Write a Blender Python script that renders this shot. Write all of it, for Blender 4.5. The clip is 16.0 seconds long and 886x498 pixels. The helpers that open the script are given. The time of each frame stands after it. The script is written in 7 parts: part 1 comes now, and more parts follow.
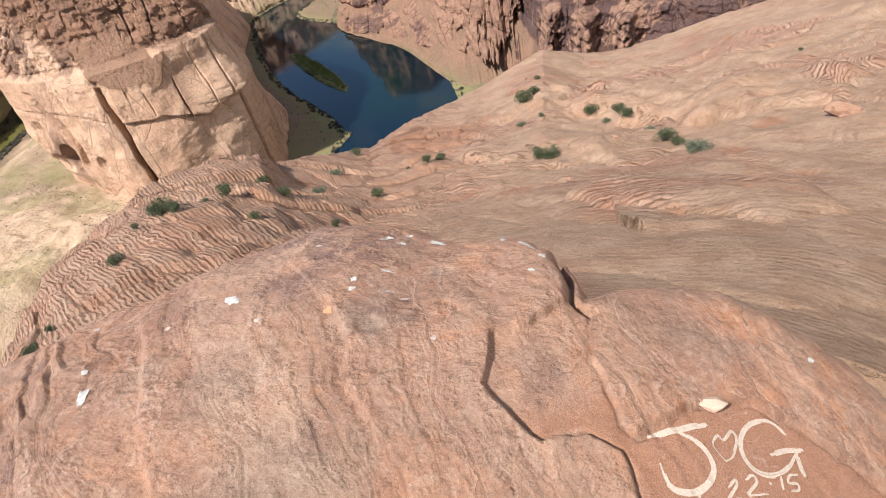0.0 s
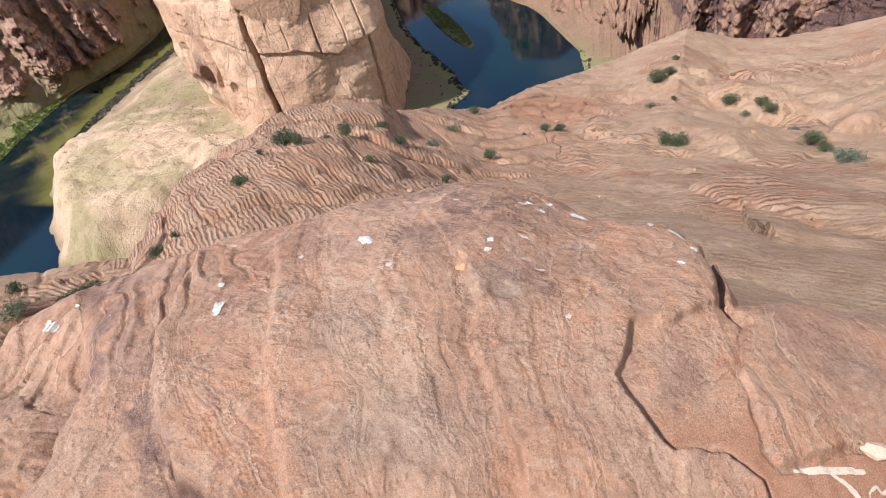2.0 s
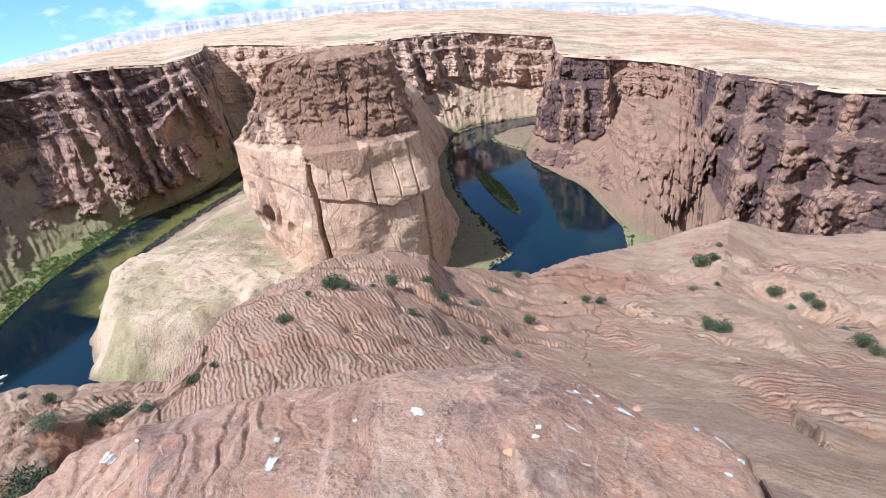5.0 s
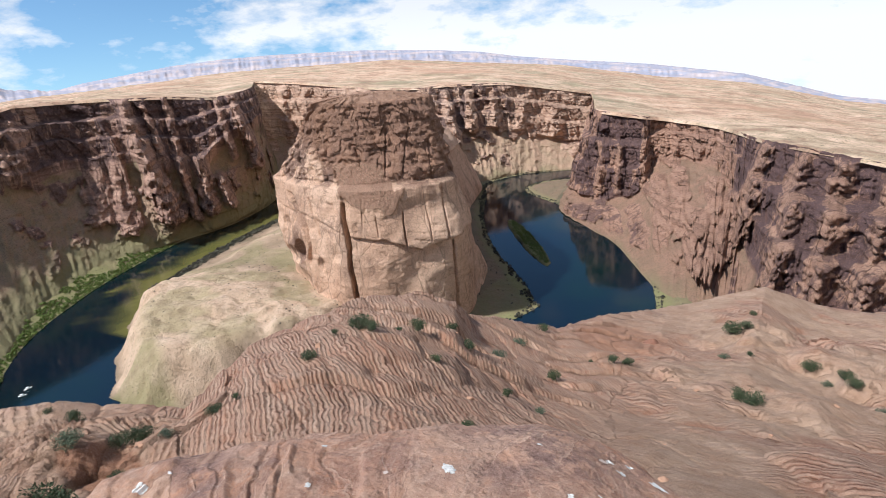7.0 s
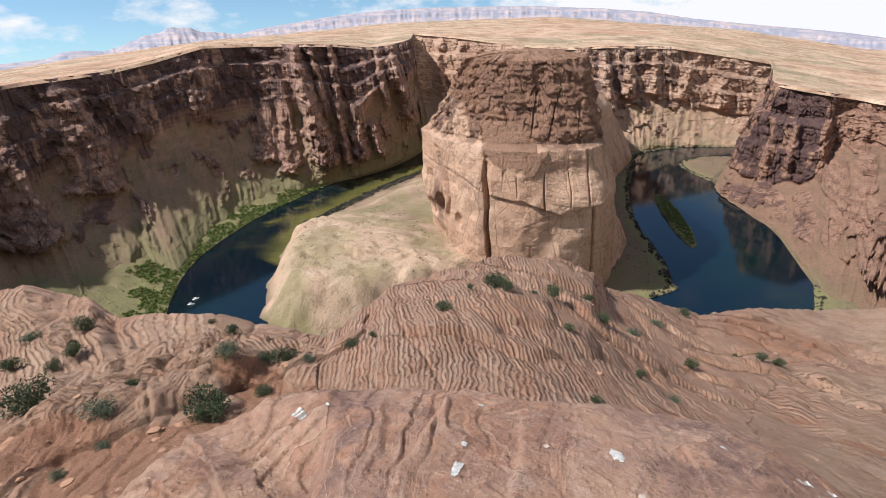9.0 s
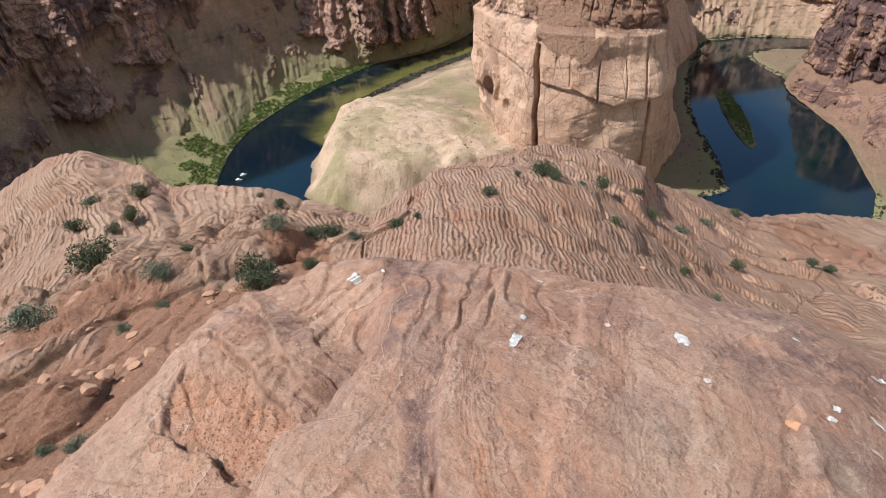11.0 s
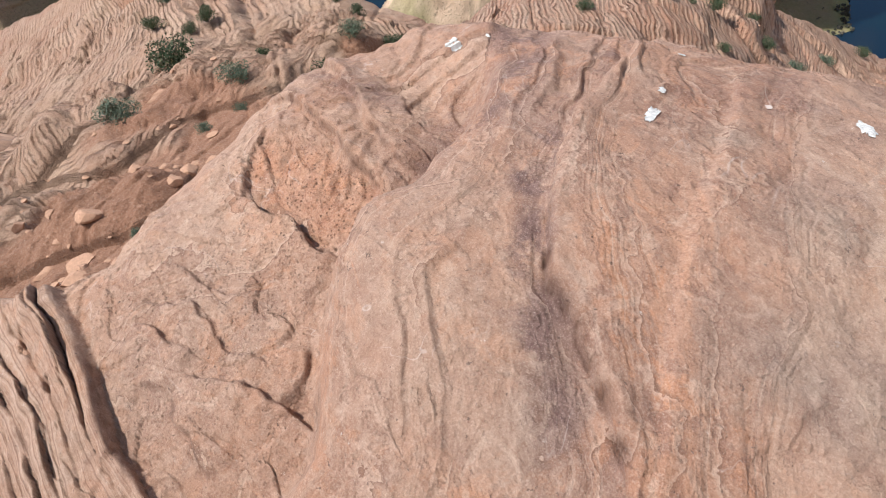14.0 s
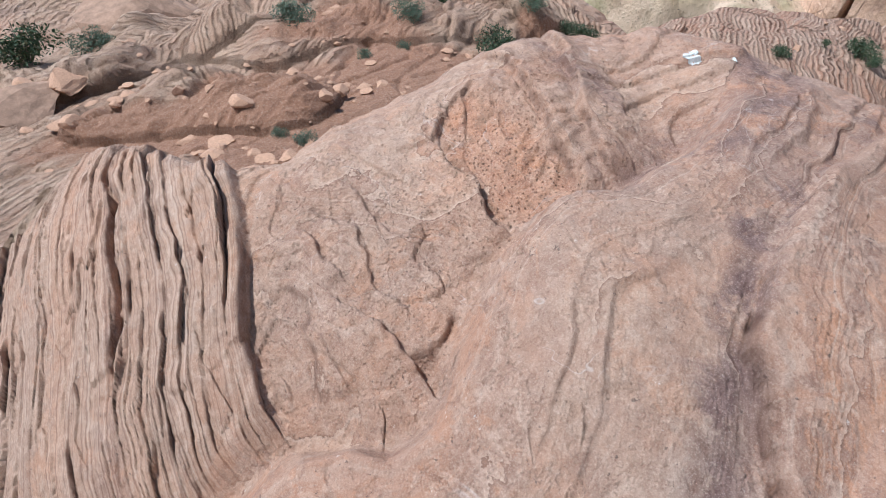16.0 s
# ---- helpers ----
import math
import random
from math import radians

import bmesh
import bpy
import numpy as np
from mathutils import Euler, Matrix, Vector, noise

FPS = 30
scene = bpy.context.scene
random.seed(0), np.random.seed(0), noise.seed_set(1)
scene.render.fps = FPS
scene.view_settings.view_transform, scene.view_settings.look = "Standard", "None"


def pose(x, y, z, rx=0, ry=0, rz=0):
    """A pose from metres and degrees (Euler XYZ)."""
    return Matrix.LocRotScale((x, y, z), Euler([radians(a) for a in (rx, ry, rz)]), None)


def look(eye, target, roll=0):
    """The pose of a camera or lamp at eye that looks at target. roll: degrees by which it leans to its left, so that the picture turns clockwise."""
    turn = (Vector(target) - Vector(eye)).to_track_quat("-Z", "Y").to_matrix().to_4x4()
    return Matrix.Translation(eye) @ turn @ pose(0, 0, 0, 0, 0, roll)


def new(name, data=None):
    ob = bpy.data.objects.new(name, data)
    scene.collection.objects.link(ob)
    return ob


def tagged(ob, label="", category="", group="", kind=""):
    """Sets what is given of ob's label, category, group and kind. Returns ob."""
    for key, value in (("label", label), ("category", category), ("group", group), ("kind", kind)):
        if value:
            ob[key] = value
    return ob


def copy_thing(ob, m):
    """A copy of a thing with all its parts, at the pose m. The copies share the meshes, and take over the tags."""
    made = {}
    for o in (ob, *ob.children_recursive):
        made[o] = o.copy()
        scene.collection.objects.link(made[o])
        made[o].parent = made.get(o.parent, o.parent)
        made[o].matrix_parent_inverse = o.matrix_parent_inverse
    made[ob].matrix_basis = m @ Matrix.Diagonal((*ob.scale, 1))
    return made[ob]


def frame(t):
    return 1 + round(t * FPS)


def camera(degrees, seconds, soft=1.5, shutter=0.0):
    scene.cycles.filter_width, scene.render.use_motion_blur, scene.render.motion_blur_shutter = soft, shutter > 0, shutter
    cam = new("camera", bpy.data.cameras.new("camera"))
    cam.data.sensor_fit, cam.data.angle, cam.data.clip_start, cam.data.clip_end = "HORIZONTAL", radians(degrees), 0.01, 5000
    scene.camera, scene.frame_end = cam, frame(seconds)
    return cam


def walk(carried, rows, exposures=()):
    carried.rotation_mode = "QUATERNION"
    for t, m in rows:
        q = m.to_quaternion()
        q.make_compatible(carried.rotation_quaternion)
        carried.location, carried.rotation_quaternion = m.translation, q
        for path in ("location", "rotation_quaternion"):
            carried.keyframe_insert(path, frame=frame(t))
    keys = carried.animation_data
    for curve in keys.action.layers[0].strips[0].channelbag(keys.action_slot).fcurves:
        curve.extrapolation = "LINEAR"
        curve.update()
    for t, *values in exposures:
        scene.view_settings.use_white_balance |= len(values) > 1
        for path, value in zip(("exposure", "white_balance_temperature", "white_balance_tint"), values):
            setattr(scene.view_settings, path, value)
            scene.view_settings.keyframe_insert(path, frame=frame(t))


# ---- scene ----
cam = camera(72.97, 16.0, soft=0.4)
EXPOSURES = [(0.0, 0.52, 6600, 12), (3.0, 0.50, 5950, 10), (4.5, 0.60, 5400, 8), (7.0, 0.15, 5950, 10), (9.0, 0.05, 6300, 12), (11.5, 0.26, 6150, 10), (13.0, 0.32, 6150, 10), (15.0, 0.38, 5950, 9), (16.0, 0.30, 5350, 4)]
# seconds, place in metres, turn in degrees
ROWS = [
    (0.0, 0.231, -0.393, 1.932, 51.46, 11.19, 1.94),
    (0.5, 0.183, -0.362, 1.915, 51.78, 11.11, 5.17),
    (1.0, 0.125, -0.333, 1.891, 50.82, 10.60, 8.43),
    (1.5, 0.077, -0.321, 1.879, 49.79, 9.67, 11.75),
    (2.0, 0.033, -0.329, 1.887, 50.45, 9.34, 15.29),
    (2.5, 0.004, -0.338, 1.892, 52.62, 9.36, 17.92),
    (3.0, -0.009, -0.336, 1.908, 55.81, 8.93, 19.16),
    (3.5, -0.011, -0.355, 1.948, 58.77, 8.17, 19.82),
    (4.0, -0.005, -0.384, 2.000, 61.23, 7.28, 20.46),
    (4.5, -0.002, -0.413, 2.045, 63.74, 6.30, 21.18),
    (7.0, -0.056, -0.489, 2.149, 70.59, 2.69, 25.69),
    (7.5, -0.112, -0.477, 2.151, 70.74, 2.43, 29.90),
    (8.0, -0.220, -0.450, 2.110, 70.18, 2.35, 34.51),
    (8.5, -0.292, -0.432, 2.077, 69.43, 1.43, 38.21),
    (9.0, -0.334, -0.426, 2.050, 67.32, 1.05, 40.04),
    (11.5, -0.464, -0.424, 1.846, 52.65, 1.20, 45.13),
    (12.0, -0.468, -0.403, 1.757, 48.51, 2.86, 44.24),
    (12.5, -0.489, -0.405, 1.699, 45.97, 3.11, 44.79),
    (13.0, -0.517, -0.408, 1.632, 42.87, 3.20, 46.16),
    (13.5, -0.562, -0.415, 1.590, 41.90, 2.98, 48.28),
    (14.0, -0.621, -0.450, 1.551, 40.84, 1.25, 52.74),
    (14.5, -0.680, -0.493, 1.523, 40.14, -0.78, 58.44),
    (15.0, -0.729, -0.542, 1.502, 39.37, -2.58, 63.59),
    (15.5, -0.774, -0.588, 1.483, 38.37, -4.02, 68.25),
    (16.0, -0.803, -0.647, 1.487, 38.01, -5.39, 73.52),
]
walk(cam, [(t, pose(x, y, z, rx, ry, rz)) for t, x, y, z, rx, ry, rz in ROWS], EXPOSURES)

# ---- daylight ----
SUN_AZ, SUN_EL = 139.0, 50.0          # degrees to the left of +y, degrees up
world = bpy.data.worlds.new("sky")
scene.world = world
world.use_nodes = True
wn, wl = world.node_tree.nodes, world.node_tree.links
wn.clear()
w_out = wn.new("ShaderNodeOutputWorld")
w_bg = wn.new("ShaderNodeBackground")
w_sky = wn.new("ShaderNodeTexSky")
w_sky.sky_type, w_sky.sun_disc = "NISHITA", False
w_sky.sun_elevation, w_sky.sun_rotation = radians(SUN_EL), radians(-SUN_AZ)
w_sky.altitude, w_sky.dust_density, w_sky.ozone_density = 1300.0, 0.6, 1.2
w_co = wn.new("ShaderNodeTexCoord")
w_sep = wn.new("ShaderNodeSeparateXYZ")
wl.new(w_co.outputs["Generated"], w_sep.inputs[0])
w_map = wn.new("ShaderNodeMapping")
w_map.inputs["Scale"].default_value = (6.5, 6.5, 15.0)
wl.new(w_co.outputs["Generated"], w_map.inputs["Vector"])
w_n = wn.new("ShaderNodeTexNoise")
w_n.inputs["Scale"].default_value, w_n.inputs["Detail"].default_value = 1.4, 9.0
w_n.inputs["Roughness"].default_value = 0.58
wl.new(w_map.outputs[0], w_n.inputs["Vector"])
# more cloud towards +x and low over the horizon
w_x = wn.new("ShaderNodeMath")
w_x.operation = "MULTIPLY_ADD"
wl.new(w_sep.outputs["X"], w_x.inputs[0])
w_x.inputs[1].default_value = 0.30
wl.new(w_n.outputs["Fac"], w_x.inputs[2])
w_up = wn.new("ShaderNodeVectorMath")
w_up.operation = "ADD"
wl.new(w_co.outputs["Generated"], w_up.inputs[0])
w_up.inputs[1].default_value = (0.0, 0.0, 0.13)
wl.new(w_up.outputs[0], w_sky.inputs["Vector"])
# cloud banks thicken low over the horizon and glow there
w_low = wn.new("ShaderNodeMapRange")
wl.new(w_sep.outputs["Z"], w_low.inputs["Value"])
for key, q in (("From Min", 0.02), ("From Max", 0.34), ("To Min", 0.16), ("To Max", -0.10)):
    w_low.inputs[key].default_value = q
w_sum = wn.new("ShaderNodeMath")
wl.new(w_x.outputs[0], w_sum.inputs[0])
wl.new(w_low.outputs[0], w_sum.inputs[1])
w_r = wn.new("ShaderNodeMapRange")
wl.new(w_sum.outputs[0], w_r.inputs["Value"])
w_r.inputs["From Min"].default_value, w_r.inputs["From Max"].default_value = 0.38, 0.56
w_glow = wn.new("ShaderNodeMapRange")
wl.new(w_sep.outputs["Z"], w_glow.inputs["Value"])
for key, q in (("From Min", 0.0), ("From Max", 0.30), ("To Min", 17.0), ("To Max", 7.0)):
    w_glow.inputs[key].default_value = q
w_cl = wn.new("ShaderNodeMix")
w_cl.data_type = "RGBA"
wl.new(w_r.outputs[0], w_cl.inputs["Factor"])
w_bl = wn.new("ShaderNodeMix")
w_bl.data_type, w_bl.blend_type = "RGBA", "MULTIPLY"
w_bl.inputs["Factor"].default_value = 1.0
wl.new(w_sky.outputs[0], w_bl.inputs["A"])
w_bl.inputs["B"].default_value = (1.9, 2.25, 2.3, 1.0)
wl.new(w_bl.outputs["Result"], w_cl.inputs["A"])
wl.new(w_glow.outputs[0], w_cl.inputs["B"])
wl.new(w_cl.outputs["Result"], w_bg.inputs["Color"])
w_bg.inputs["Strength"].default_value = 0.055
wl.new(w_bg.outputs[0], w_out.inputs[0])

sun = new("sun", bpy.data.lights.new("sun", "SUN"))
sun.data.energy, sun.data.angle, sun.data.color = 5.0, radians(2.0), (1.0, 0.95, 0.88)
a, e = radians(SUN_AZ), radians(SUN_EL)
sun.matrix_world = look((-math.sin(a) * math.cos(e) * 900, math.cos(a) * math.cos(e) * 900, math.sin(e) * 900), (0, 0, 0))


# ---- numbers: noise, polylines, sheets ----
def hashed(ix, iy, iz, k):
    h = (ix * 374761393 + iy * 668265263 + iz * 2147483647 + k * 1274126177) & 0xFFFFFFFF
    h = ((h ^ (h >> 13)) * 1103515245) & 0xFFFFFFFF
    return ((h ^ (h >> 16)) & 0xFFFF) / 32767.5 - 1.0


def noise2(x, y, k=0):
    """Smooth gradient noise, about -0.7 to 0.7."""
    fx, fy = np.floor(x), np.floor(y)
    ix, iy, u, v = fx.astype(np.int64), fy.astype(np.int64), x - fx, y - fy
    su, sv = u * u * u * (u * (u * 6 - 15) + 10), v * v * v * (v * (v * 6 - 15) + 10)
    g = lambda i, j: hashed(ix + i, iy + j, 0, k) * (u - i) + hashed(ix + i, iy + j, 1, k) * (v - j)
    lo = g(0, 0) * (1 - su) + g(1, 0) * su
    hi = g(0, 1) * (1 - su) + g(1, 1) * su
    return (lo * (1 - sv) + hi * sv) * 1.2


def fbm2(x, y, octaves=4, k=0, gain=0.5):
    total, amp, f = 0.0, 1.0, 1.0
    for o in range(octaves):
        total = total + amp * noise2(x * f + 17.3 * o, y * f - 9.1 * o, k + o)
        amp, f = amp * gain, f * 2.03
    return total


def noise3(x, y, z, k=0):
    fx, fy, fz = np.floor(x), np.floor(y), np.floor(z)
    ix, iy, iz = fx.astype(np.int64), fy.astype(np.int64), fz.astype(np.int64)
    u, v, w = x - fx, y - fy, z - fz
    s = lambda q: q * q * (3 - 2 * q)
    su, sv, sw = s(u), s(v), s(w)
    h = lambda i, j, l: hashed(ix + i, iy + j, iz + l, k)
    a0 = (h(0, 0, 0) * (1 - su) + h(1, 0, 0) * su) * (1 - sv) + (h(0, 1, 0) * (1 - su) + h(1, 1, 0) * su) * sv
    a1 = (h(0, 0, 1) * (1 - su) + h(1, 0, 1) * su) * (1 - sv) + (h(0, 1, 1) * (1 - su) + h(1, 1, 1) * su) * sv
    return a0 * (1 - sw) + a1 * sw


def fbm3(x, y, z, octaves=4, k=0, gain=0.5):
    total, amp, f = 0.0, 1.0, 1.0
    for o in range(octaves):
        total = total + amp * noise3(x * f + 5.2 * o, y * f + 3.7 * o, z * f - 8.8 * o, k + o)
        amp, f = amp * gain, f * 2.03
    return total


def cells2(x, y, k=0):
    """Broken blocks: a random height -1 to 1 for the block, and how near its edge is (0 at the edge)."""
    fx, fy = np.floor(x), np.floor(y)
    f1, f2, own = np.full(np.shape(x), 9.0), np.full(np.shape(x), 9.0), np.zeros(np.shape(x))
    for i in (-1, 0, 1):
        for j in (-1, 0, 1):
            ix, iy = (fx + i).astype(np.int64), (fy + j).astype(np.int64)
            d = np.hypot(fx + i + 0.5 + 0.45 * hashed(ix, iy, 2, k) - x, fy + j + 0.5 + 0.45 * hashed(ix, iy, 7, k) - y)
            near = d < f1
            f2 = np.where(near, f1, np.minimum(f2, d))
            own = np.where(near, hashed(ix, iy, 11, k), own)
            f1 = np.where(near, d, f1)
    return own, f2 - f1


def step01(v, lo, hi):
    q = np.clip((v - lo) / (hi - lo), 0, 1)
    return q * q * (3 - 2 * q)


def line_distance(x, y, pts):
    """Distance to a polyline, the side (+1 to the left of its way) and how far along, 0 to 1."""
    best = np.full(np.shape(x), 1e9)
    side, along = np.ones(np.shape(x)), np.zeros(np.shape(x))
    n = len(pts) - 1
    for i in range(n):
        (ax, ay), (bx, by) = pts[i], pts[i + 1]
        ex, ey = bx - ax, by - ay
        q = np.clip(((x - ax) * ex + (y - ay) * ey) / (ex * ex + ey * ey), 0, 1)
        d = np.hypot(x - ax - q * ex, y - ay - q * ey)
        near = d < best
        best = np.where(near, d, best)
        side = np.where(near, np.sign(ex * (y - ay) - ey * (x - ax)), side)
        along = np.where(near, (i + q) / n, along)
    return best, side, along


def inside(x, y, pts):
    hit = np.zeros(np.shape(x), bool)
    for (ax, ay), (bx, by) in zip(pts, pts[1:] + pts[:1]):
        if ay != by:
            hit ^= ((ay > y) != (by > y)) & (x < (bx - ax) * (y - ay) / (by - ay) + ax)
    return hit


def polygon_depth(x, y, pts):
    """Signed distance to a closed outline, positive inside."""
    d, _, _ = line_distance(x, y, pts + pts[:1])
    return np.where(inside(x, y, pts), d, -d)


def spline(pts, n, closed=False):
    """n points along a Catmull-Rom curve through pts (any number of columns)."""
    p = np.array(pts, float)
    p = np.vstack([p[-1:], p, p[:2]]) if closed else np.vstack([2 * p[0] - p[1], p, 2 * p[-1] - p[-2]])
    m = len(p) - 3
    q = np.linspace(0, m, n, endpoint=not closed)
    i = np.minimum(q.astype(int), m - 1)
    t = (q - i)[:, None]
    a, b, c, d = p[i], p[i + 1], p[i + 2], p[i + 3]
    return 0.5 * (2 * b + (c - a) * t + (2 * a - 5 * b + 4 * c - d) * t * t + (3 * b - a - 3 * c + d) * t ** 3)


def mesh_from(name, co, quads, material, attrs=None, smooth=True):
    me = bpy.data.meshes.new(name)
    k = quads.shape[1]
    me.vertices.add(len(co))
    me.vertices.foreach_set("co", np.ascontiguousarray(co, np.float32).ravel())
    me.loops.add(quads.size)
    me.loops.foreach_set("vertex_index", np.ascontiguousarray(quads, np.int32).ravel())
    me.polygons.add(len(quads))
    me.polygons.foreach_set("loop_start", np.arange(0, quads.size, k, dtype=np.int32))
    me.polygons.foreach_set("use_smooth", np.full(len(quads), smooth))
    for key, values in (attrs or {}).items():
        layer = me.attributes.new(key, "FLOAT", "POINT")
        layer.data.foreach_set("value", np.ascontiguousarray(np.broadcast_to(values, (len(co),)) if np.ndim(values) == 0 else values.ravel(), np.float32))
    me.update(calc_edges=True)
    me.validate()
    me.materials.append(material)
    return me


def sheet(name, x, y, z, material, attrs=None, closed=False, keep=None, parent=None):
    """A grid of points (rows, columns) as one mesh object. closed joins the last column to the first; keep picks quads."""
    n, m = x.shape
    idx = np.arange(n * m).reshape(n, m)
    right = np.roll(idx, -1, 1) if closed else idx[:, 1:]
    left = idx if closed else idx[:, :-1]
    quads = np.stack([left[:-1], right[:-1], right[1:], left[1:]], -1)
    quads = quads[keep] if keep is not None else quads.reshape(-1, 4)
    ob = new(name, mesh_from(name, np.stack([x, y, z], -1).reshape(-1, 3), quads, material, attrs))
    ob.parent = parent
    return ob


def part(name, bm, material, parent, label=""):
    """Links a bmesh as one mesh under a thing."""
    me = bpy.data.meshes.new(name)
    bm.to_mesh(me)
    bm.free()
    me.materials.append(material)
    ob = new(name, me)
    ob.parent = parent
    return tagged(ob, label)


# ---- materials ----
class Nodes:
    """Short hand for one material's nodes."""

    def __init__(self, name):
        self.mat = bpy.data.materials.new(name)
        self.mat.use_nodes = True
        self.tree = self.mat.node_tree
        self.tree.nodes.clear()
        self.out = self.tree.nodes.new("ShaderNodeOutputMaterial")
        self.bsdf = self.tree.nodes.new("ShaderNodeBsdfPrincipled")
        self.link(self.bsdf.outputs[0], self.out.inputs[0])
        self.pos = self.tree.nodes.new("ShaderNodeNewGeometry").outputs["Position"]

    def link(self, a, b):
        self.tree.links.new(a, b)

    def put(self, socket, v):
        if isinstance(v, bpy.types.NodeSocket):
            self.link(v, socket)
        else:
            socket.default_value = v

    def noise(self, scale, detail=4.0, rough=0.55, stretch=(1, 1, 1), vec=None, distort=0.0):
        m = self.tree.nodes.new("ShaderNodeMapping")
        m.inputs["Scale"].default_value = stretch
        self.link(vec or self.pos, m.inputs["Vector"])
        n = self.tree.nodes.new("ShaderNodeTexNoise")
        n.inputs["Scale"].default_value, n.inputs["Detail"].default_value, n.inputs["Roughness"].default_value = scale, detail, rough
        n.inputs["Distortion"].default_value = distort
        self.link(m.outputs[0], n.inputs["Vector"])
        return n.outputs["Fac"]

    def cells(self, scale, stretch=(1, 1, 1), feature="DISTANCE_TO_EDGE"):
        m = self.tree.nodes.new("ShaderNodeMapping")
        m.inputs["Scale"].default_value = stretch
        self.link(self.pos, m.inputs["Vector"])
        n = self.tree.nodes.new("ShaderNodeTexVoronoi")
        n.feature = feature
        n.inputs["Scale"].default_value = scale
        self.link(m.outputs[0], n.inputs["Vector"])
        return n.outputs["Distance"]

    def math(self, op, a, b=0.0, clamp=False):
        n = self.tree.nodes.new("ShaderNodeMath")
        n.operation, n.use_clamp = op, clamp
        self.put(n.inputs[0], a)
        self.put(n.inputs[1], b)
        return n.outputs[0]

    def range(self, v, lo, hi, to_lo=0.0, to_hi=1.0):
        n = self.tree.nodes.new("ShaderNodeMapRange")
        self.put(n.inputs["Value"], v)
        for key, q in (("From Min", lo), ("From Max", hi), ("To Min", to_lo), ("To Max", to_hi)):
            n.inputs[key].default_value = q
        return n.outputs[0]

    def mix(self, f, a, b):
        n = self.tree.nodes.new("ShaderNodeMix")
        n.data_type = "RGBA"
        for key, v in (("Factor", f), ("A", a), ("B", b)):
            self.put(n.inputs[key], v if isinstance(v, (bpy.types.NodeSocket, float)) else (*v, 1.0))
        return n.outputs["Result"]

    def attr(self, name):
        n = self.tree.nodes.new("ShaderNodeAttribute")
        n.attribute_name = name
        return n.outputs["Fac"]

    def along(self, v, k, detail=4.0):
        """One-dimensional noise along a value."""
        c = self.tree.nodes.new("ShaderNodeCombineXYZ")
        self.put(c.inputs[2], self.math("MULTIPLY", v, k))
        n = self.tree.nodes.new("ShaderNodeTexNoise")
        n.inputs["Scale"].default_value, n.inputs["Detail"].default_value = 1.0, detail
        self.link(c.outputs[0], n.inputs["Vector"])
        return n.outputs["Fac"]

    def bump(self, height, distance, strength=1.0, after=None):
        n = self.tree.nodes.new("ShaderNodeBump")
        n.inputs["Distance"].default_value, n.inputs["Strength"].default_value = distance, strength
        self.link(height, n.inputs["Height"])
        if after:
            self.link(after, n.inputs["Normal"])
        return n.outputs[0]

    def scaled(self, c, k):
        n = self.tree.nodes.new("ShaderNodeVectorMath")
        n.operation = "SCALE"
        self.link(c, n.inputs[0])
        n.inputs["Scale"].default_value = k
        return n.outputs[0]

    def done(self, color, rough=0.85, normal=None, **more):
        self.put(self.bsdf.inputs["Base Color"], color if isinstance(color, bpy.types.NodeSocket) else (*color, 1.0))
        self.put(self.bsdf.inputs["Roughness"], rough)
        self.bsdf.inputs["Specular IOR Level"].default_value = more.get("spec", 0.25)
        if normal:
            self.link(normal, self.bsdf.inputs["Normal"])
        return self.mat


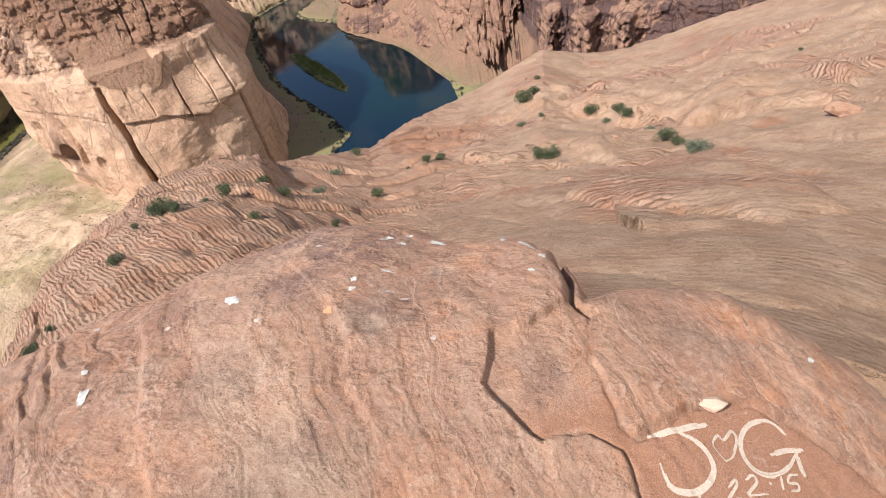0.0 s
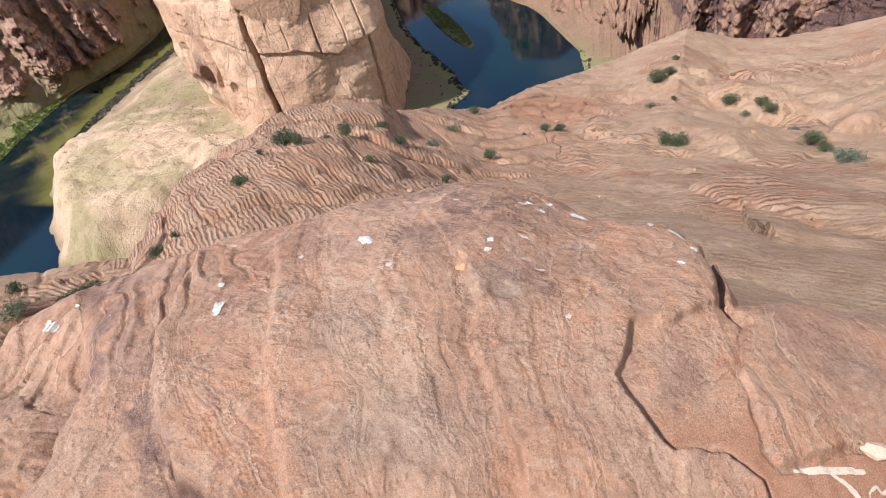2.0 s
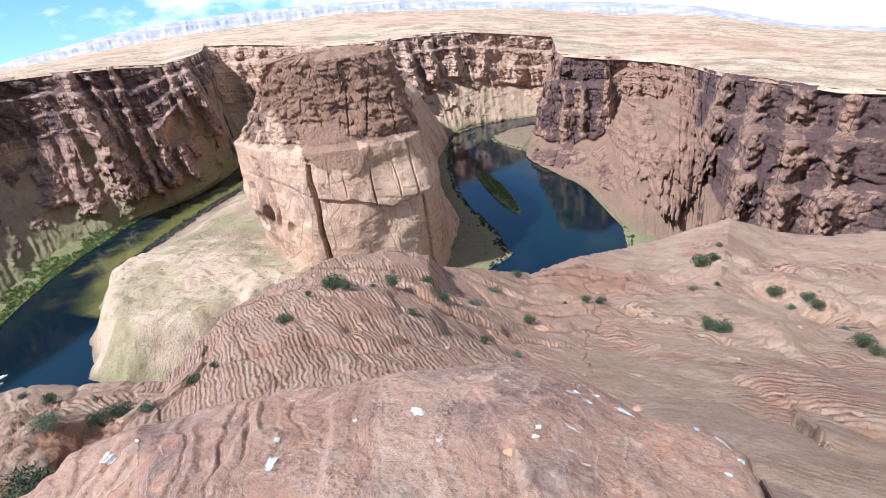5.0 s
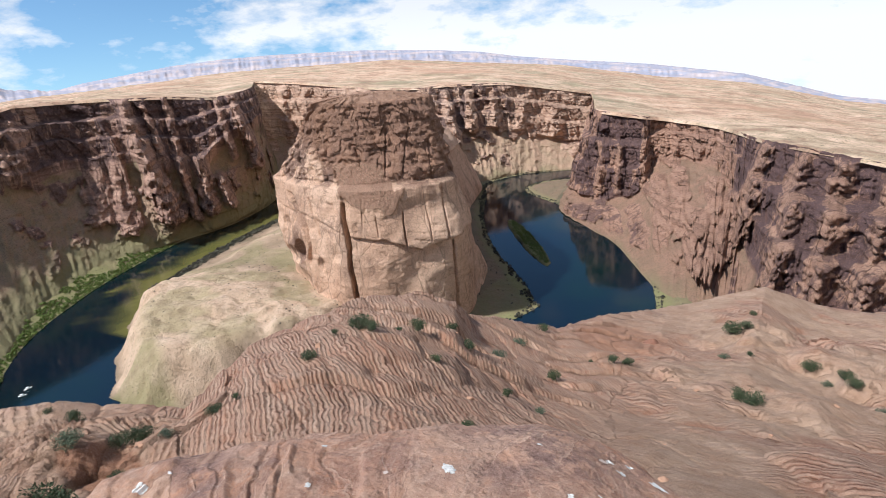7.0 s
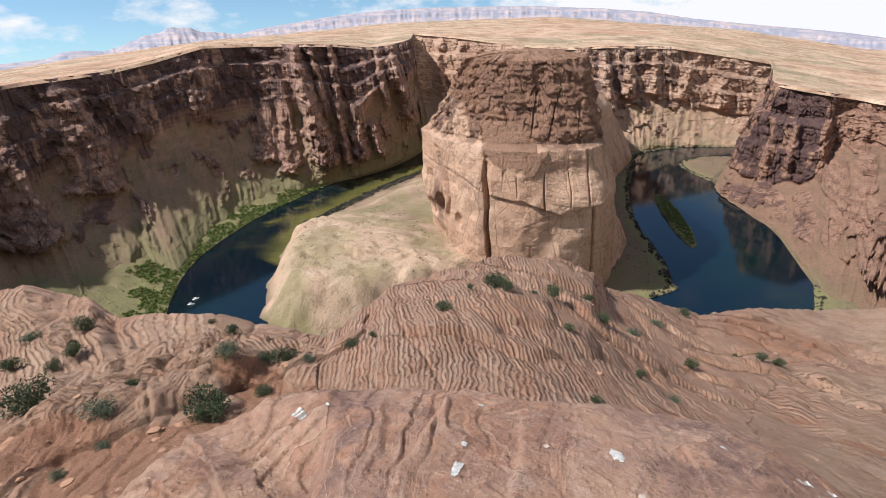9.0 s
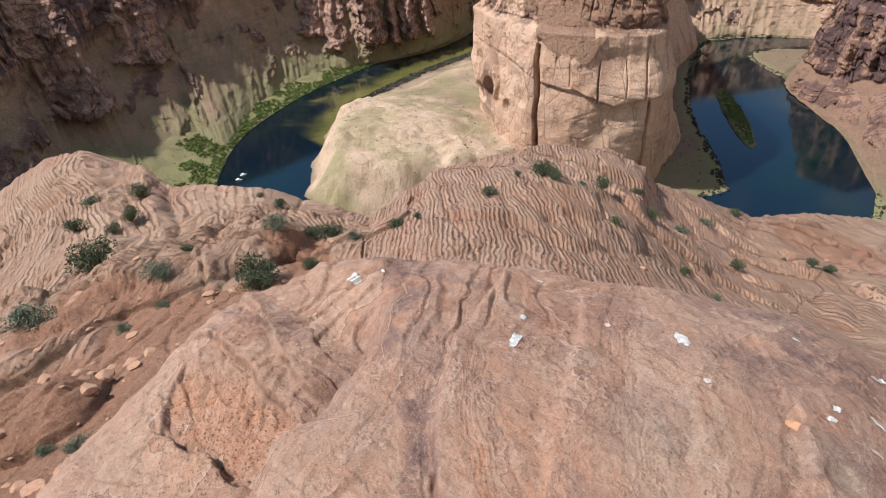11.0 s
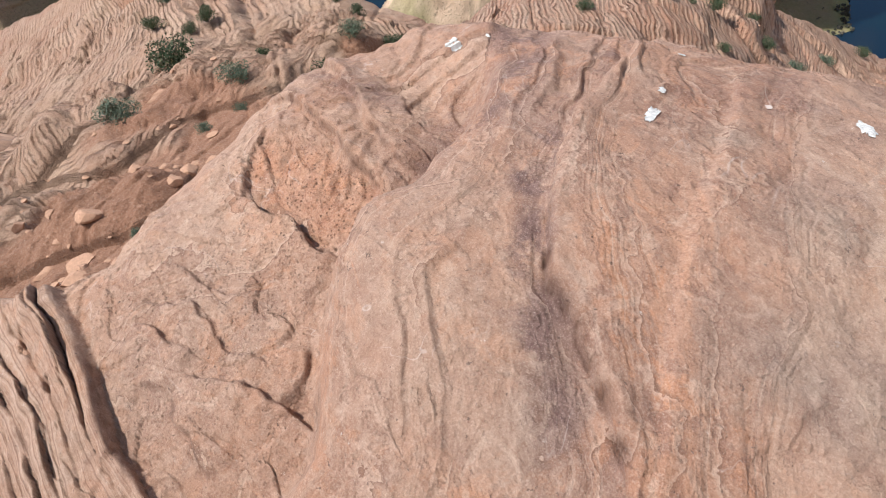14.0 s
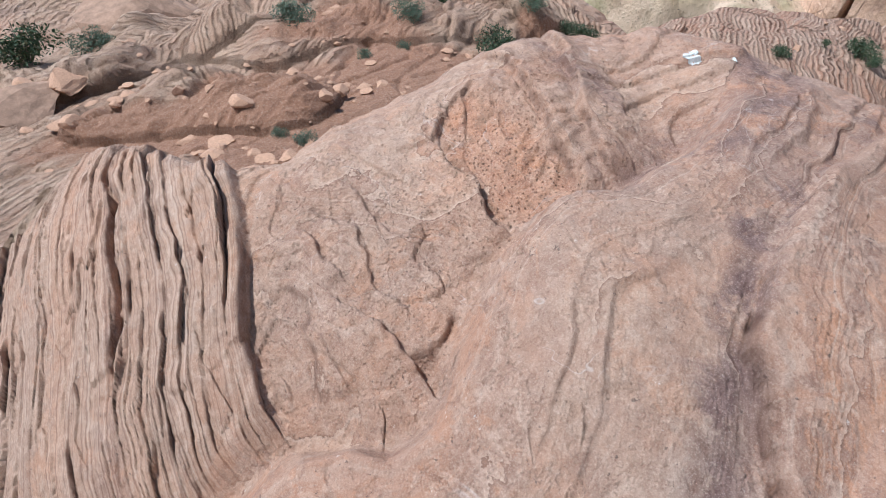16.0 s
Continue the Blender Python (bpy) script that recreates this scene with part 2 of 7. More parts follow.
def near_rock():
    """Weathered pink sandstone of the knoll: mottled patches with sharp rims, flowing bands, grain, stains."""
    m = Nodes("knoll_sandstone")
    big, mid, fine, grain = m.noise(1.3, 5, 0.6), m.noise(6, 6, 0.66), m.noise(30, 7, 0.74), m.noise(190, 4, 0.78)
    solid = m.range(m.attr("fin"), 0, 1, 1, 0)
    f = m.math("ADD", m.attr("bed"), m.math("MULTIPLY", mid, 0.30))
    slow, band, lines = m.along(f, 0.9, 3), m.along(f, 2.6, 4), m.along(f, 7.0, 5)
    c = m.mix(m.range(big, 0.38, 0.62), (0.50, 0.258, 0.160), (0.55, 0.325, 0.222))
    c = m.mix(m.math("MULTIPLY", m.range(band, 0.51, 0.55), 0.60), c, (0.61, 0.325, 0.200))
    c = m.mix(m.math("MULTIPLY", m.range(slow, 0.46, 0.40), 0.35), c, (0.42, 0.275, 0.205))
    c = m.mix(m.math("MULTIPLY", m.range(band, 0.45, 0.38), 0.35), c, (0.62, 0.425, 0.312))
    # mottling: blotches with crisp, ragged outlines at several sizes
    for scale, lo, hi, share, tint, warp in ((1.9, 0.515, 0.545, 0.55, (0.40, 0.245, 0.180), 0.9), (3.1, 0.54, 0.565, 0.55, (0.62, 0.285, 0.150), 0.6), (4.6, 0.53, 0.555, 0.45, (0.56, 0.370, 0.268), 0.7), (7.5, 0.55, 0.580, 0.55, (0.34, 0.190, 0.138), 0.6),
                                           (13, 0.56, 0.590, 0.50, (0.70, 0.470, 0.345), 0.8), (19, 0.565, 0.60, 0.45, (0.30, 0.150, 0.105), 0.5)):
        c = m.mix(m.math("MULTIPLY", m.range(m.noise(scale, 9, 0.70, distort=warp), lo, hi), share), c, tint)
    c = m.mix(m.math("MULTIPLY", m.attr("scab"), 0.40), c, m.mix(m.range(mid, 0.4, 0.6), (0.45, 0.255, 0.175), (0.56, 0.36, 0.26)))
    c = m.mix(m.math("MULTIPLY", m.attr("grey"), m.range(mid, 0.35, 0.55, 0.45, 0.95)), c, m.mix(m.range(fine, 0.35, 0.65), (0.33, 0.240, 0.185), (0.45, 0.340, 0.268)))
    patch = m.range(m.noise(2.3, 6, 0.66), 0.44, 0.54)
    c = m.mix(m.math("MULTIPLY", m.math("MULTIPLY", m.range(lines, 0.56, 0.60), 0.50), patch), c, (0.70, 0.49, 0.37))
    c = m.mix(m.math("MULTIPLY", m.math("MULTIPLY", m.range(lines, 0.43, 0.39), 0.50), patch), c, (0.28, 0.140, 0.092))
    c = m.mix(m.math("MULTIPLY", m.range(fine, 0.54, 0.63), 0.22), c, (0.74, 0.53, 0.40))
    c = m.mix(m.math("MULTIPLY", m.range(fine, 0.46, 0.36), 0.26), c, (0.27, 0.130, 0.086))
    c = m.mix(m.math("MULTIPLY", m.attr("orange"), m.range(mid, 0.25, 0.6, 0.4, 1.0)), c, m.mix(m.range(fine, 0.4, 0.6), (0.50, 0.185, 0.082), (0.66, 0.31, 0.155)))
    c = m.mix(m.math("MULTIPLY", m.attr("sand"), 0.85), c, m.mix(m.range(grain, 0.3, 0.7), (0.40, 0.188, 0.112), (0.53, 0.280, 0.180)))
    c = m.mix(m.math("MULTIPLY", m.attr("pale"), m.range(mid, 0.3, 0.65, 0.25, 0.9)), c, m.mix(m.range(fine, 0.35, 0.65), (0.42, 0.255, 0.17), (0.62, 0.435, 0.322)))
    c = m.mix(m.math("MULTIPLY", m.attr("stain"), m.range(m.noise(8, 8, 0.70, distort=0.5), 0.42, 0.53, 0.10, 1.0)), c, m.mix(m.range(fine, 0.35, 0.65), (0.155, 0.085, 0.072), (0.31, 0.190, 0.158)))
    # thin crusts worn back one behind another: each has its own tint; a pale lip and a dark foot paint light and shade
    # on its step
    crust = m.math("ADD", m.math("MULTIPLY", m.attr("bed"), 0.7), m.math("ADD", m.math("MULTIPLY", m.noise(1.6, 6, 0.58, distort=0.4), 3.4), m.math("MULTIPLY", mid, 0.55)))
    step = m.math("FRACT", crust)
    firm = m.math("MULTIPLY", m.math("MULTIPLY", solid, m.range(m.attr("sand"), 0, 0.6, 1, 0)), m.range(m.noise(3.0, 5, 0.65), 0.42, 0.54, 0.15, 1.0))
    tint = m.along(m.math("FLOOR", crust), 3.7, 1)
    c = m.mix(m.math("MULTIPLY", m.math("MULTIPLY", m.range(tint, 0.50, 0.62), firm), 0.42), c, (0.65, 0.43, 0.305))
    c = m.mix(m.math("MULTIPLY", m.math("MULTIPLY", m.range(tint, 0.48, 0.36), firm), 0.42), c, (0.40, 0.205, 0.135))
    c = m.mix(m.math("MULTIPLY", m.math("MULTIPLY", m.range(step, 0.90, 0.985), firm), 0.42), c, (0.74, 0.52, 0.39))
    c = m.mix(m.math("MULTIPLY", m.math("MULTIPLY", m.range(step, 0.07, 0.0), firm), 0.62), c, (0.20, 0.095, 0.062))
    # dark lichen flecks and fresh pale chips
    c = m.mix(m.math("MULTIPLY", m.range(m.noise(46, 5, 0.7), 0.64, 0.68), 0.75), c, (0.13, 0.085, 0.07))
    c = m.mix(m.math("MULTIPLY", m.math("MULTIPLY", m.range(m.noise(38, 6, 0.75), 0.645, 0.675), m.range(m.noise(3.3, 4), 0.5, 0.58)), 0.8), c, (0.80, 0.66, 0.56))
    c = m.mix(m.math("MULTIPLY", m.range(grain, 0.54, 0.63), 0.30), c, (0.84, 0.64, 0.50))
    c = m.mix(m.math("MULTIPLY", m.range(grain, 0.46, 0.36), 0.34), c, (0.20, 0.095, 0.064))
    speck = m.noise(520, 2, 0.6)
    c = m.mix(m.math("MULTIPLY", m.range(speck, 0.40, 0.30), 0.35), c, (0.20, 0.10, 0.07))
    c = m.mix(m.math("MULTIPLY", m.range(speck, 0.62, 0.72), 0.3), c, (0.82, 0.66, 0.54))
    # thin white mineral veins in a few places
    vein = m.noise(2.3, 3, 0.5, distort=1.6)
    vein = m.math("MULTIPLY", m.math("MULTIPLY", m.range(vein, 0.494, 0.499), m.range(vein, 0.505, 0.500)), m.range(m.noise(4.1, 4, 0.6), 0.54, 0.64))
    c = m.mix(m.math("MULTIPLY", m.math("MULTIPLY", vein, solid), 0.45), c, (0.74, 0.60, 0.52))
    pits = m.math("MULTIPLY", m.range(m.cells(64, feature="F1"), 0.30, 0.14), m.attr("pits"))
    # shade inside the pits is put into their colour
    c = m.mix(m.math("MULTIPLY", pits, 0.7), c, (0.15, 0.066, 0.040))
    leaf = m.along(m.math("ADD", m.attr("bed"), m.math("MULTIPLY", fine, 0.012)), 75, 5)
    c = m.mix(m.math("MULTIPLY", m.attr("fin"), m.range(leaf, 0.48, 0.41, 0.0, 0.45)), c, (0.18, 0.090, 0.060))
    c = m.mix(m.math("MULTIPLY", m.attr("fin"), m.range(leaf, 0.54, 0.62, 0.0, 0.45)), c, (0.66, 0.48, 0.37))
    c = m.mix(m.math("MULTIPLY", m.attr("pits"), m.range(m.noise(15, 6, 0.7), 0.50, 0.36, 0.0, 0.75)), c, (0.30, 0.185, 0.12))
    # shade in cracks, at plate edges and in fin slots, painted dark brown
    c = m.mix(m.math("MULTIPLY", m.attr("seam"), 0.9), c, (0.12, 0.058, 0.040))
    n = m.bump(mid, 0.022, 0.9)
    n = m.bump(m.math("MULTIPLY", m.math("ADD", m.math("MULTIPLY", m.math("MULTIPLY", lines, patch), 0.6), m.math("MULTIPLY", band, 0.5)), m.math("MULTIPLY", m.range(m.attr("sand"), 0, 1, 1, 0), solid)), 0.014, 0.9, n)
    n = m.bump(m.math("MULTIPLY", m.range(step, 0.0, 0.9), firm), 0.016, 1.0, n)
    n = m.bump(m.math("SUBTRACT", m.math("MULTIPLY", fine, 0.8), pits), 0.013, 1.0, n)
    return m.done(m.scaled(c, 0.90), 0.86, m.bump(m.math("ADD", grain, m.math("MULTIPLY", speck, 0.4)), 0.0042, 1.0, n))


def slope_rock():
    """Cross-bedded slickrock: pale ridges and dark slots of thin laminae, rusty patches, sandy hollows."""
    m = Nodes("cross_bedded_sandstone")
    big, mid, fine, grit = m.noise(0.16, 5), m.noise(0.9, 7, 0.68), m.noise(6, 7, 0.72), m.noise(30, 6, 0.78)
    b = m.math("ADD", m.attr("bed"), m.math("MULTIPLY", m.noise(2.2, 6, 0.68), 0.22))
    bed, hair = m.along(b, 5.0, 4), m.along(b, 17, 3)
    calm = m.range(m.attr("pale"), 0, 0.8, 1, 0.28)
    bare = m.range(m.attr("sand"), 0, 1, 1, 0.1)
    patch = m.math("MULTIPLY", m.range(m.noise(0.55, 6, 0.68), 0.40, 0.58, 0.25, 1.0), m.math("MULTIPLY", calm, bare))
    c = m.mix(m.range(big, 0.36, 0.62), (0.43, 0.215, 0.135), (0.48, 0.280, 0.180))
    c = m.mix(m.range(mid, 0.42, 0.62), c, (0.52, 0.315, 0.212))
    c = m.mix(m.math("MULTIPLY", m.range(m.noise(0.34, 7, 0.7), 0.52, 0.60), 0.55), c, (0.47, 0.205, 0.115))
    c = m.mix(m.math("MULTIPLY", m.range(bed, 0.50, 0.60), m.math("MULTIPLY", calm, 0.55)), c, (0.59, 0.40, 0.285))
    c = m.mix(m.math("MULTIPLY", m.range(bed, 0.48, 0.38), m.math("MULTIPLY", calm, 0.40)), c, (0.31, 0.155, 0.10))
    # laminae as uneven ridges about a hand wide: a pale worn crest, a thin slot with its shade painted dark
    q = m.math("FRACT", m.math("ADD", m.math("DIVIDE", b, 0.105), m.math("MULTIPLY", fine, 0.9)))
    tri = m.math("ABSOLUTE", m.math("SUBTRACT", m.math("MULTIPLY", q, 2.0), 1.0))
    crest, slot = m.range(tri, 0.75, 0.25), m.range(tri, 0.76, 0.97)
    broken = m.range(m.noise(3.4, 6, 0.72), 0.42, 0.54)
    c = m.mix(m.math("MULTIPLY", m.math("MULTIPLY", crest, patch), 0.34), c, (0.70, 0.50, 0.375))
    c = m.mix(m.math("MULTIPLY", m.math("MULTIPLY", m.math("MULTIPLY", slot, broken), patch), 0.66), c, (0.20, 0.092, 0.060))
    c = m.mix(m.math("MULTIPLY", m.range(hair, 0.53, 0.60), m.math("MULTIPLY", calm, 0.40)), c, (0.68, 0.485, 0.36))
    c = m.mix(m.math("MULTIPLY", m.range(hair, 0.46, 0.39), m.math("MULTIPLY", calm, 0.45)), c, (0.24, 0.117, 0.078))
    c = m.mix(m.math("MULTIPLY", m.range(fine, 0.47, 0.34), 0.55), c, (0.25, 0.125, 0.083))
    c = m.mix(m.math("MULTIPLY", m.range(fine, 0.54, 0.66), 0.35), c, (0.66, 0.455, 0.33))
    tan = m.mix(m.range(m.math("ADD", m.math("MULTIPLY", hair, 0.35), m.math("MULTIPLY", mid, 0.65)), 0.42, 0.58), (0.40, 0.262, 0.168), (0.55, 0.385, 0.262))
    tan = m.mix(m.math("MULTIPLY", m.range(m.noise(1.7, 8, 0.75), 0.50, 0.58), 0.5), tan, (0.62, 0.44, 0.325))
    tan = m.mix(m.math("MULTIPLY", m.range(fine, 0.44, 0.34), 0.5), tan, (0.28, 0.165, 0.105))
    c = m.mix(m.math("MULTIPLY", m.attr("pale"), 0.85), c, tan)
    c = m.mix(m.math("MULTIPLY", m.attr("sand"), 0.85), c, m.mix(m.range(m.noise(20, 5, 0.7), 0.3, 0.7), (0.31, 0.142, 0.080), (0.48, 0.250, 0.152)))
    c = m.mix(m.math("MULTIPLY", m.attr("stain"), m.range(mid, 0.35, 0.6, 0.2, 1.0)), c, (0.20, 0.118, 0.092))
    c = m.mix(m.math("MULTIPLY", m.range(grit, 0.54, 0.68), 0.55), c, (0.70, 0.52, 0.40))
    c = m.mix(m.math("MULTIPLY", m.range(grit, 0.46, 0.33), 0.65), c, (0.171, 0.084, 0.056))
    n = m.bump(m.math("ADD", m.math("MULTIPLY", bed, 0.6), m.math("MULTIPLY", hair, 0.25)), 0.16, 1.0)
    n = m.bump(m.math("MULTIPLY", m.math("SUBTRACT", m.math("MULTIPLY", crest, 0.5), slot), patch), 0.050, 1.0, n)
    n = m.bump(fine, 0.08, 1.0, n)
    return m.done(m.scaled(c, 0.86), 0.9, m.bump(grit, 0.026, 1.0, n))


def cliff_rock(name, light, dark, varnish, scree_a, scree_b, cap=(0.36, 0.20, 0.13), banded=1.0):
    """Canyon wall: level beds, joints, dark desert varnish running down, scree below."""
    m = Nodes(name)
    sep = m.tree.nodes.new("ShaderNodeSeparateXYZ")
    m.link(m.pos, sep.inputs[0])
    big, mid, fine = m.noise(0.014, 5), m.noise(0.06, 8, 0.7), m.noise(0.45, 6, 0.72)
    bed = m.along(m.math("ADD", sep.outputs[2], m.math("MULTIPLY", mid, 12.0)), 0.18, 7)
    runs = m.noise(0.045, 7, 0.66, (1, 1, 0.16), distort=0.3)
    c = m.mix(m.range(big, 0.38, 0.62), light, dark)
    c = m.mix(m.math("MULTIPLY", m.range(bed, 0.47, 0.58), 0.5 * banded), c, (light[0] * 1.12, light[1] * 1.15, light[2] * 1.18))
    c = m.mix(m.math("MULTIPLY", m.range(bed, 0.49, 0.40), 0.5 * banded), c, (dark[0] * 0.7, dark[1] * 0.66, dark[2] * 0.66))
    c = m.mix(m.math("MULTIPLY", m.attr("cap"), m.range(mid, 0.3, 0.6, 0.55, 1.0)), c, cap)
    c = m.mix(m.math("MULTIPLY", m.math("MULTIPLY", m.range(m.math("ADD", runs, m.math("MULTIPLY", m.attr("varnish"), 0.22)), 0.59, 0.65), m.math("MINIMUM", m.math("MULTIPLY", m.attr("varnish"), 1.6), 0.92)), m.attr("cliff")), c, varnish)
    c = m.mix(m.math("MULTIPLY", m.range(mid, 0.47, 0.35), 0.5 * (0.45 + 0.55 * banded)), c, (dark[0] * 0.62, dark[1] * 0.56, dark[2] * 0.56))
    c = m.mix(m.math("MULTIPLY", m.range(fine, 0.48, 0.34), 0.6 * (0.45 + 0.55 * banded)), c, (dark[0] * 0.45, dark[1] * 0.40, dark[2] * 0.40))
    c = m.mix(m.math("MULTIPLY", m.range(fine, 0.55, 0.68), 0.4), c, (light[0] * 1.2, light[1] * 1.22, light[2] * 1.25))
    grit = m.noise(0.9, 5, 0.75, (1, 1, 1.6))
    crack = m.math("MAXIMUM", m.math("MULTIPLY", m.range(m.cells(0.040, (1, 1, 0.55)), 0.030, 0.006), m.range(m.noise(0.03, 4, 0.6), 0.44, 0.56)), m.math("MULTIPLY", m.range(m.cells(0.13, (1, 1, 1.7)), 0.045, 0.010), m.range(m.noise(0.05, 4, 0.6), 0.47, 0.58)))
    crack = m.math("MULTIPLY", crack, m.attr("cliff"))
    c = m.mix(m.math("MULTIPLY", m.range(grit, 0.47, 0.34), 0.6 * (0.45 + 0.55 * banded)), c, (dark[0] * 0.42, dark[1] * 0.36, dark[2] * 0.36))
    c = m.mix(m.math("MULTIPLY", m.range(grit, 0.54, 0.68), 0.45), c, (light[0] * 1.22, light[1] * 1.25, light[2] * 1.28))
    c = m.mix(m.math("MULTIPLY", m.attr("cap"), m.range(fine, 0.35, 0.65, 0.75, 0.25)), c, cap)
    c = m.mix(m.math("MULTIPLY", crack, 0.75 if banded > 0.5 else 0.35), c, (dark[0] * 0.22, dark[1] * 0.2, dark[2] * 0.2))
    scree = m.mix(m.range(m.noise(0.03, 7, 0.65), 0.42, 0.58), scree_a, scree_b)
    scree = m.mix(m.math("MULTIPLY", m.range(fine, 0.54, 0.62), 0.7), scree, (0.12, 0.10, 0.06))
    scree = m.mix(m.math("MULTIPLY", m.range(m.noise(1.1, 4, 0.75), 0.55, 0.66), 0.6), scree, (light[0], light[1], light[2]))
    scree = m.mix(m.math("MULTIPLY", m.range(m.noise(0.7, 4, 0.75), 0.56, 0.64), 0.75), scree, (0.075, 0.07, 0.04))
    scree = m.mix(m.math("MULTIPLY", m.range(m.noise(0.2, 6, 0.75), 0.47, 0.36), 0.5), scree, (dark[0] * 0.6, dark[1] * 0.55, dark[2] * 0.55))
    loose = m.range(m.math("ADD", m.attr("cliff"), m.math("MULTIPLY", m.math("SUBTRACT", m.noise(0.02, 7, 0.68), 0.5), 1.8)), 0.46, 0.34)
    c = m.mix(m.math("MULTIPLY", loose, 0.9), c, scree)
    c = m.mix(m.attr("green"), c, m.mix(m.noise(0.12, 6, 0.7), (0.17, 0.165, 0.075), (0.29, 0.262, 0.14)))
    n = m.bump(m.math("ADD", m.math("MULTIPLY", bed, banded), m.math("MULTIPLY", runs, 0.3)), 5.0, 0.7)
    n = m.bump(m.math("SUBTRACT", m.math("ADD", mid, m.math("MULTIPLY", fine, 0.7)), m.math("MULTIPLY", crack, 0.3)), 4.0, 0.8, n)
    return m.done(c, 0.92, m.bump(grit, 0.9, 0.7, n))


def floor_ground():
    m = Nodes("canyon_floor")
    mid, fine = m.noise(0.035, 6, 0.62), m.noise(0.4, 6, 0.7)
    c = m.mix(m.range(mid, 0.38, 0.62), (0.26, 0.18, 0.122), (0.21, 0.165, 0.105))
    c = m.mix(m.attr("rock"), c, m.mix(m.range(mid, 0.35, 0.65), (0.70, 0.52, 0.375), (0.60, 0.42, 0.285)))
    c = m.mix(m.math("MULTIPLY", m.attr("green"), m.range(mid, 0.3, 0.55, 0.45, 1.0)), c, (0.27, 0.255, 0.115))
    c = m.mix(m.math("MULTIPLY", m.range(fine, 0.56, 0.66), 0.6), c, (0.13, 0.12, 0.07))
    c = m.mix(m.math("MULTIPLY", m.range(fine, 0.42, 0.3), 0.4), c, (0.50, 0.385, 0.27))
    c = m.mix(m.attr("shrub"), c, m.mix(fine, (0.06, 0.062, 0.035), (0.13, 0.12, 0.085)))
    streak = m.noise(0.10, 6, 0.65, (1, 1, 0.15))
    c = m.mix(m.math("MULTIPLY", m.math("MULTIPLY", m.attr("rock"), m.range(streak, 0.50, 0.66)), 0.55), c, (0.30, 0.22, 0.14))
    return m.done(c, 0.95, m.bump(m.math("ADD", m.math("ADD", mid, fine), streak), 3.0, 0.9))


def plateau_ground():
    m = Nodes("desert_plateau")
    wide, mid, fine = m.noise(0.0022, 7, 0.66, distort=0.5), m.noise(0.012, 8, 0.72), m.noise(0.09, 6, 0.75)
    c = m.mix(m.range(wide, 0.42, 0.56), (0.60, 0.385, 0.26), (0.46, 0.345, 0.225))
    c = m.mix(m.range(mid, 0.47, 0.62), c, (0.72, 0.52, 0.37))
    c = m.mix(m.math("MULTIPLY", m.range(mid, 0.48, 0.38), 0.8), c, (0.34, 0.20, 0.135))
    c = m.mix(m.math("MULTIPLY", m.range(m.noise(0.0045, 6, 0.7), 0.54, 0.62), 0.55), c, (0.28, 0.27, 0.16))
    c = m.mix(m.math("MULTIPLY", m.range(fine, 0.54, 0.64), 0.65), c, (0.165, 0.14, 0.085))
    c = m.mix(m.math("MULTIPLY", m.range(m.noise(0.26, 4, 0.7), 0.57, 0.63), 0.7), c, (0.10, 0.095, 0.055))
    c = m.mix(m.math("MULTIPLY", m.range(m.noise(0.0011, 5, 0.6), 0.53, 0.60), 0.5), c, (0.50, 0.27, 0.175))
    return m.done(c, 0.95, m.bump(m.math("ADD", mid, fine), 3.0, 0.8))


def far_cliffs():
    m = Nodes("haze_tinted_far_cliffs")
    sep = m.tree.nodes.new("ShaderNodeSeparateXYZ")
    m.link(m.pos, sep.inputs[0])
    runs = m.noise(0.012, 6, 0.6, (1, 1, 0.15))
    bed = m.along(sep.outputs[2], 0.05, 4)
    # blue-grey and pink base colours stand in for the haze of distance
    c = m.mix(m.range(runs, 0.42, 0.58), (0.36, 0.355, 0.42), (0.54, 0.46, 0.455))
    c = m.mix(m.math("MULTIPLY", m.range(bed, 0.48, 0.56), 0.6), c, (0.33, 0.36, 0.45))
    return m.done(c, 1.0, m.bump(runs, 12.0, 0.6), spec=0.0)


def river_water():
    m = Nodes("river_water")
    deep = m.mix(m.range(m.noise(0.008, 4), 0.4, 0.65), (0.003, 0.010, 0.018), (0.004, 0.016, 0.016))
    c = m.mix(m.attr("shoal"), deep, m.mix(m.noise(0.03, 5), (0.10, 0.105, 0.028), (0.17, 0.15, 0.05)))
    n = m.bump(m.noise(0.25, 3, 0.5), 0.10, 0.25)
    return m.done(c, 0.07, m.bump(m.noise(0.03, 3), 0.5, 0.15, n), spec=0.5)


def leafy(name, lo, hi, dry):
    m = Nodes(name)
    info = m.tree.nodes.new("ShaderNodeNewGeometry").outputs["Random Per Island"]
    ob = m.tree.nodes.new("ShaderNodeObjectInfo").outputs["Random"]
    c = m.mix(info, lo, hi)
    c = m.mix(m.math("MULTIPLY", m.range(info, 0.80, 0.95), 0.8), c, dry)
    c = m.mix(m.math("MULTIPLY", ob, 0.35), c, (lo[0] * 1.3, lo[1] * 1.15, lo[2] * 1.5))
    return m.done(c, 0.75, spec=0.2)


def plain(name, color, rough=0.7, grain=40.0, depth=0.002, vary=0.7, spec=0.25):
    m = Nodes(name)
    n = m.noise(grain, 5, 0.65)
    c = m.mix(m.range(n, 0.3, 0.7), tuple(q * vary for q in color), color)
    return m.done(c, rough, m.bump(n, depth, 0.8), spec=spec)


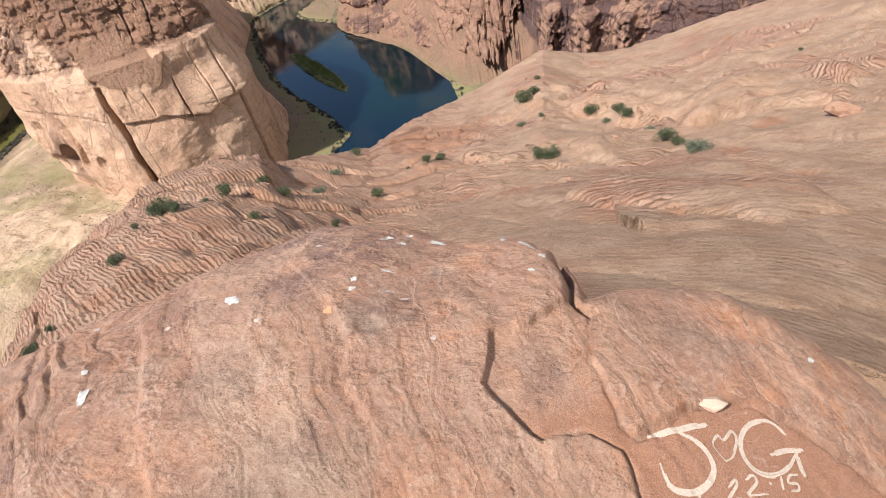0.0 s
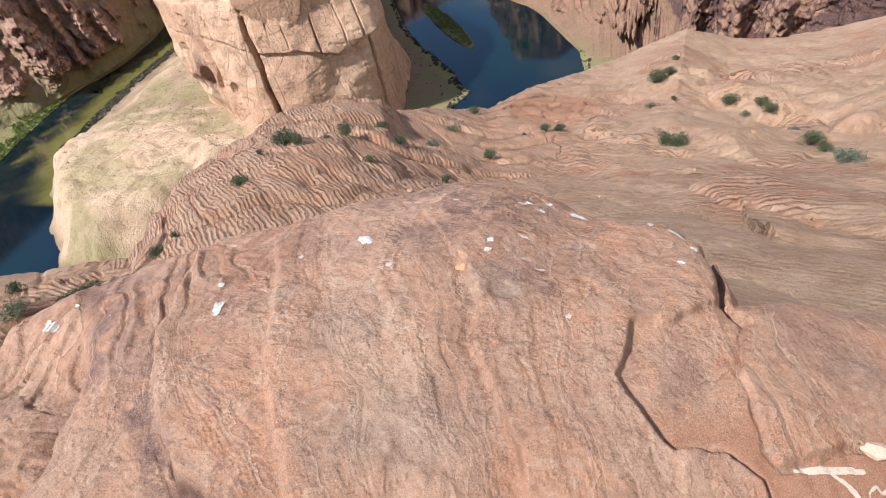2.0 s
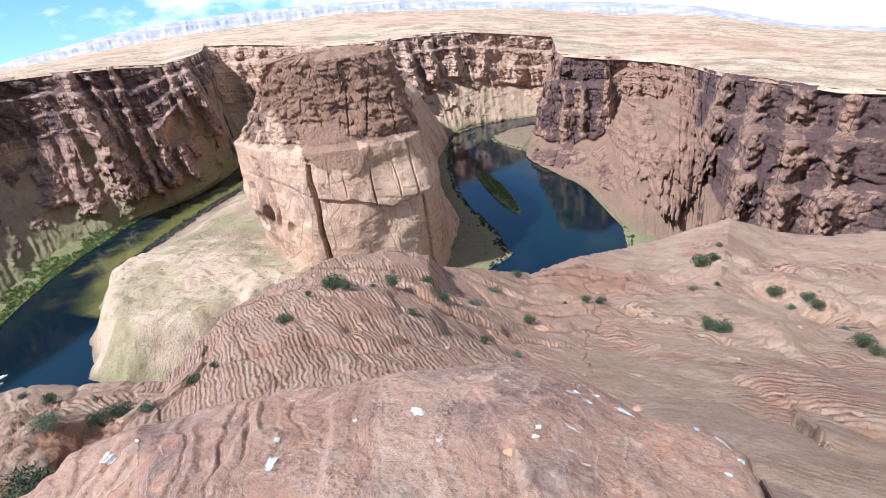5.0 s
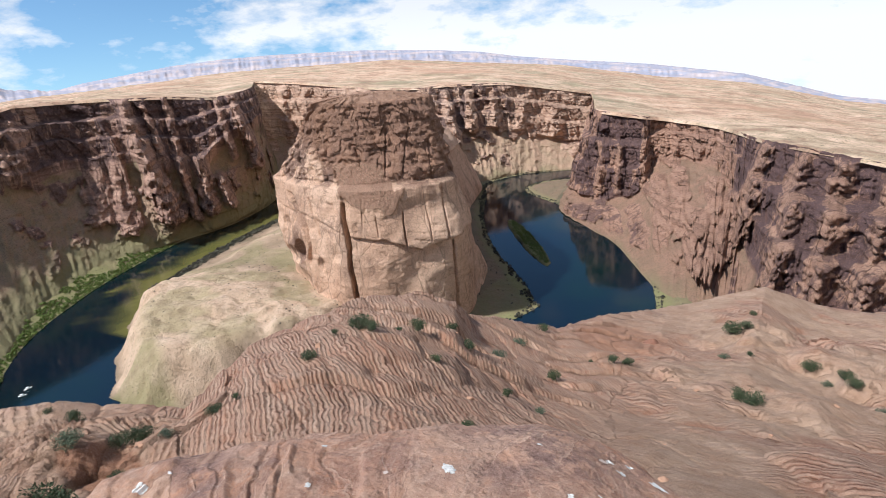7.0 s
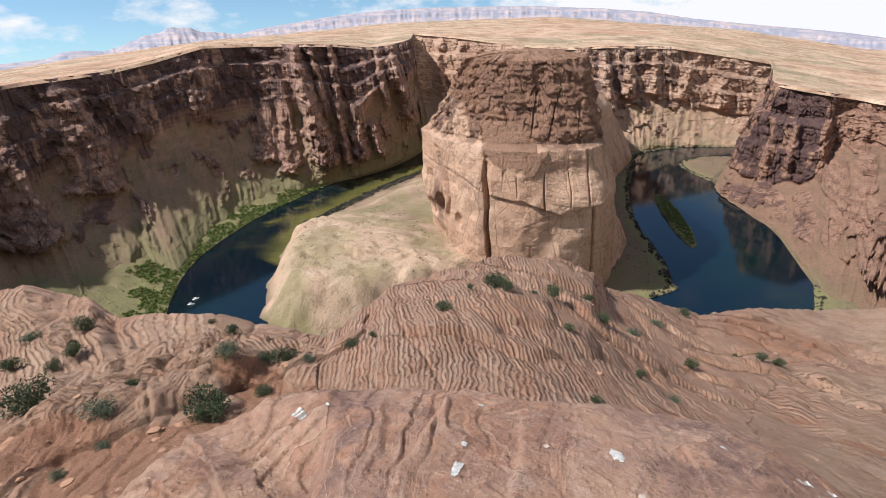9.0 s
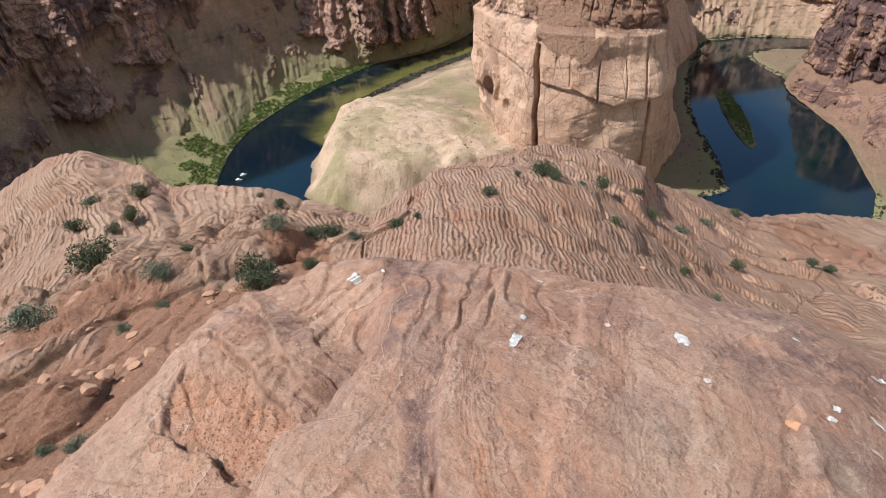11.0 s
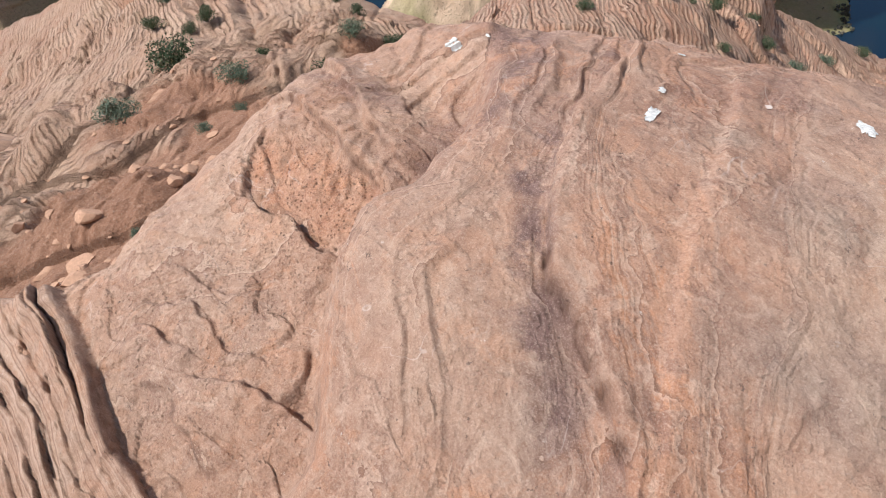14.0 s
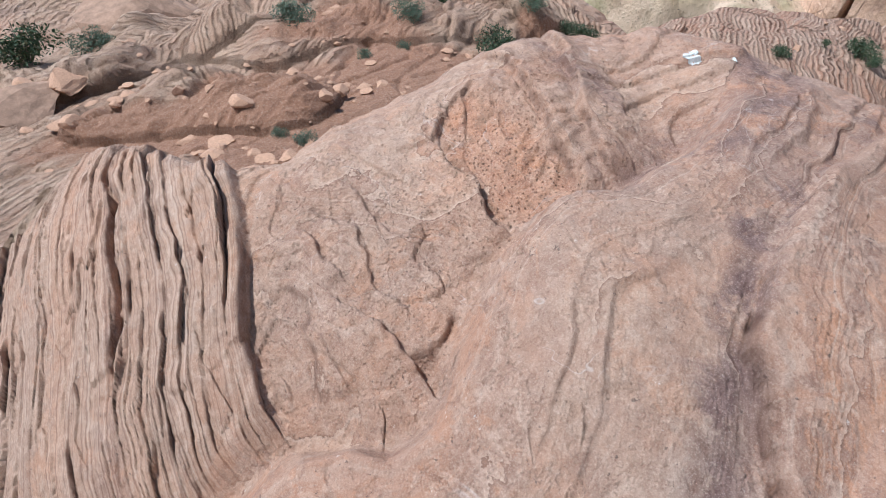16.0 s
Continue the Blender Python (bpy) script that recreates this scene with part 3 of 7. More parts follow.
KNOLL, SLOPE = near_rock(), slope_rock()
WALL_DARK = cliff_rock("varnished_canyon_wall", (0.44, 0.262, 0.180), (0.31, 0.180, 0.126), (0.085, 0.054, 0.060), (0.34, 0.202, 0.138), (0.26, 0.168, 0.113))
# purple copy of the wall rock, with the west wall's shade in its colours
WALL_SHADE = cliff_rock("shade_purple_canyon_wall", (0.54, 0.345, 0.255), (0.35, 0.212, 0.160), (0.075, 0.050, 0.057), (0.38, 0.258, 0.175), (0.29, 0.222, 0.132))
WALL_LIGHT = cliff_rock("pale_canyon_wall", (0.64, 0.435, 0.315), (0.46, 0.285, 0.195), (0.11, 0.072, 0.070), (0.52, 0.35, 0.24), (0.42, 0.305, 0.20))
BUTTE = cliff_rock("butte_sandstone", (0.75, 0.510, 0.357), (0.63, 0.395, 0.265), (0.20, 0.12, 0.09), (0.36, 0.21, 0.14), (0.30, 0.17, 0.115), (0.30, 0.165, 0.105), banded=0.3)
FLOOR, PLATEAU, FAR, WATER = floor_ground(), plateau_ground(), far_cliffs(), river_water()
LEAF = leafy("blackbrush_leaves", (0.040, 0.062, 0.030), (0.085, 0.115, 0.055), (0.20, 0.17, 0.09))
SAGE = leafy("sage_leaves", (0.075, 0.105, 0.065), (0.15, 0.185, 0.12), (0.25, 0.22, 0.13))
BANK_LEAF = leafy("riverbank_leaves", (0.075, 0.115, 0.026), (0.20, 0.26, 0.065), (0.24, 0.22, 0.09))
DARK_LEAF = leafy("tamarisk_leaves", (0.045, 0.046, 0.032), (0.10, 0.092, 0.07), (0.14, 0.115, 0.09))
TWIG = plain("grey_twigs", (0.16, 0.12, 0.09))
STONE = plain("loose_sandstone", (0.50, 0.29, 0.185), 0.9, 30, 0.006)


# ---- the near ground: knoll, slope and rim ----
HUB, HUB_Z = (-0.33, -0.43), 2.05     # the polar centre of the plan and the height of the eye there
EDGE = [(-180, 2.6), (-70, 2.9), (-50, 2.6), (-34, 2.45), (-27, 2.25), (-21.5, 1.98), (-16, 2.3), (-11, 2.4), (-5, 2.35), (0, 2.55), (15, 2.45), (30, 2.4),
        (45, 2.5), (60, 2.6), (75, 2.5), (85, 2.25), (95, 2.1), (102, 2.25), (110, 3.1), (125, 3.3), (150, 3.0), (180, 2.6)]
RIM_R = [(-180, 60), (-60, 60), (-17, 60), (-8, 55), (0, 48), (8, 38), (15, 30), (20, 26), (25, 22), (30, 21), (38, 18), (45, 16.5), (53, 14.5), (58, 16), (64, 17),
         (72, 20), (76, 24), (86, 26), (95, 30), (130, 30), (180, 60)]
RIM_EL = [(-180, -15), (-40, -15), (-20, -20.0), (-14.8, -21.4), (-10.4, -22.2), (-7.8, -22.2), (-4, -21.5), (-1.0, -22.5), (2.2, -23.8), (5.9, -24.7), (10.4, -25.6), (14.6, -27.0), (18, -26.4),
          (23.5, -25.8), (25, -24.3), (29.5, -23.3), (37.6, -23.9), (43.6, -25.6), (46.4, -26.2), (49.5, -27.8), (53.5, -30.3), (58.5, -28.3), (63.5, -26.6),
          (67, -25.9), (72.5, -24.6), (74, -22.6), (78.3, -20.5), (81, -20.5), (86, -22.5), (95, -24), (130, -22), (180, -15)]


def table(v, rows):
    q = np.array(rows, float)
    return np.interp(v, q[:, 0], q[:, 1])


# outlines on the knoll
BASIN = [(0.36, 1.42), (0.16, 1.22), (0.03, 1.16), (0.03, 1.03), (0.0, 0.93), (0.08, 0.81), (0.17, 0.75), (0.33, 0.80), (0.43, 0.75), (0.47, 0.62), (0.50, 0.30),
         (1.6, 0.30), (1.42, 0.85), (1.26, 0.91), (1.14, 0.98), (0.96, 1.03), (0.75, 0.97), (0.60, 0.90), (0.50, 0.82), (0.45, 0.85), (0.44, 0.95), (0.40, 1.08), (0.42, 1.33)]
SLAB_EDGE = [(-0.60, 1.26), (-0.50, 1.09), (-0.43, 0.91), (-0.35, 0.74), (-0.27, 0.62), (-0.20, 0.45), (-0.12, 0.2)]
LONG_CRACK = [(-1.72, 1.15), (-1.58, 0.72), (-1.40, 0.48), (-1.32, 0.39), (-1.20, 0.29), (-1.05, 0.26), (-0.95, 0.21), (-0.82, 0.13), (-0.65, -0.05)]
DOME_EDGE = [(-2.29, 1.10), (-1.88, 0.66), (-1.76, 0.39), (-1.70, 0.20), (-1.72, 0.05), (-1.66, -0.10), (-1.51, -0.21), (-1.38, -0.29), (-1.28, -0.37), (-1.27, -0.50),
             (-1.34, -0.60), (-1.37, -0.72), (-1.33, -0.95), (-1.2, -1.4)]
FIN_EDGE = [(-2.75, -0.80), (-2.28, -0.76), (-2.05, -0.76), (-1.78, -0.79), (-1.58, -0.76), (-1.42, -0.68), (-1.33, -0.62)]
NOTCH = [(0.34, 1.95), (0.36, 1.42), (0.42, 1.33)]
SUNKEN = [(-2.50, 0.08), (-2.37, 0.18), (-2.15, 0.21), (-1.93, 0.25), (-1.78, 0.20), (-1.80, 0.02), (-1.90, -0.06), (-2.02, -0.05), (-2.11, -0.10), (-2.28, -0.09), (-2.42, -0.02)]
WAVES = [(-1.35, 1.25), (-1.12, 0.72), (-1.02, 0.55), (-0.92, 0.40), (-0.72, 0.12)]


# lines that the beds of the dome follow, west to east, with a number for each
FLOW_LINES = [(0.0, DOME_EDGE), (1.0, [(-1.95, 0.95), (-1.61, 0.41), (-1.60, 0.22), (-1.61, 0.04), (-1.54, -0.10), (-1.36, -0.21), (-1.14, -0.29), (-0.95, -0.8)]), (2.0, [(-2.0, 1.2), (-1.71, 0.74), (-1.53, 0.48), (-1.39, 0.31), (-1.18, 0.20), (-1.01, 0.07), (-0.85, -0.01), (-0.7, -0.5)]),
              (3.0, LONG_CRACK), (4.1, [(-1.75, 1.35), (-1.47, 0.85), (-1.09, 0.58), (-0.98, 0.47), (-0.88, 0.33), (-0.76, 0.24), (-0.60, 0.05)]), (5.1, [(-1.43, 1.24), (-1.01, 0.73), (-0.81, 0.56), (-0.73, 0.44), (-0.67, 0.31), (-0.50, 0.05)]), (6.4, [(-1.3, 1.7), (-0.95, 1.00), (-0.76, 0.69), (-0.66, 0.51), (-0.51, 0.33), (-0.4, 0.1)]),
              (8.0, SLAB_EDGE), (10.0, [(-0.05, 1.9), (0.03, 1.1), (0.10, 0.7), (0.3, 0.2)]), (12.0, [(0.6, 1.6), (0.8, 1.0), (1.2, 0.4)])]
# broken plates in the hollow: their edges and how far the left-hand side of the way stands up
PLATES = [(0.024, [(-2.95, 0.55), (-2.61, 0.46), (-2.29, 0.39), (-2.02, 0.33), (-1.83, 0.33)]), (0.026, [(-2.71, 0.20), (-2.49, 0.25), (-2.15, 0.23), (-1.95, 0.22), (-1.83, 0.20)]), (-0.026, [(-2.36, -0.14), (-2.13, -0.09), (-1.98, -0.05), (-1.85, -0.04), (-1.78, -0.01)]), (-0.014, [(-2.11, -0.62), (-1.96, -0.53), (-1.83, -0.50)]),
          (-0.022, [(-1.84, -0.59), (-1.72, -0.48), (-1.62, -0.40), (-1.53, -0.36), (-1.44, -0.34), (-1.33, -0.33)]), (0.012, [(-1.54, -0.37), (-1.57, -0.27), (-1.64, -0.22)]), (0.012, [(-1.93, -0.68), (-1.77, -0.63), (-1.62, -0.63), (-1.51, -0.64)]), (-0.012, [(-2.25, -0.45), (-2.05, -0.38), (-1.92, -0.30), (-1.86, -0.20)]), (-0.010, [(-2.2, -0.6), (-1.98, -0.44), (-1.78, -0.42), (-1.66, -0.33)])]


def plan_at(az, r):
    return HUB[0] - r * math.sin(radians(az)), HUB[1] + r * math.cos(radians(az))


def polar(x, y):
    dx, dy = x - HUB[0], y - HUB[1]
    return np.hypot(dx, dy), np.degrees(np.arctan2(-dx, dy))


def beds(f, x, seed, notch=0.16):
    """Beds of unequal hardness across f: each stands at its own height, with a slot between them. 0 to 1."""
    i = np.floor(f)
    q = f - i
    h0 = 0.5 + 0.5 * hashed(i.astype(np.int64), 0, 3, seed) + 0.35 * noise2(i * 3.7 + 0.3, x, seed + 1)
    slot = 0.35 + 0.65 * (0.5 + 0.5 * hashed(i.astype(np.int64), 1, 5, seed))
    edge = np.minimum(q, 1 - q)
    return h0 * step01(edge, 0.0, notch) - slot * (1 - step01(edge, 0.0, notch * 0.7))


def knoll_z(x, y, r, az):
    """The knoll's weathered top, with its masks."""
    xc, yc = np.clip(x, -3.2, 2.2), np.clip(y, -2.2, 2.4)
    z = -0.03 - 0.460 * xc + 0.563 * yc - 0.150 * xc * xc + 0.188 * xc * yc - 0.242 * yc * yc
    z = z + 0.20 * np.clip(r / 2.4, 0, 1.2) ** 3 * step01(az, -6, 12) * (1 - step01(az, 68, 84))
    wx, wy = x + 0.07 * fbm2(x * 2.1, y * 2.1, 3, 11), y + 0.07 * fbm2(x * 2.1 + 7, y * 2.1, 3, 12)
    # slab on the right, broken away round a sandy basin
    d = polygon_depth(x + 0.018 * fbm2(x * 9, y * 9, 2, 5), y + 0.018 * fbm2(x * 9 + 4, y * 9, 2, 6), BASIN)
    z = z - 0.024 * step01(d, -0.008, 0.010) + 0.010 * np.exp(-np.clip(-d, 0, 9) / 0.10) * (d < 0)
    rim_line = np.exp(-(d / 0.009) ** 2) * np.clip(0.4 + 1.6 * noise2(x * 7, y * 7, 17), 0.0, 1)
    basin = step01(d, 0.0, 0.03)
    d2, s2, a2 = line_distance(wx, wy, NOTCH)
    z = z - 0.08 * np.exp(-(d2 / 0.020) ** 2)
    # stepped slab edge and long crack
    d, s, a = line_distance(wx, wy, SLAB_EDGE)
    slab_line = np.exp(-(d / 0.008) ** 2) * np.clip(0.25 + 1.6 * noise2(a * 11, a * 0, 18), 0.0, 1)
    z = z + np.tanh(np.where(s > 0, 1, -1) * d / 0.012) * 0.024 * np.exp(-d / 0.20) - 0.009 * np.exp(-(d / 0.009) ** 2) * np.clip(0.4 + 1.8 * noise2(a * 13, a * 0, 14), 0.0, 1)
    d, s, a = line_distance(wx, wy, LONG_CRACK)
    trough = np.exp(-(np.clip(d - 0.02, 0, 9) / 0.13) ** 2) * (s < 0)
    open_ = step01(a, 0.30, 0.42) * (1 - step01(a, 0.80, 0.95)) * np.clip(0.45 + 1.5 * noise2(a * 19, a * 0, 13), 0.05, 1)
    z = z + np.where(s > 0, 0.040 * np.exp(-d / 0.15), -0.022 * np.exp(-(d / 0.15) ** 2)) * step01(d, -0.03, 0.03) - 0.024 * np.exp(-(d / 0.010) ** 2) * open_
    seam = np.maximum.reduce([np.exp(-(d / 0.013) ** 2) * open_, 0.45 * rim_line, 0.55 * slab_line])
    d3, s3, a3 = line_distance(wx, wy, WAVES)
    z = z + np.tanh(np.where(s3 > 0, 1, -1) * d3 / 0.015) * 0.014 * np.exp(-d3 / 0.14)
    # flowing beds over the dome
    weight = total = 0.0
    for number, pts in FLOW_LINES:
        d, _, _ = line_distance(wx, wy, pts)
        w = 1 / (d * d + 0.0012)
        weight, total = weight + w, total + number * w
    flow = 1.5 * total / weight + 0.55 * fbm2(x * 2.2, y * 2.2, 4, 21)
    saw = flow - np.floor(flow)
    dome_d, dome_s, dome_a = line_distance(wx, wy, DOME_EDGE)
    west = (dome_s < 0)
    dome = np.where(west, -dome_d, dome_d)
    z = z + (0.017 - 0.009 * step01(x, -1.6, -0.9)) * np.minimum(saw / 0.80, (1 - saw) / 0.20) * step01(dome, 0.02, 0.2) * np.clip(0.45 + 1.5 * fbm2(x * 1.3, y * 1.3, 2, 24), 0.05, 1)
    fine_saw = 3.1 * flow - np.floor(3.1 * flow)
    z = z + 0.0022 * np.minimum(fine_saw / 0.75, (1 - fine_saw) / 0.25) * step01(dome, 0.02, 0.2) * np.clip(0.2 + 1.6 * fbm2(x * 1.8 + 3, y * 1.8, 2, 22), 0.0, 1)
    # the hollow west of the dome, and its rounded edge
    z = z - 0.05 * np.exp(-np.clip(dome, 0, 9) / 0.09) * (dome > 0) * (1 - step01(y, 0.55, 1.0)) - 0.05 * (dome <= 0) * (1 - step01(y, 0.55, 1.0)) * np.exp(-np.clip(-dome, 0, 9) / 0.9)
    z = z - 0.18 * step01(-dome, -0.03, 0.07) * np.exp(-np.clip(-dome - 0.09, 0, 9) / 0.9) * (1 - step01(y, 0.55, 1.0))
    hollow = step01(-dome, 0.0, 0.06)
    # ragged plates in the hollow
    d, s, a = line_distance(x, y, FIN_EDGE)
    fins0 = step01(np.where(s < 0, d, -d), 0.0, 0.05)
    f = fbm2(wx * 1.1, wy * 1.1, 2, 31) / 0.20 + (wx * 0.35 + wy * 0.9) / 0.30
    saw = f - np.floor(f)
    z = z + hollow * (1 - fins0) * 0.015 * np.minimum(saw / 0.93, (1 - saw) / 0.07) * np.clip(0.5 + 1.6 * fbm2(x * 1.6, y * 1.6, 2, 36), 0, 1.2)
    f2 = fbm2(wx * 2.0 + 9, wy * 2.0, 2, 33) / 0.22 + (wx * 0.9 - wy * 0.3) / 0.21
    saw = f2 - np.floor(f2)
    z = z + hollow * (1 - fins0) * 0.008 * np.minimum(saw / 0.9, (1 - saw) / 0.10) * step01(fbm2(x * 2, y * 2, 2, 34), -0.15, 0.25)
    own, rift = cells2(wx / 0.34 + 0.5 * fbm2(x * 3, y * 3, 2, 28), wy / 0.24 + 0.5 * fbm2(x * 3 + 5, y * 3, 2, 29), 27)
    z = z + hollow * (1 - fins0) * (0.008 * own - 0.002 * (1 - step01(rift, 0.0, 0.04)))
    edges = 0.0
    for h, pts in PLATES:
        d, s, a = line_distance(x + 0.03 * fbm2(x * 8, y * 8, 4, 74), y + 0.03 * fbm2(x * 8 + 4, y * 8, 4, 75), pts)
        ends = step01(a, 0.0, 0.12) * (1 - step01(a, 0.85, 1.0))
        z = z + hollow * (1 - fins0) * ends * h * np.tanh(s * d / 0.008) * np.exp(-d / 0.13)
        # mask for the painted shade line along the plate's edge
        edges = np.maximum(edges, hollow * (1 - fins0) * ends * np.exp(-(d / 0.007) ** 2) * np.clip(0.5 + 1.5 * noise2(x * 12, y * 12, 76), 0.1, 1))
    # sunken pitted patch between two broken plates
    d = polygon_depth(x + 0.05 * fbm2(x * 5, y * 5, 3, 15), y + 0.05 * fbm2(x * 5 + 4, y * 5, 3, 16), SUNKEN)
    z = z + hollow * (0.012 * np.exp(-np.clip(-d, 0, 9) / 0.20) * (d < 0) - 0.010 * step01(d, -0.012, 0.02))
    pitted = step01(d, -0.02, 0.06) * hollow
    # upright fins of thin beds to the south-west
    d, s, a = line_distance(x, y, FIN_EDGE)
    fin_n = np.where(s < 0, d, -d)
    fins = step01(fin_n, 0.0, 0.05) * step01(-dome, 0.02, 0.2)
    g = fin_n + 0.030 * fbm2(x * 1.8, fin_n * 4, 4, 41) + 0.007 * fbm2(x * 10, fin_n * 12, 3, 47)
    z = z + fins * (0.055 - 0.08 * step01(fin_n, 0.5, 1.2))
    slots = 0.0
    for wide, tall, k in ((0.085, 0.050, 42), (0.036, 0.024, 48)):
        f = g / wide + 2.2 * noise2(g / (3.3 * wide), x * 0.35, k)
        i = np.floor(f)
        q = f - i
        jut = (0.5 + 0.5 * hashed(i.astype(np.int64), 0, 3, k)) ** 1.3 * np.clip(0.55 + 1.5 * fbm2(x * 2.0 + 7.7 * i, i * 0.37, 3, k + 1), 0.05, 1.3)
        z = z + fins * tall * jut * (1.25 * step01(q, 0.0, 0.10) * (1 - 0.8 * q) - 0.5 * (1 - step01(np.minimum(q, 1 - q), 0.0, 0.07)))
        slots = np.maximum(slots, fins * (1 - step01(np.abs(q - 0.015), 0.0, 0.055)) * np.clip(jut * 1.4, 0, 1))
    z = z + fins * (0.016 * fbm2(x * 8, g * 24, 4, 39) + 0.010 * cells2(x / 0.16, g / 0.05, 37)[0])
    z = z - fins * 0.07 * np.exp(-((fin_n - 0.48 - 0.07 * fbm2(x * 2.6, y * 0, 3, 44)) / 0.014) ** 2) * step01(-x, 1.7, 2.3)
    # relief at three sizes
    calm = (1 - 0.75 * basin) * (1 - 0.5 * fins)
    z = z + calm * (0.024 * fbm2(x * 1.9, y * 1.9, 3, 51) + 0.009 * fbm2(wx * 5, wy * 5, 5, 52) + 0.0030 * fbm2(x * 24, y * 24, 4, 53))
    # shallow flaked scabs with sharp edges
    own, rift = cells2(wx / 0.30 + 0.8 * fbm2(x * 2.6, y * 2.6, 3, 19), wy / 0.22 + 0.8 * fbm2(x * 2.6 + 6, y * 2.6, 3, 20), 23)
    scab = step01(own, 0.30, 0.36) * step01(rift, 0.0, 0.05) * (1 - hollow) * (1 - basin)
    z = z - 0.0060 * scab
    # solution pits
    for px, py, pr in ((-0.16, 1.56, 0.045), (-0.41, 1.16, 0.05), (-1.16, 1.09, 0.035)):
        z = z - 0.009 * (1 - step01(np.hypot(x - px, y - py), pr * 0.7, pr * 1.15))
    # masks
    blot = lambda px, py, ra, rb, t: np.clip(1.25 - np.hypot(((wx - px) * math.cos(t) + (wy - py) * math.sin(t)) / ra, (-(wx - px) * math.sin(t) + (wy - py) * math.cos(t)) / rb), 0, 1)
    stain = np.maximum.reduce([blot(-0.75, 1.80, 0.50, 0.22, 0.2), blot(-2.15, 1.05, 0.50, 0.16, -0.6), blot(-1.80, 0.50, 0.30, 0.07, 1.2), trough * step01(y, 0.0, 0.15) * np.clip(0.50 + 1.6 * fbm2(x * 4, y * 4, 2, 25), 0.15, 0.95),
                               1.3 * blot(-1.46, 0.45, 0.07, 0.05, 0.6), 1.3 * blot(-1.33, 0.34, 0.14, 0.07, 2.3), 1.2 * blot(-1.12, 0.19, 0.14, 0.07, 2.4), blot(-0.97, 0.11, 0.14, 0.07, 2.4), blot(-0.83, 1.44, 0.40, 0.20, 0.3) * 0.75, blot(-0.60, 1.66, 0.34, 0.14, 0.2), blot(-1.20, 1.36, 0.25, 0.10, -0.5) * 0.7, blot(-1.86, 0.78, 0.34, 0.13, 2.2) * 0.9, blot(-1.75, 0.30, 0.30, 0.10, 1.6) * 0.5, blot(0.05, 1.50, 0.35, 0.12, 0.3) * 0.45, blot(-0.30, 1.72, 0.40, 0.14, 0.2) * 0.5, blot(-2.30, 0.46, 0.30, 0.09, 0.2) * 0.7, blot(-1.95, 0.55, 0.20, 0.10, 2.2) * 0.7, blot(-0.33, 1.25, 0.22, 0.14, 0.3) * 0.55, blot(-2.45, 0.45, 0.30, 0.05, 0.3) * 0.8, blot(-0.95, 0.95, 0.16, 0.10, 1.1) * 0.6, blot(-0.62, 0.62, 0.26, 0.16, 0.9) * 0.45, blot(0.20, 1.02, 0.16, 0.12, 0.9) * 0.6, blot(0.75, 1.32, 0.30, 0.16, -0.5) * 0.4, blot(-1.25, 1.25, 0.30, 0.12, 0.7) * 0.5, fins * step01(noise2(g * 7, x, 45), 0.15, 0.5) * 0.35])
    grey = np.maximum.reduce([blot(-0.86, 0.90, 0.20, 0.13, 0.9), blot(-0.62, 0.58, 0.30, 0.18, 0.4), blot(-0.41, 1.15, 0.17, 0.11, 0.2) * 0.8, blot(-1.19, 0.98, 0.12, 0.08, 0.4) * 0.7, blot(-0.16, 1.56, 0.07, 0.06, 0) * 0.8, blot(0.75, 1.25, 0.30, 0.14, -0.4) * 0.5, blot(-1.05, 0.12, 0.30, 0.10, 2.4) * 0.7])
    orange = np.maximum(blot(-2.08, 0.02, 0.34, 0.20, 2.5), blot(-2.40, 0.30, 0.22, 0.10, 2.4)) * hollow
    orange = np.maximum(orange * 0.4, 0.55 * pitted)
    orange = np.maximum(orange, fins * step01(noise2(g * 9, x * 0.6, 46), 0.2, 0.5) * 0.45)
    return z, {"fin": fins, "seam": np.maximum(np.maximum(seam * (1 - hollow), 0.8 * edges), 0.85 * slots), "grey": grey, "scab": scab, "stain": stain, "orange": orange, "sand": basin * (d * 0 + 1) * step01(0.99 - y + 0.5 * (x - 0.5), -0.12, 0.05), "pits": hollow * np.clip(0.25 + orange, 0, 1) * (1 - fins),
               "pale": (1 - pitted) * np.clip(hollow * 0.5 + 0.5 * blot(-0.75, 0.75, 0.35, 0.22, 1.9) + 0.75 * blot(-1.30, 0.02, 0.55, 0.30, -0.9) + fins * 0.65, 0, 0.8), "bed": np.where(fins > 0.5, g * 1.5, np.where(hollow > 0.5, 3.0 * fbm2(wx * 1.3, wy * 1.3, 3, 31), flow))}


WHALEBACKS = [(88, 11.5, 68, 12.5, 0.75, 1.5), (70, 14.5, 57, 12.6, 0.6, 1.3), (101, 8.9, 91, 7.9, 0.95, 1.15), (48, 11.5, 36, 14, 0.5, 1.6), (30, 14, 22, 17, 0.5, 1.5), (-13, 34, -22, 30, 1.9, 4.5), (-5, 33, -10, 34, 0.6, 3.5),
              (-15, 13.5, -26, 12.5, 0.9, 1.7), (14, 11.5, -2, 13.0, 0.35, 2.2), (2, 24, -8, 22, 0.8, 3.0), (106, 12.5, 92, 13.5, 1.2, 1.6), (-8, 9, -30, 8, 0.4, 1.6)]


# slab edges, higher on the left-hand side of their way
OVERHANGS = [([plan_at(-11.4, 12.4), plan_at(-12.2, 11.4), plan_at(-13.6, 10.2), plan_at(-15.6, 9.2), plan_at(-17.0, 8.6)], 0.22)]


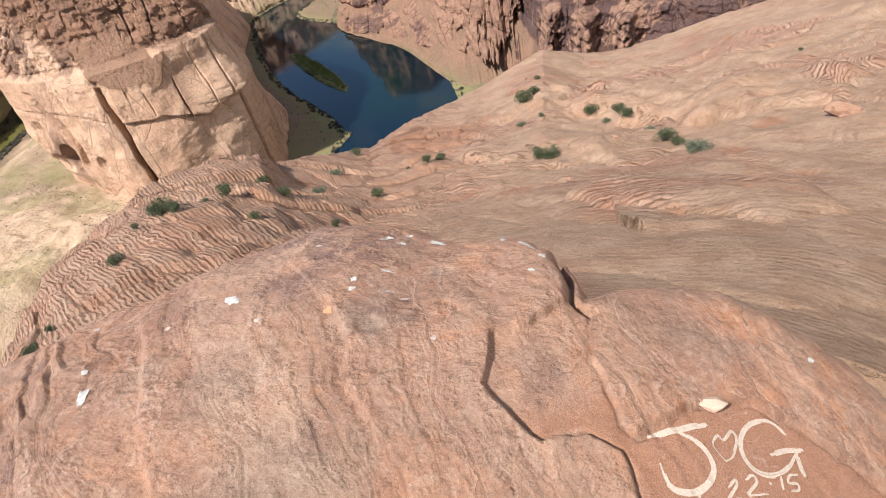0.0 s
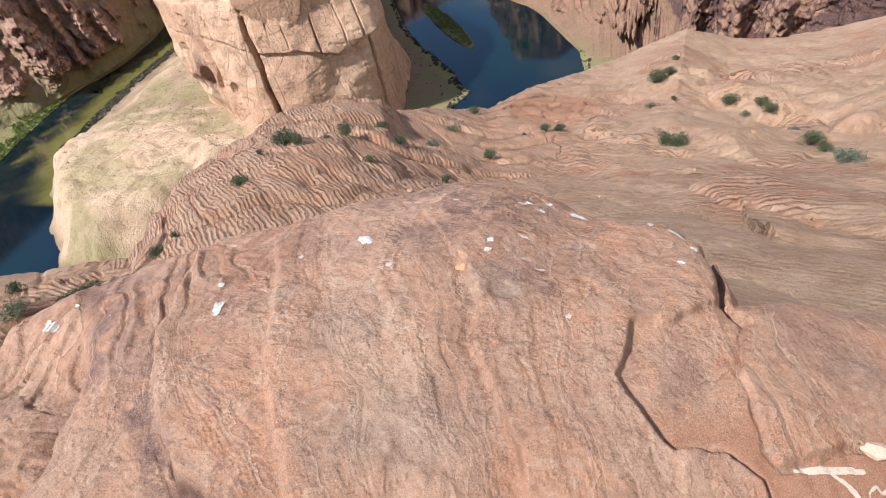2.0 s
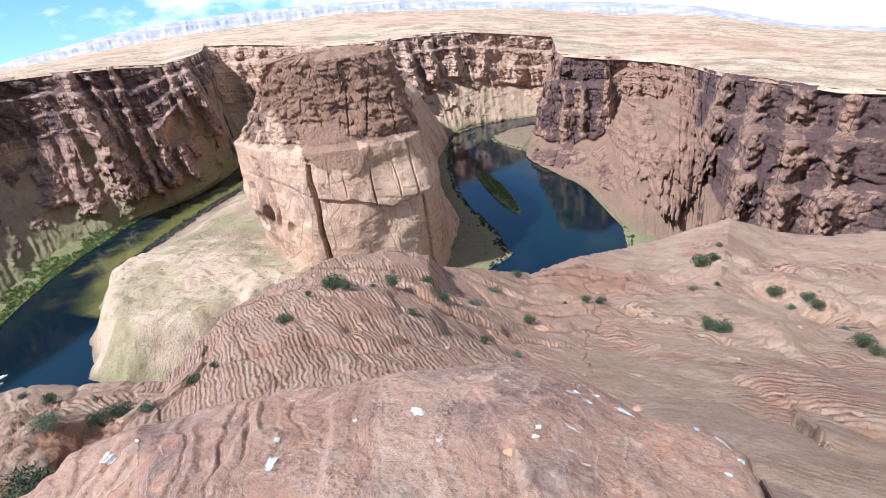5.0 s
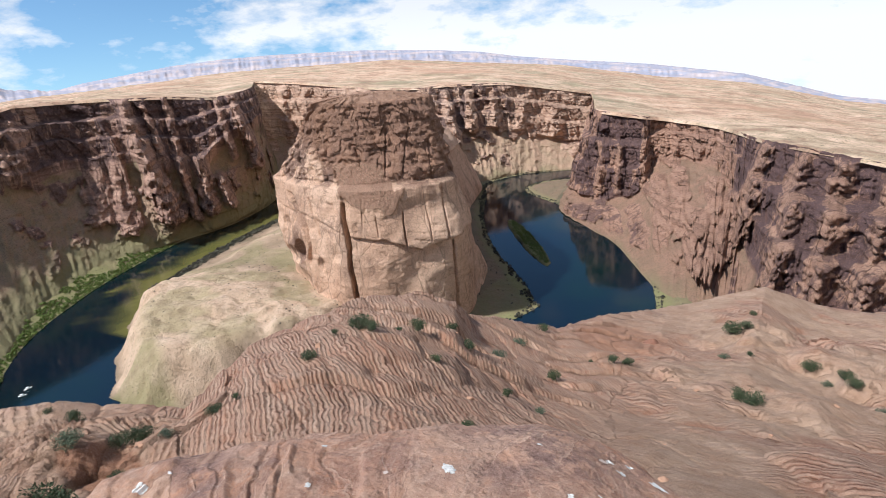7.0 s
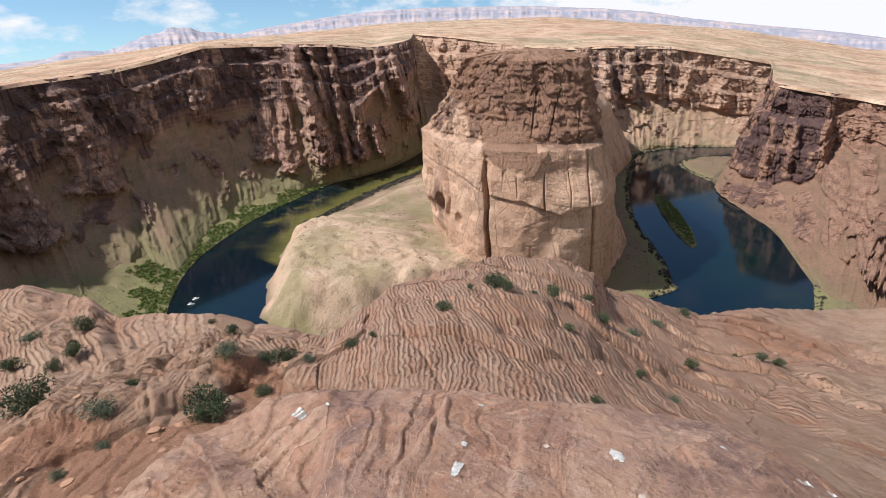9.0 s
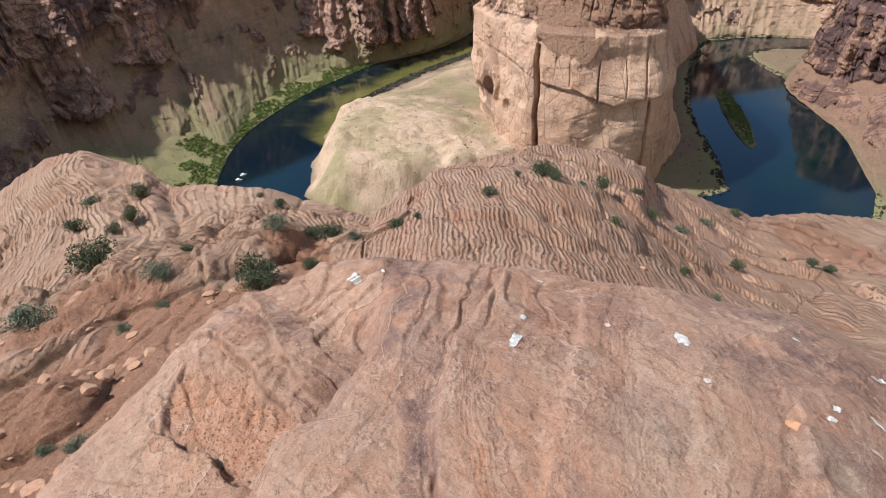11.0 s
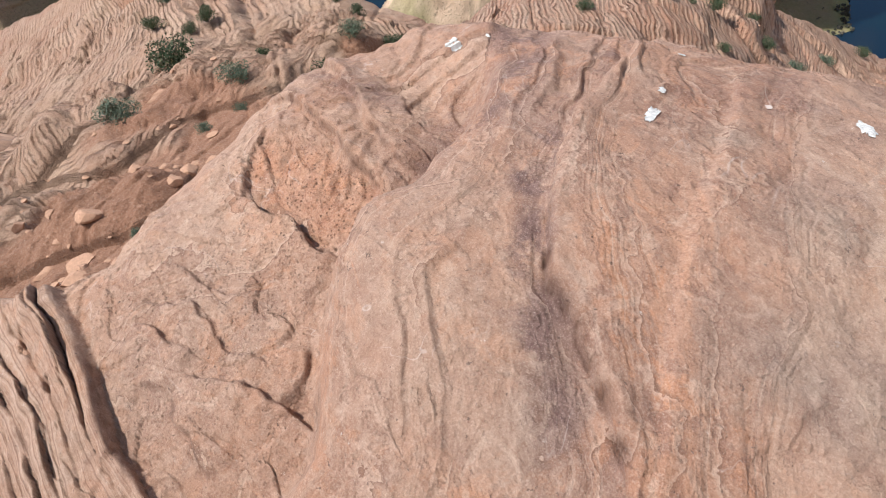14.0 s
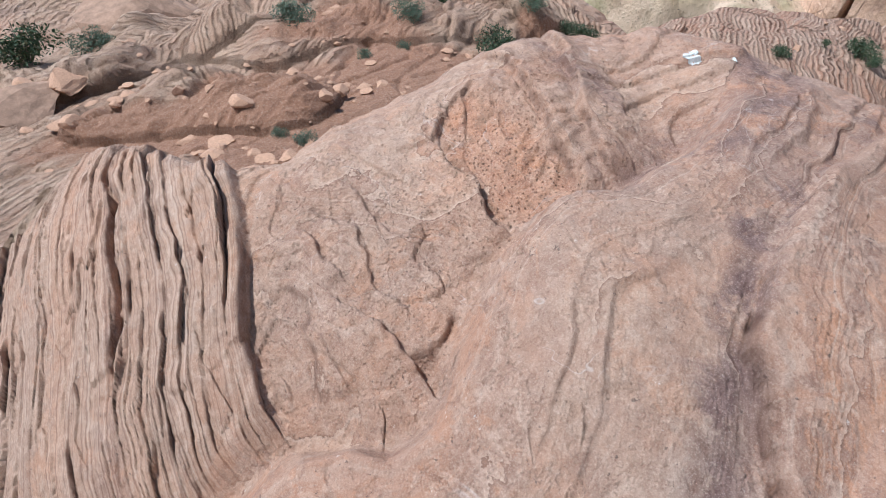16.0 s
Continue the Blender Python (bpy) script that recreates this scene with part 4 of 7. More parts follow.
def slope_z(x, y, r, az):
    """Cross-bedded slickrock between the knoll and the rim of the canyon, with its masks."""
    rim, el = table(az, RIM_R), table(az, RIM_EL)
    rim_s = sum(table(az + k, RIM_R) for k in (-9, -6, -3, 0, 3, 6, 9)) / 7
    el_s = sum(table(az + k, RIM_EL) for k in (-10, -7.5, -5, -2.5, 0, 2.5, 5, 7.5, 10)) / 9
    u = np.log(np.maximum(r, 3.0) / 5.0) / np.log(rim / 5.0)
    near = 1 - step01(u, 0.45, 0.97)
    rim, el = rim * (1 - near) + rim_s * near, el * (1 - near) + el_s * near
    u = np.log(np.maximum(r, 3.0) / 5.0) / np.log(rim / 5.0)
    uc = np.clip(u, -0.3, 1.0)
    z = HUB_Z + r * np.tan(np.radians(-45.0 + (el + 45.0) * uc))
    z = np.where(r < 5.0, -3.0 - 0.35 * (5.0 - r), z)
    away = np.clip((r - 4.0) / 6.0, 0, 1) * np.clip((1.0 - u) * 5.0, 0.12, 1)
    wx, wy = x + 1.6 * fbm2(x * 0.11, y * 0.11, 3, 61), y + 1.6 * fbm2(x * 0.11 + 3, y * 0.11, 3, 62)
    z = z + away * r * (0.026 * fbm2(wx * 0.15, wy * 0.15, 3, 63) + 0.012 * np.abs(fbm2(wx * 0.36, wy * 0.36, 3, 60)))
    # sets of cross-beds: in the middle the laminae run down the slope and wander, set over set with ledges between
    left, smooth = step01(az, 50, 60), step01(-az, -16, 0)
    far = np.clip(away * 4, 0, 1)
    dx, dy = x - HUB[0], y - HUB[1]
    tang, rad = 0.788 * dx + 0.616 * dy, -0.616 * dx + 0.788 * dy
    sets = rad / 2.3 + 0.10 * tang + 0.9 * fbm2(tang * 0.16, rad * 0.16, 3, 64)
    i = np.floor(sets)
    q = sets - i
    lay = 0.30 * hashed(i.astype(np.int64), 0, 4, 57)
    wander = 0.20 * fbm2(rad * 0.45, tang * 0.30 + 3.1 * i, 3, 65) + 0.045 * fbm2(rad * 2.1, tang * 1.6, 3, 66) + 0.03 * fbm2(rad * 5, tang * 5, 2, 60)
    middle = tang * np.cos(lay) + rad * np.sin(lay) + wander + 0.25 * z
    east = 1.5 * z + 0.05 * wx + 0.5 * fbm2(wx * 0.09, wy * 0.09, 3, 67)
    west = 0.9 * z + 0.34 * wy + 0.10 * wx + 0.55 * fbm2(wx * 0.12, wy * 0.12, 2, 68)
    contact = 0.25 * fbm2(x * 0.35, y * 0.35, 4, 63)
    bed = np.where(left + contact > 0.5, west, np.where(smooth + contact > 0.5, east, middle))
    size = np.clip(0.6 + 1.3 * fbm2(x * 0.30, y * 0.30, 3, 69), 0.15, 1.1) * (1 - 0.8 * smooth) * far
    # each set ends in a low rounded ledge
    z = z + far * (1 - 0.8 * smooth) * (1 - left) * np.clip(r / 12, 0.6, 1.5) * 0.20 * (step01(q, 0.0, 0.10) * (1 - q) ** 0.7) * np.clip(0.5 + 1.5 * fbm2(x * 0.22 + 4, y * 0.22, 3, 58), 0.0, 1.2)
    g = middle / 0.25 + 0.7 * fbm2(tang * 2.2, rad * 0.8, 3, 59)
    z = z + (1 - left) * (1 - smooth) * 0.016 * size * step01(fbm2(x * 0.8, y * 0.8, 3, 53), -0.25, 0.15) * (1 - np.abs(2 * (g - np.floor(g)) - 1) ** 2) * np.clip(r / 12, 0.7, 1.6)
    g = east / 0.9
    z = z + smooth * far * 0.10 * step01(g - np.floor(g), 0.0, 0.12) * (1 - (g - np.floor(g))) * step01(fbm2(x * 0.12 + 8, y * 0.12, 3, 55), -0.05, 0.25)
    z = z + left * 0.028 * size * beds(west / 0.36, x * 0.1, 56, 0.14) * np.clip(r / 8, 0.8, 2.2) + left * 0.014 * size * beds(west / 0.12, x * 0.2, 54, 0.22) * np.clip(r / 8, 0.8, 2.2)
    own, rift = cells2(bed / 0.9 + 0.3 * fbm2(x, y, 2, 46), (0.6 * x + 0.8 * y) / 1.9, 45)
    broken = step01(fbm2(x * 0.16 + 2, y * 0.16, 3, 44) + 0.18 * left, 0.06, 0.26) * (1 - 0.6 * smooth) * far
    z = z + broken * np.clip(r, 5, 20) * (0.6 + 0.5 * left) * (0.0050 * own - 0.0030 * (1 - step01(rift, 0.0, 0.08)))
    own, rift = cells2(x / 0.42 + 5, y / 0.42, 43)
    z = z + broken * np.clip(r, 5, 14) * (0.5 + 0.7 * left) * (0.0028 * own - 0.0010 * (1 - step01(rift, 0.0, 0.10)))
    # overhanging slab edges on the east slope
    for pts, h in OVERHANGS:
        d, side, along = line_distance(x + 0.3 * noise2(x * 0.6, y * 0.6, 61), y + 0.3 * noise2(x * 0.6 + 4, y * 0.6, 62), pts)
        fade = step01(along, 0.0, 0.4) * (1 - step01(along, 0.8, 1.0))
        z = z + h * fade * np.where(side > 0, np.exp(-d / 1.6), -0.3 * np.exp(-d / 0.6))
    sway_x, sway_y, uneven = fbm2(x * 0.35, y * 0.35, 3, 50), fbm2(x * 0.35 + 3, y * 0.35, 3, 47), np.clip(0.7 + 0.8 * fbm2(x * 0.6, y * 0.6, 3, 49), 0.2, 1.2)
    # whalebacks and outcrops: azimuth and distance of both ends, height, width
    for a0, d0, a1, d1, h, w in WHALEBACKS:
        p0, p1 = (HUB[0] - d0 * math.sin(radians(a0)), HUB[1] + d0 * math.cos(radians(a0))), (HUB[0] - d1 * math.sin(radians(a1)), HUB[1] + d1 * math.cos(radians(a1)))
        d, s, a = line_distance(x + 0.55 * w * sway_x, y + 0.55 * w * sway_y, [p0, p1])
        lump = np.clip(1 - (d / (1.15 * w)) ** 2, 0, 1) ** 0.6 * (uneven if a0 > 50 else 0.8)
        z = z + 0.62 * h * lump * np.clip((1.0 - u) * 8, 0.0, 1)
        if a0 > 50:
            own = 0.55 * a * math.dist(p0, p1) + 0.5 * d + 0.35 * z
            cover = step01(lump, 0.02, 0.22)
            bed = bed * (1 - cover) + own * cover
            z = z + cover * (0.030 * beds(own / 0.30, x * 0.2, 57, 0.14) + 0.016 * beds(own / 0.11, x * 0.4, 55, 0.22))
    z = z + (0.07 * fbm2(x * 0.55, y * 0.55, 5, 68) - 0.05 * np.exp(-(noise2(x * 0.5 + 0.3 * y, y * 0.5, 48) / 0.06) ** 2)) * np.clip(r / 9, 0.5, 1.6) * (1 - 0.5 * smooth)
    # beyond the rim the ground breaks off
    over = np.clip(r - rim, 0, None)
    z = z - np.where(over > 0, 1.1 * over ** 1.5 + 0.3 * over, 0)
    hollow = np.clip(1.2 - np.hypot((az - 80) / 36, (np.log(r) - math.log(7.4)) / 0.46), 0, 1)
    soil = step01(hollow + 0.60 * fbm2(x * 0.35, y * 0.35, 4, 69), 0.24, 0.38)
    soil = np.maximum(soil, 0.8 * step01(np.clip(1.1 - np.hypot((az - 6) / 12, (r - 30) / 7), 0, 1) + 0.5 * fbm2(x * 0.3, y * 0.3, 4, 70), 0.5, 0.75))
    z = z - 0.10 * soil + soil * (0.05 * np.abs(fbm2(x * 2.2, y * 2.2, 4, 53)) + 0.055 * np.clip(cells2(x / 0.33, y / 0.33, 41)[0] - 0.3, 0, 1) * step01(fbm2(x * 0.7, y * 0.7, 2, 42), -0.1, 0.3))
    pale = smooth * step01(fbm2(x * 0.16, y * 0.16, 3, 71) + 0.28, 0.0, 0.35) * 0.8
    pale = np.maximum(pale, left * np.clip(0.42 + 0.5 * fbm2(x * 0.3, y * 0.3, 3, 74), 0.1, 0.7))
    stain = step01(fbm2(x * 0.22 + 5, y * 0.22, 4, 72), 0.35, 0.6) * 0.5 + 0.10 * left * step01(fbm2(x * 0.5, y * 0.5, 3, 73), 0.1, 0.4)
    return z, {"stain": stain * (1 - soil), "sand": soil, "pale": pale, "bed": bed}


def only(height, where, else_z, x, y, r, az):
    """The height function where it matters, a low level elsewhere; masks are 0 there."""
    z, masks = np.full(x.shape, else_z), {}
    if where.any():
        z[where], inner = height(x[where], y[where], r[where], az[where])
        for key, values in inner.items():
            masks[key] = np.zeros(x.shape)
            masks[key][where] = values
    return z, masks


def ground(x, y, full=False):
    """Height of the near ground over the plan."""
    x, y = np.asarray(x, float), np.asarray(y, float)
    r, az = polar(x, y)
    edge = table(az, EDGE) + 0.05 * noise2(az / 6.0, az * 0, 81) + 0.03 * noise2(az / 1.7, az * 0, 82)
    (top, ma), (low, mb) = only(knoll_z, r < 4.6, -60.0, x, y, r, az), only(slope_z, r > 1.5, -30.0, x, y, r, az)
    past = np.clip(r - edge + 0.18, 0, None)
    top = top - 1.15 * past ** 2 * 1.2 - np.clip(past - 0.3, 0, None) * 1.2
    k = 0.10
    h = np.clip(0.5 + 0.5 * (top - low) / k, 0, 1)
    z = low * (1 - h) + top * h + k * h * (1 - h)
    return (z, h, ma, mb) if full else z


def ground_at(x, y):
    return float(ground(np.array([x]), np.array([y]))[0])


az_line = np.radians(np.concatenate([np.arange(-62, 86, 0.2), np.arange(86, 128, 0.11), np.arange(128, 142.2, 0.4)]))
rows_near = np.concatenate([np.linspace(0.15, 3.0, 310)])
ratio = np.linspace(0, 1, 450)
q_az, q_r = np.meshgrid(np.concatenate([az_line, np.radians(np.arange(143, 298.1, 1.0))]), rows_near)
gx, gy = HUB[0] - q_r * np.sin(q_az), HUB[1] + q_r * np.cos(q_az)
gz, gh, gma, gmb = ground(gx, gy, True)
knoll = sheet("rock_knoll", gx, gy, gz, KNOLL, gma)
tagged(knoll, "weathered pink sandstone knoll with cracks and flowing beds", "rock", kind="structure")
az_line = np.radians(np.concatenate([np.arange(-62, -24, 0.4), np.arange(-24, 62, 0.13), np.arange(62, 100, 0.17), np.arange(100, 142.2, 0.35)]))
far_r = table(np.degrees(az_line), RIM_R)[None, :] + 14.0
q_r = 3.0 * (far_r / 3.0) ** ratio[:, None]
q_az = np.broadcast_to(az_line, q_r.shape)
gx, gy = HUB[0] - q_r * np.sin(q_az), HUB[1] + q_r * np.cos(q_az)
gz, gh, gma, gmb = ground(gx, gy, True)
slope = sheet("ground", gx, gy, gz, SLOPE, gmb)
tagged(slope, "cross-bedded tan slickrock slope down to the canyon rim", "ground", kind="structure")
# behind the camera, coarse
q_az, q_r = np.meshgrid(np.radians(np.arange(142, 298.1, 2.0)), np.geomspace(3.0, 2200, 64))
gx, gy = HUB[0] - q_r * np.sin(q_az), HUB[1] + q_r * np.cos(q_az)
gz, gh, gma, gmb = ground(gx, gy, True)
gz = np.where(q_r > 3, np.maximum(gz, -4 - 0.02 * q_r), gz)
tagged(sheet("ground_behind", gx, gy, gz, SLOPE, gmb), "tan slickrock flat behind the knoll", "ground", kind="structure")

# ---- the canyon ----
RIVER_Z = -300.0
# middle of the river and half its width
CHANNEL = [(-960, 1190, 60), (-900, 1040, 62), (-822, 880, 58), (-785, 690, 46), (-748, 535, 43), (-712, 450, 46), (-652, 372, 60), (-588, 314, 64), (-508, 262, 62), (-400, 222, 62),
           (-290, 300, 80), (-190, 470, 66), (-128, 610, 62), (-145, 690, 75), (-182, 765, 86), (-235, 845, 92), (-312, 970, 82), (-398, 1095, 44), (-430, 1180, 42), (-395, 1265, 42),
           (-320, 1318, 42), (-200, 1350, 42), (-60, 1370, 42)]
river_line = spline(CHANNEL, 160)


def river_gap(x, y):
    """Distance from the nearest bank (negative in the water) and how far along the river."""
    best, along = np.full(x.shape, 1e9), np.zeros(x.shape)
    for i, (px, py, w) in enumerate(river_line):
        d = np.hypot(x - px, y - py) - w
        near = d < best
        best, along = np.where(near, d, best), np.where(near, i / 159, along)
    return best, along


BENCH = [(-500, 300), (-560, 345), (-630, 425), (-672, 500), (-705, 620), (-720, 760), (-700, 900), (-420, 800), (-300, 560), (-330, 420), (-400, 320), (-450, 285)]
fx, fy = np.meshgrid(np.arange(-1120, 300, 4.0), np.arange(120, 1560, 4.0))
gap, along = river_gap(fx, fy)
rise = fbm2(fx / 60, fy / 60, 4, 91)
fz = RIVER_Z + np.where(gap < 0, np.maximum(gap * 0.25, -9.0), np.minimum(gap * 0.16, 3.0) + np.clip(gap - 18, 0, None) * (0.20 + 0.12 * rise))
fz = np.minimum(fz, -270 + 9 * rise + 7 * (1 - 2.4 * np.abs(noise2(fx / 70, fy / 40, 98))))
bench = polygon_depth(fx + 8 * fbm2(fx / 40, fy / 40, 3, 92), fy + 8 * fbm2(fx / 40 + 5, fy / 40, 3, 93), BENCH)
nose = step01(520 - fy, -60, 120)
wide = 75 - 42 * nose
bz = RIVER_Z + (22 + 26 * nose) * step01(bench, -6, wide) + np.clip(bench - wide * 0.7, 0, None) * 0.10 + 2.2 * rise + nose * step01(bench, -6, 10) * (3.0 * cells2(fx / 26, fy / 26, 89)[0] - 4.0 * np.exp(-(noise2(fx / 24, fy / 24, 88) / 0.05) ** 2))
fz = np.where(bench > -6, np.maximum(bz, np.minimum(fz, -297)), fz)
isle_x, isle_y = fx + 278, fy - 845
isle_a = isle_x * -0.545 + isle_y * 0.838
isle_b = isle_x * 0.838 + isle_y * 0.545
isle = 1 - np.hypot(isle_a / 118, isle_b / (15 + 4 * fbm2(isle_a / 30, isle_b * 0, 2, 94)))
fz = np.where(isle > 0, RIVER_Z + 0.5 + 2.0 * np.clip(isle * 3, 0, 1), fz)
fz = fz + np.where(gap > 2, 1.2 * fbm2(fx / 14, fy / 14, 4, 95), 0)
rock = step01(bench, -6, 10) * np.clip(0.7 * nose + 0.45 + 0.6 * rise, 0, 1)
bank_green = np.where(along < 0.36, (0.75 * step01(240 - gap, 0, 60) + 0.25 * step01(70 - gap, 0, 50)) * (bench < -50), step01(22 - gap, 0, 14) * 0.7 + 0.45 * step01(90 - gap, 0, 50) * (fx > -260))
bank_green = np.maximum(bank_green, 0.5 * step01(bench, 14, 40) * step01(fbm2(fx / 80 + 4, fy / 80, 3, 90), -0.12, 0.08))
scrub = 0.75 * (fx > -300) * (fy > 820) * step01(60 - gap, 0, 40) * step01(rise, -0.35, 0.1)
shrub = np.where((bench > -40) & (fy > 430) & (along < 0.36), step01(24 - gap, 0, 8), 0) * (bench < 30)
floor = sheet("canyon_floor", fx, fy, fz, FLOOR, {"rock": rock, "green": np.maximum(bank_green, isle > 0), "shrub": np.maximum(shrub, scrub)})
tagged(floor, "sandy river banks, talus and pale bench in the canyon", "ground", kind="structure")

wx, wy = np.meshgrid(np.arange(-1150, 100, 10.0), np.arange(100, 1500, 10.0))
wgap, walong = river_gap(wx, wy)
shoal = step01(wgap + 26 * fbm2(wx / 60, wy / 60, 3, 96), -46, -8) * ((walong < 0.30) & (wy > 380)) * (polygon_depth(wx, wy, BENCH) > -75)
water = sheet("river", wx, wy, wx * 0 + RIVER_Z, WATER, {"shoal": shoal * 1.0}, keep=np.asarray((wgap < 22)[:-1, :-1]))
tagged(water, "dark calm green-blue river bending round the butte", "river", kind="structure")


# plateau: its slant at a middling distance, and at the skyline
P_R = [(-60, 690), (-18, 760), (-5, 900), (5, 1060), (12, 1180), (20, 1400), (28, 1450), (36, 1450), (44, 1350), (54, 1200), (62, 1130), (72, 1010), (86, 900), (128, 900)]
P_EL = [(-60, -11), (-30, -11), (-18, -10.4), (-10.6, -9.9), (-4.9, -9.0), (0.3, -8.5), (4.9, -7.9), (8, -7.2), (11.5, -6.6), (17.3, -5.0), (20, -4.35), (25.7, -4.1), (28, -4.2),
        (32, -4.2), (36, -3.9), (42.5, -3.3), (46.3, -3.8), (50, -3.45), (54, -3.35), (61, -3.25), (65, -4.2), (68.2, -4.75), (76, -5.3), (86, -6.5), (112, -7.6), (128, -8)]
H_EL = [(-60, -7.5), (-20, -7.2), (-7.5, -6.1), (0, -4.6), (7, -4.0), (15, -2.8), (24.5, -2.1), (30, -1.65), (39, -1.8), (45, -1.95), (54, -2.6), (60, -2.9), (68, -3.6), (75, -4.3), (90, -5), (130, -5)]


def plateau_z(az, r):
    near, p, h = table(az, P_R), table(az, P_EL), table(az, H_EL)
    k = (1 / np.maximum(r, 600.0) - 1 / 4620) / (1 / near - 1 / 4620)
    return HUB_Z + r * np.tan(np.radians(h + (p - h) * k))


def canyon_wall(name, rows, material, label, seed, ridges=(), cols=900, rough=1.0, ribs=1.0, lean=0.35, lush=0.45, sag=0.8):
    """A wall from rows of (azimuth and distance of the rim; azimuth, distance and elevation of the cliff's foot; azimuth and distance of the toe, varnish).
    A jointed, bedded cliff stands over a long rubble slope; ridges are placed buttresses: azimuth and elevation of both ends, half widths in degrees, reach at both ends."""
    rim, base, toe = [], [], []
    for az, r, az_b, r_b, el_b, az_t, r_t, stained in rows:
        rim.append((*plan_at(az, r), float(plateau_z(np.array(az), np.array(r))), stained))
        base.append((*plan_at(az_b, r_b), HUB_Z + r_b * math.tan(radians(el_b))))
        toe.append((*plan_at(az_t, r_t), RIVER_Z - 1.5))
    t, m, b = spline(rim, cols), spline(base, cols), spline(toe, cols)
    s = np.concatenate([[0], np.cumsum(np.hypot(*np.diff(m[:, :2], axis=0).T))])
    m[:, 2] += 16 * fbm2(s / 130, s * 0, 3, seed)
    n1, n2 = 105, 75
    v = np.concatenate([np.linspace(0, 1, n1), 1 + np.linspace(0.01, 1, n2)])[:, None]
    s = np.broadcast_to(s, (n1 + n2, cols))
    c, q = np.clip(v, 0, 1), np.clip(v - 1, 0, 1)
    # the cliff steps back at two or three ledges
    cc = c + 0.05 * fbm2(s / 90, c * 2, 3, seed + 1)
    stair = 0.30 * c + 0.34 * step01(cc, 0.30, 0.36) + 0.22 * step01(cc, 0.62, 0.67) + 0.14 * step01(cc, 0.90, 1.0)
    x = t[:, 0] + (m[:, 0] - t[:, 0]) * stair + (b[:, 0] - m[:, 0]) * q
    y = t[:, 1] + (m[:, 1] - t[:, 1]) * stair + (b[:, 1] - m[:, 1]) * q
    z = t[:, 2] + (m[:, 2] - t[:, 2]) * c + (b[:, 2] - m[:, 2]) * q ** sag
    out = b[:, :2] - t[:, :2]
    out = out / np.linalg.norm(out, axis=1, keepdims=True)
    cliff = 1 - step01(v, 0.97, 1.06)
    # buttresses
    _, az = polar(x, y)
    el = np.degrees(np.arctan((z - HUB_Z) / np.hypot(x - HUB[0], y - HUB[1])))
    spur, bare = 0.0, 0.0
    for a0, e0, a1, e1, w0, w1, p0, p1 in ridges:
        k = np.clip((e0 - el) / (e0 - e1), 0, 1)
        wob = 0.45 * fbm2(el * 0.9, az * 0.9, 4, seed + 30)
        side = (az - (a0 + (a1 - a0) * k)) / (w0 + (w1 - w0) * k) + wob
        body = np.clip(1.1 - np.abs(side), 0, 1.0) * (0.8 + 0.5 * fbm2(az * 1.6, el * 1.6, 4, seed + 31)) * step01(el, e1 - 0.9, e1 + 0.5) * (1 - step01(el, e0 - 0.1, e0 + 0.35))
        spur = np.maximum(spur, body * (p0 + (p1 - p0) * k))
        bare = np.maximum(bare, step01(body, 0.1, 0.35))
    # joints, ribs, level beds
    lilt = s + lean * (z + 150) + 14 * fbm2(s / 90, z / 90, 3, seed + 2)
    rib = (1 - 2.4 * np.abs(noise2(lilt / 62, z / 240, seed + 3))) * 20 + (1 - 2.4 * np.abs(noise2(lilt / 24, z / 110, seed + 4))) * 8
    own, rift = cells2(lilt / 24, z / 42 + 0.3 * fbm2(s / 40, z / 40, 2, seed + 6), seed + 5)
    own2, rift2 = cells2(lilt / 9, z / 11, seed + 7)
    f = z / 16 + 0.7 * fbm2(s / 140, z / 70, 3, seed + 8)
    bed = 1 - (f - np.floor(f))
    f2 = z / 4.6 + 0.9 * fbm2(s / 60, z / 30, 3, seed + 9)
    fine = 1 - step01(f2 - np.floor(f2), 0.0, 0.4)
    rock = ribs * rib * (0.4 + 0.6 * c) + 5.0 * own - 3.0 * (1 - step01(rift, 0.0, 0.05)) + 2.6 * own2 - 1.0 * (1 - step01(rift2, 0.0, 0.08)) + 3.0 * bed * np.clip(0.3 + 1.4 * fbm2(s / 60, z / 40, 2, seed + 10), 0, 1.2) + 1.3 * fine * np.clip(0.3 + 1.5 * fbm2(s / 30, z / 30, 2, seed + 19), 0, 1)
    rock = rock + 5 * fbm2(s / 16, z / 12, 4, seed + 11)
    # rubble below: rills, boulders and bare knobs
    rill = 9 * (1 - 2.4 * np.abs(noise2(s / 55 + 0.3 * fbm2(s / 50, z / 60, 2, seed + 12), z / 190, seed + 13))) + 5 * (1 - 2.4 * np.abs(noise2(s / 19, z / 80, seed + 14)))
    knob = step01(fbm2(s / 60, z / 34, 4, seed + 15), 0.10, 0.34) * (1 - step01(q, 0.6, 0.9))
    rubble = rill * step01(q, 0.0, 0.3) + knob * (9 + 6 * own + 3 * own2 + 3 * fine) + 6.0 * fbm2(s / 22, z / 14, 5, seed + 16) + 4.0 * step01(q, 0.0, 0.2) * (1 - step01(q, 0.5, 0.8)) * bed * np.clip(0.2 + 1.8 * fbm2(s / 70, z / 40, 3, seed + 20), 0, 1.3) + 1.4 * np.clip(own2, 0, 1)
    hard = np.clip(np.maximum(cliff, np.maximum(0.8 * knob, bare)), 0, 1)
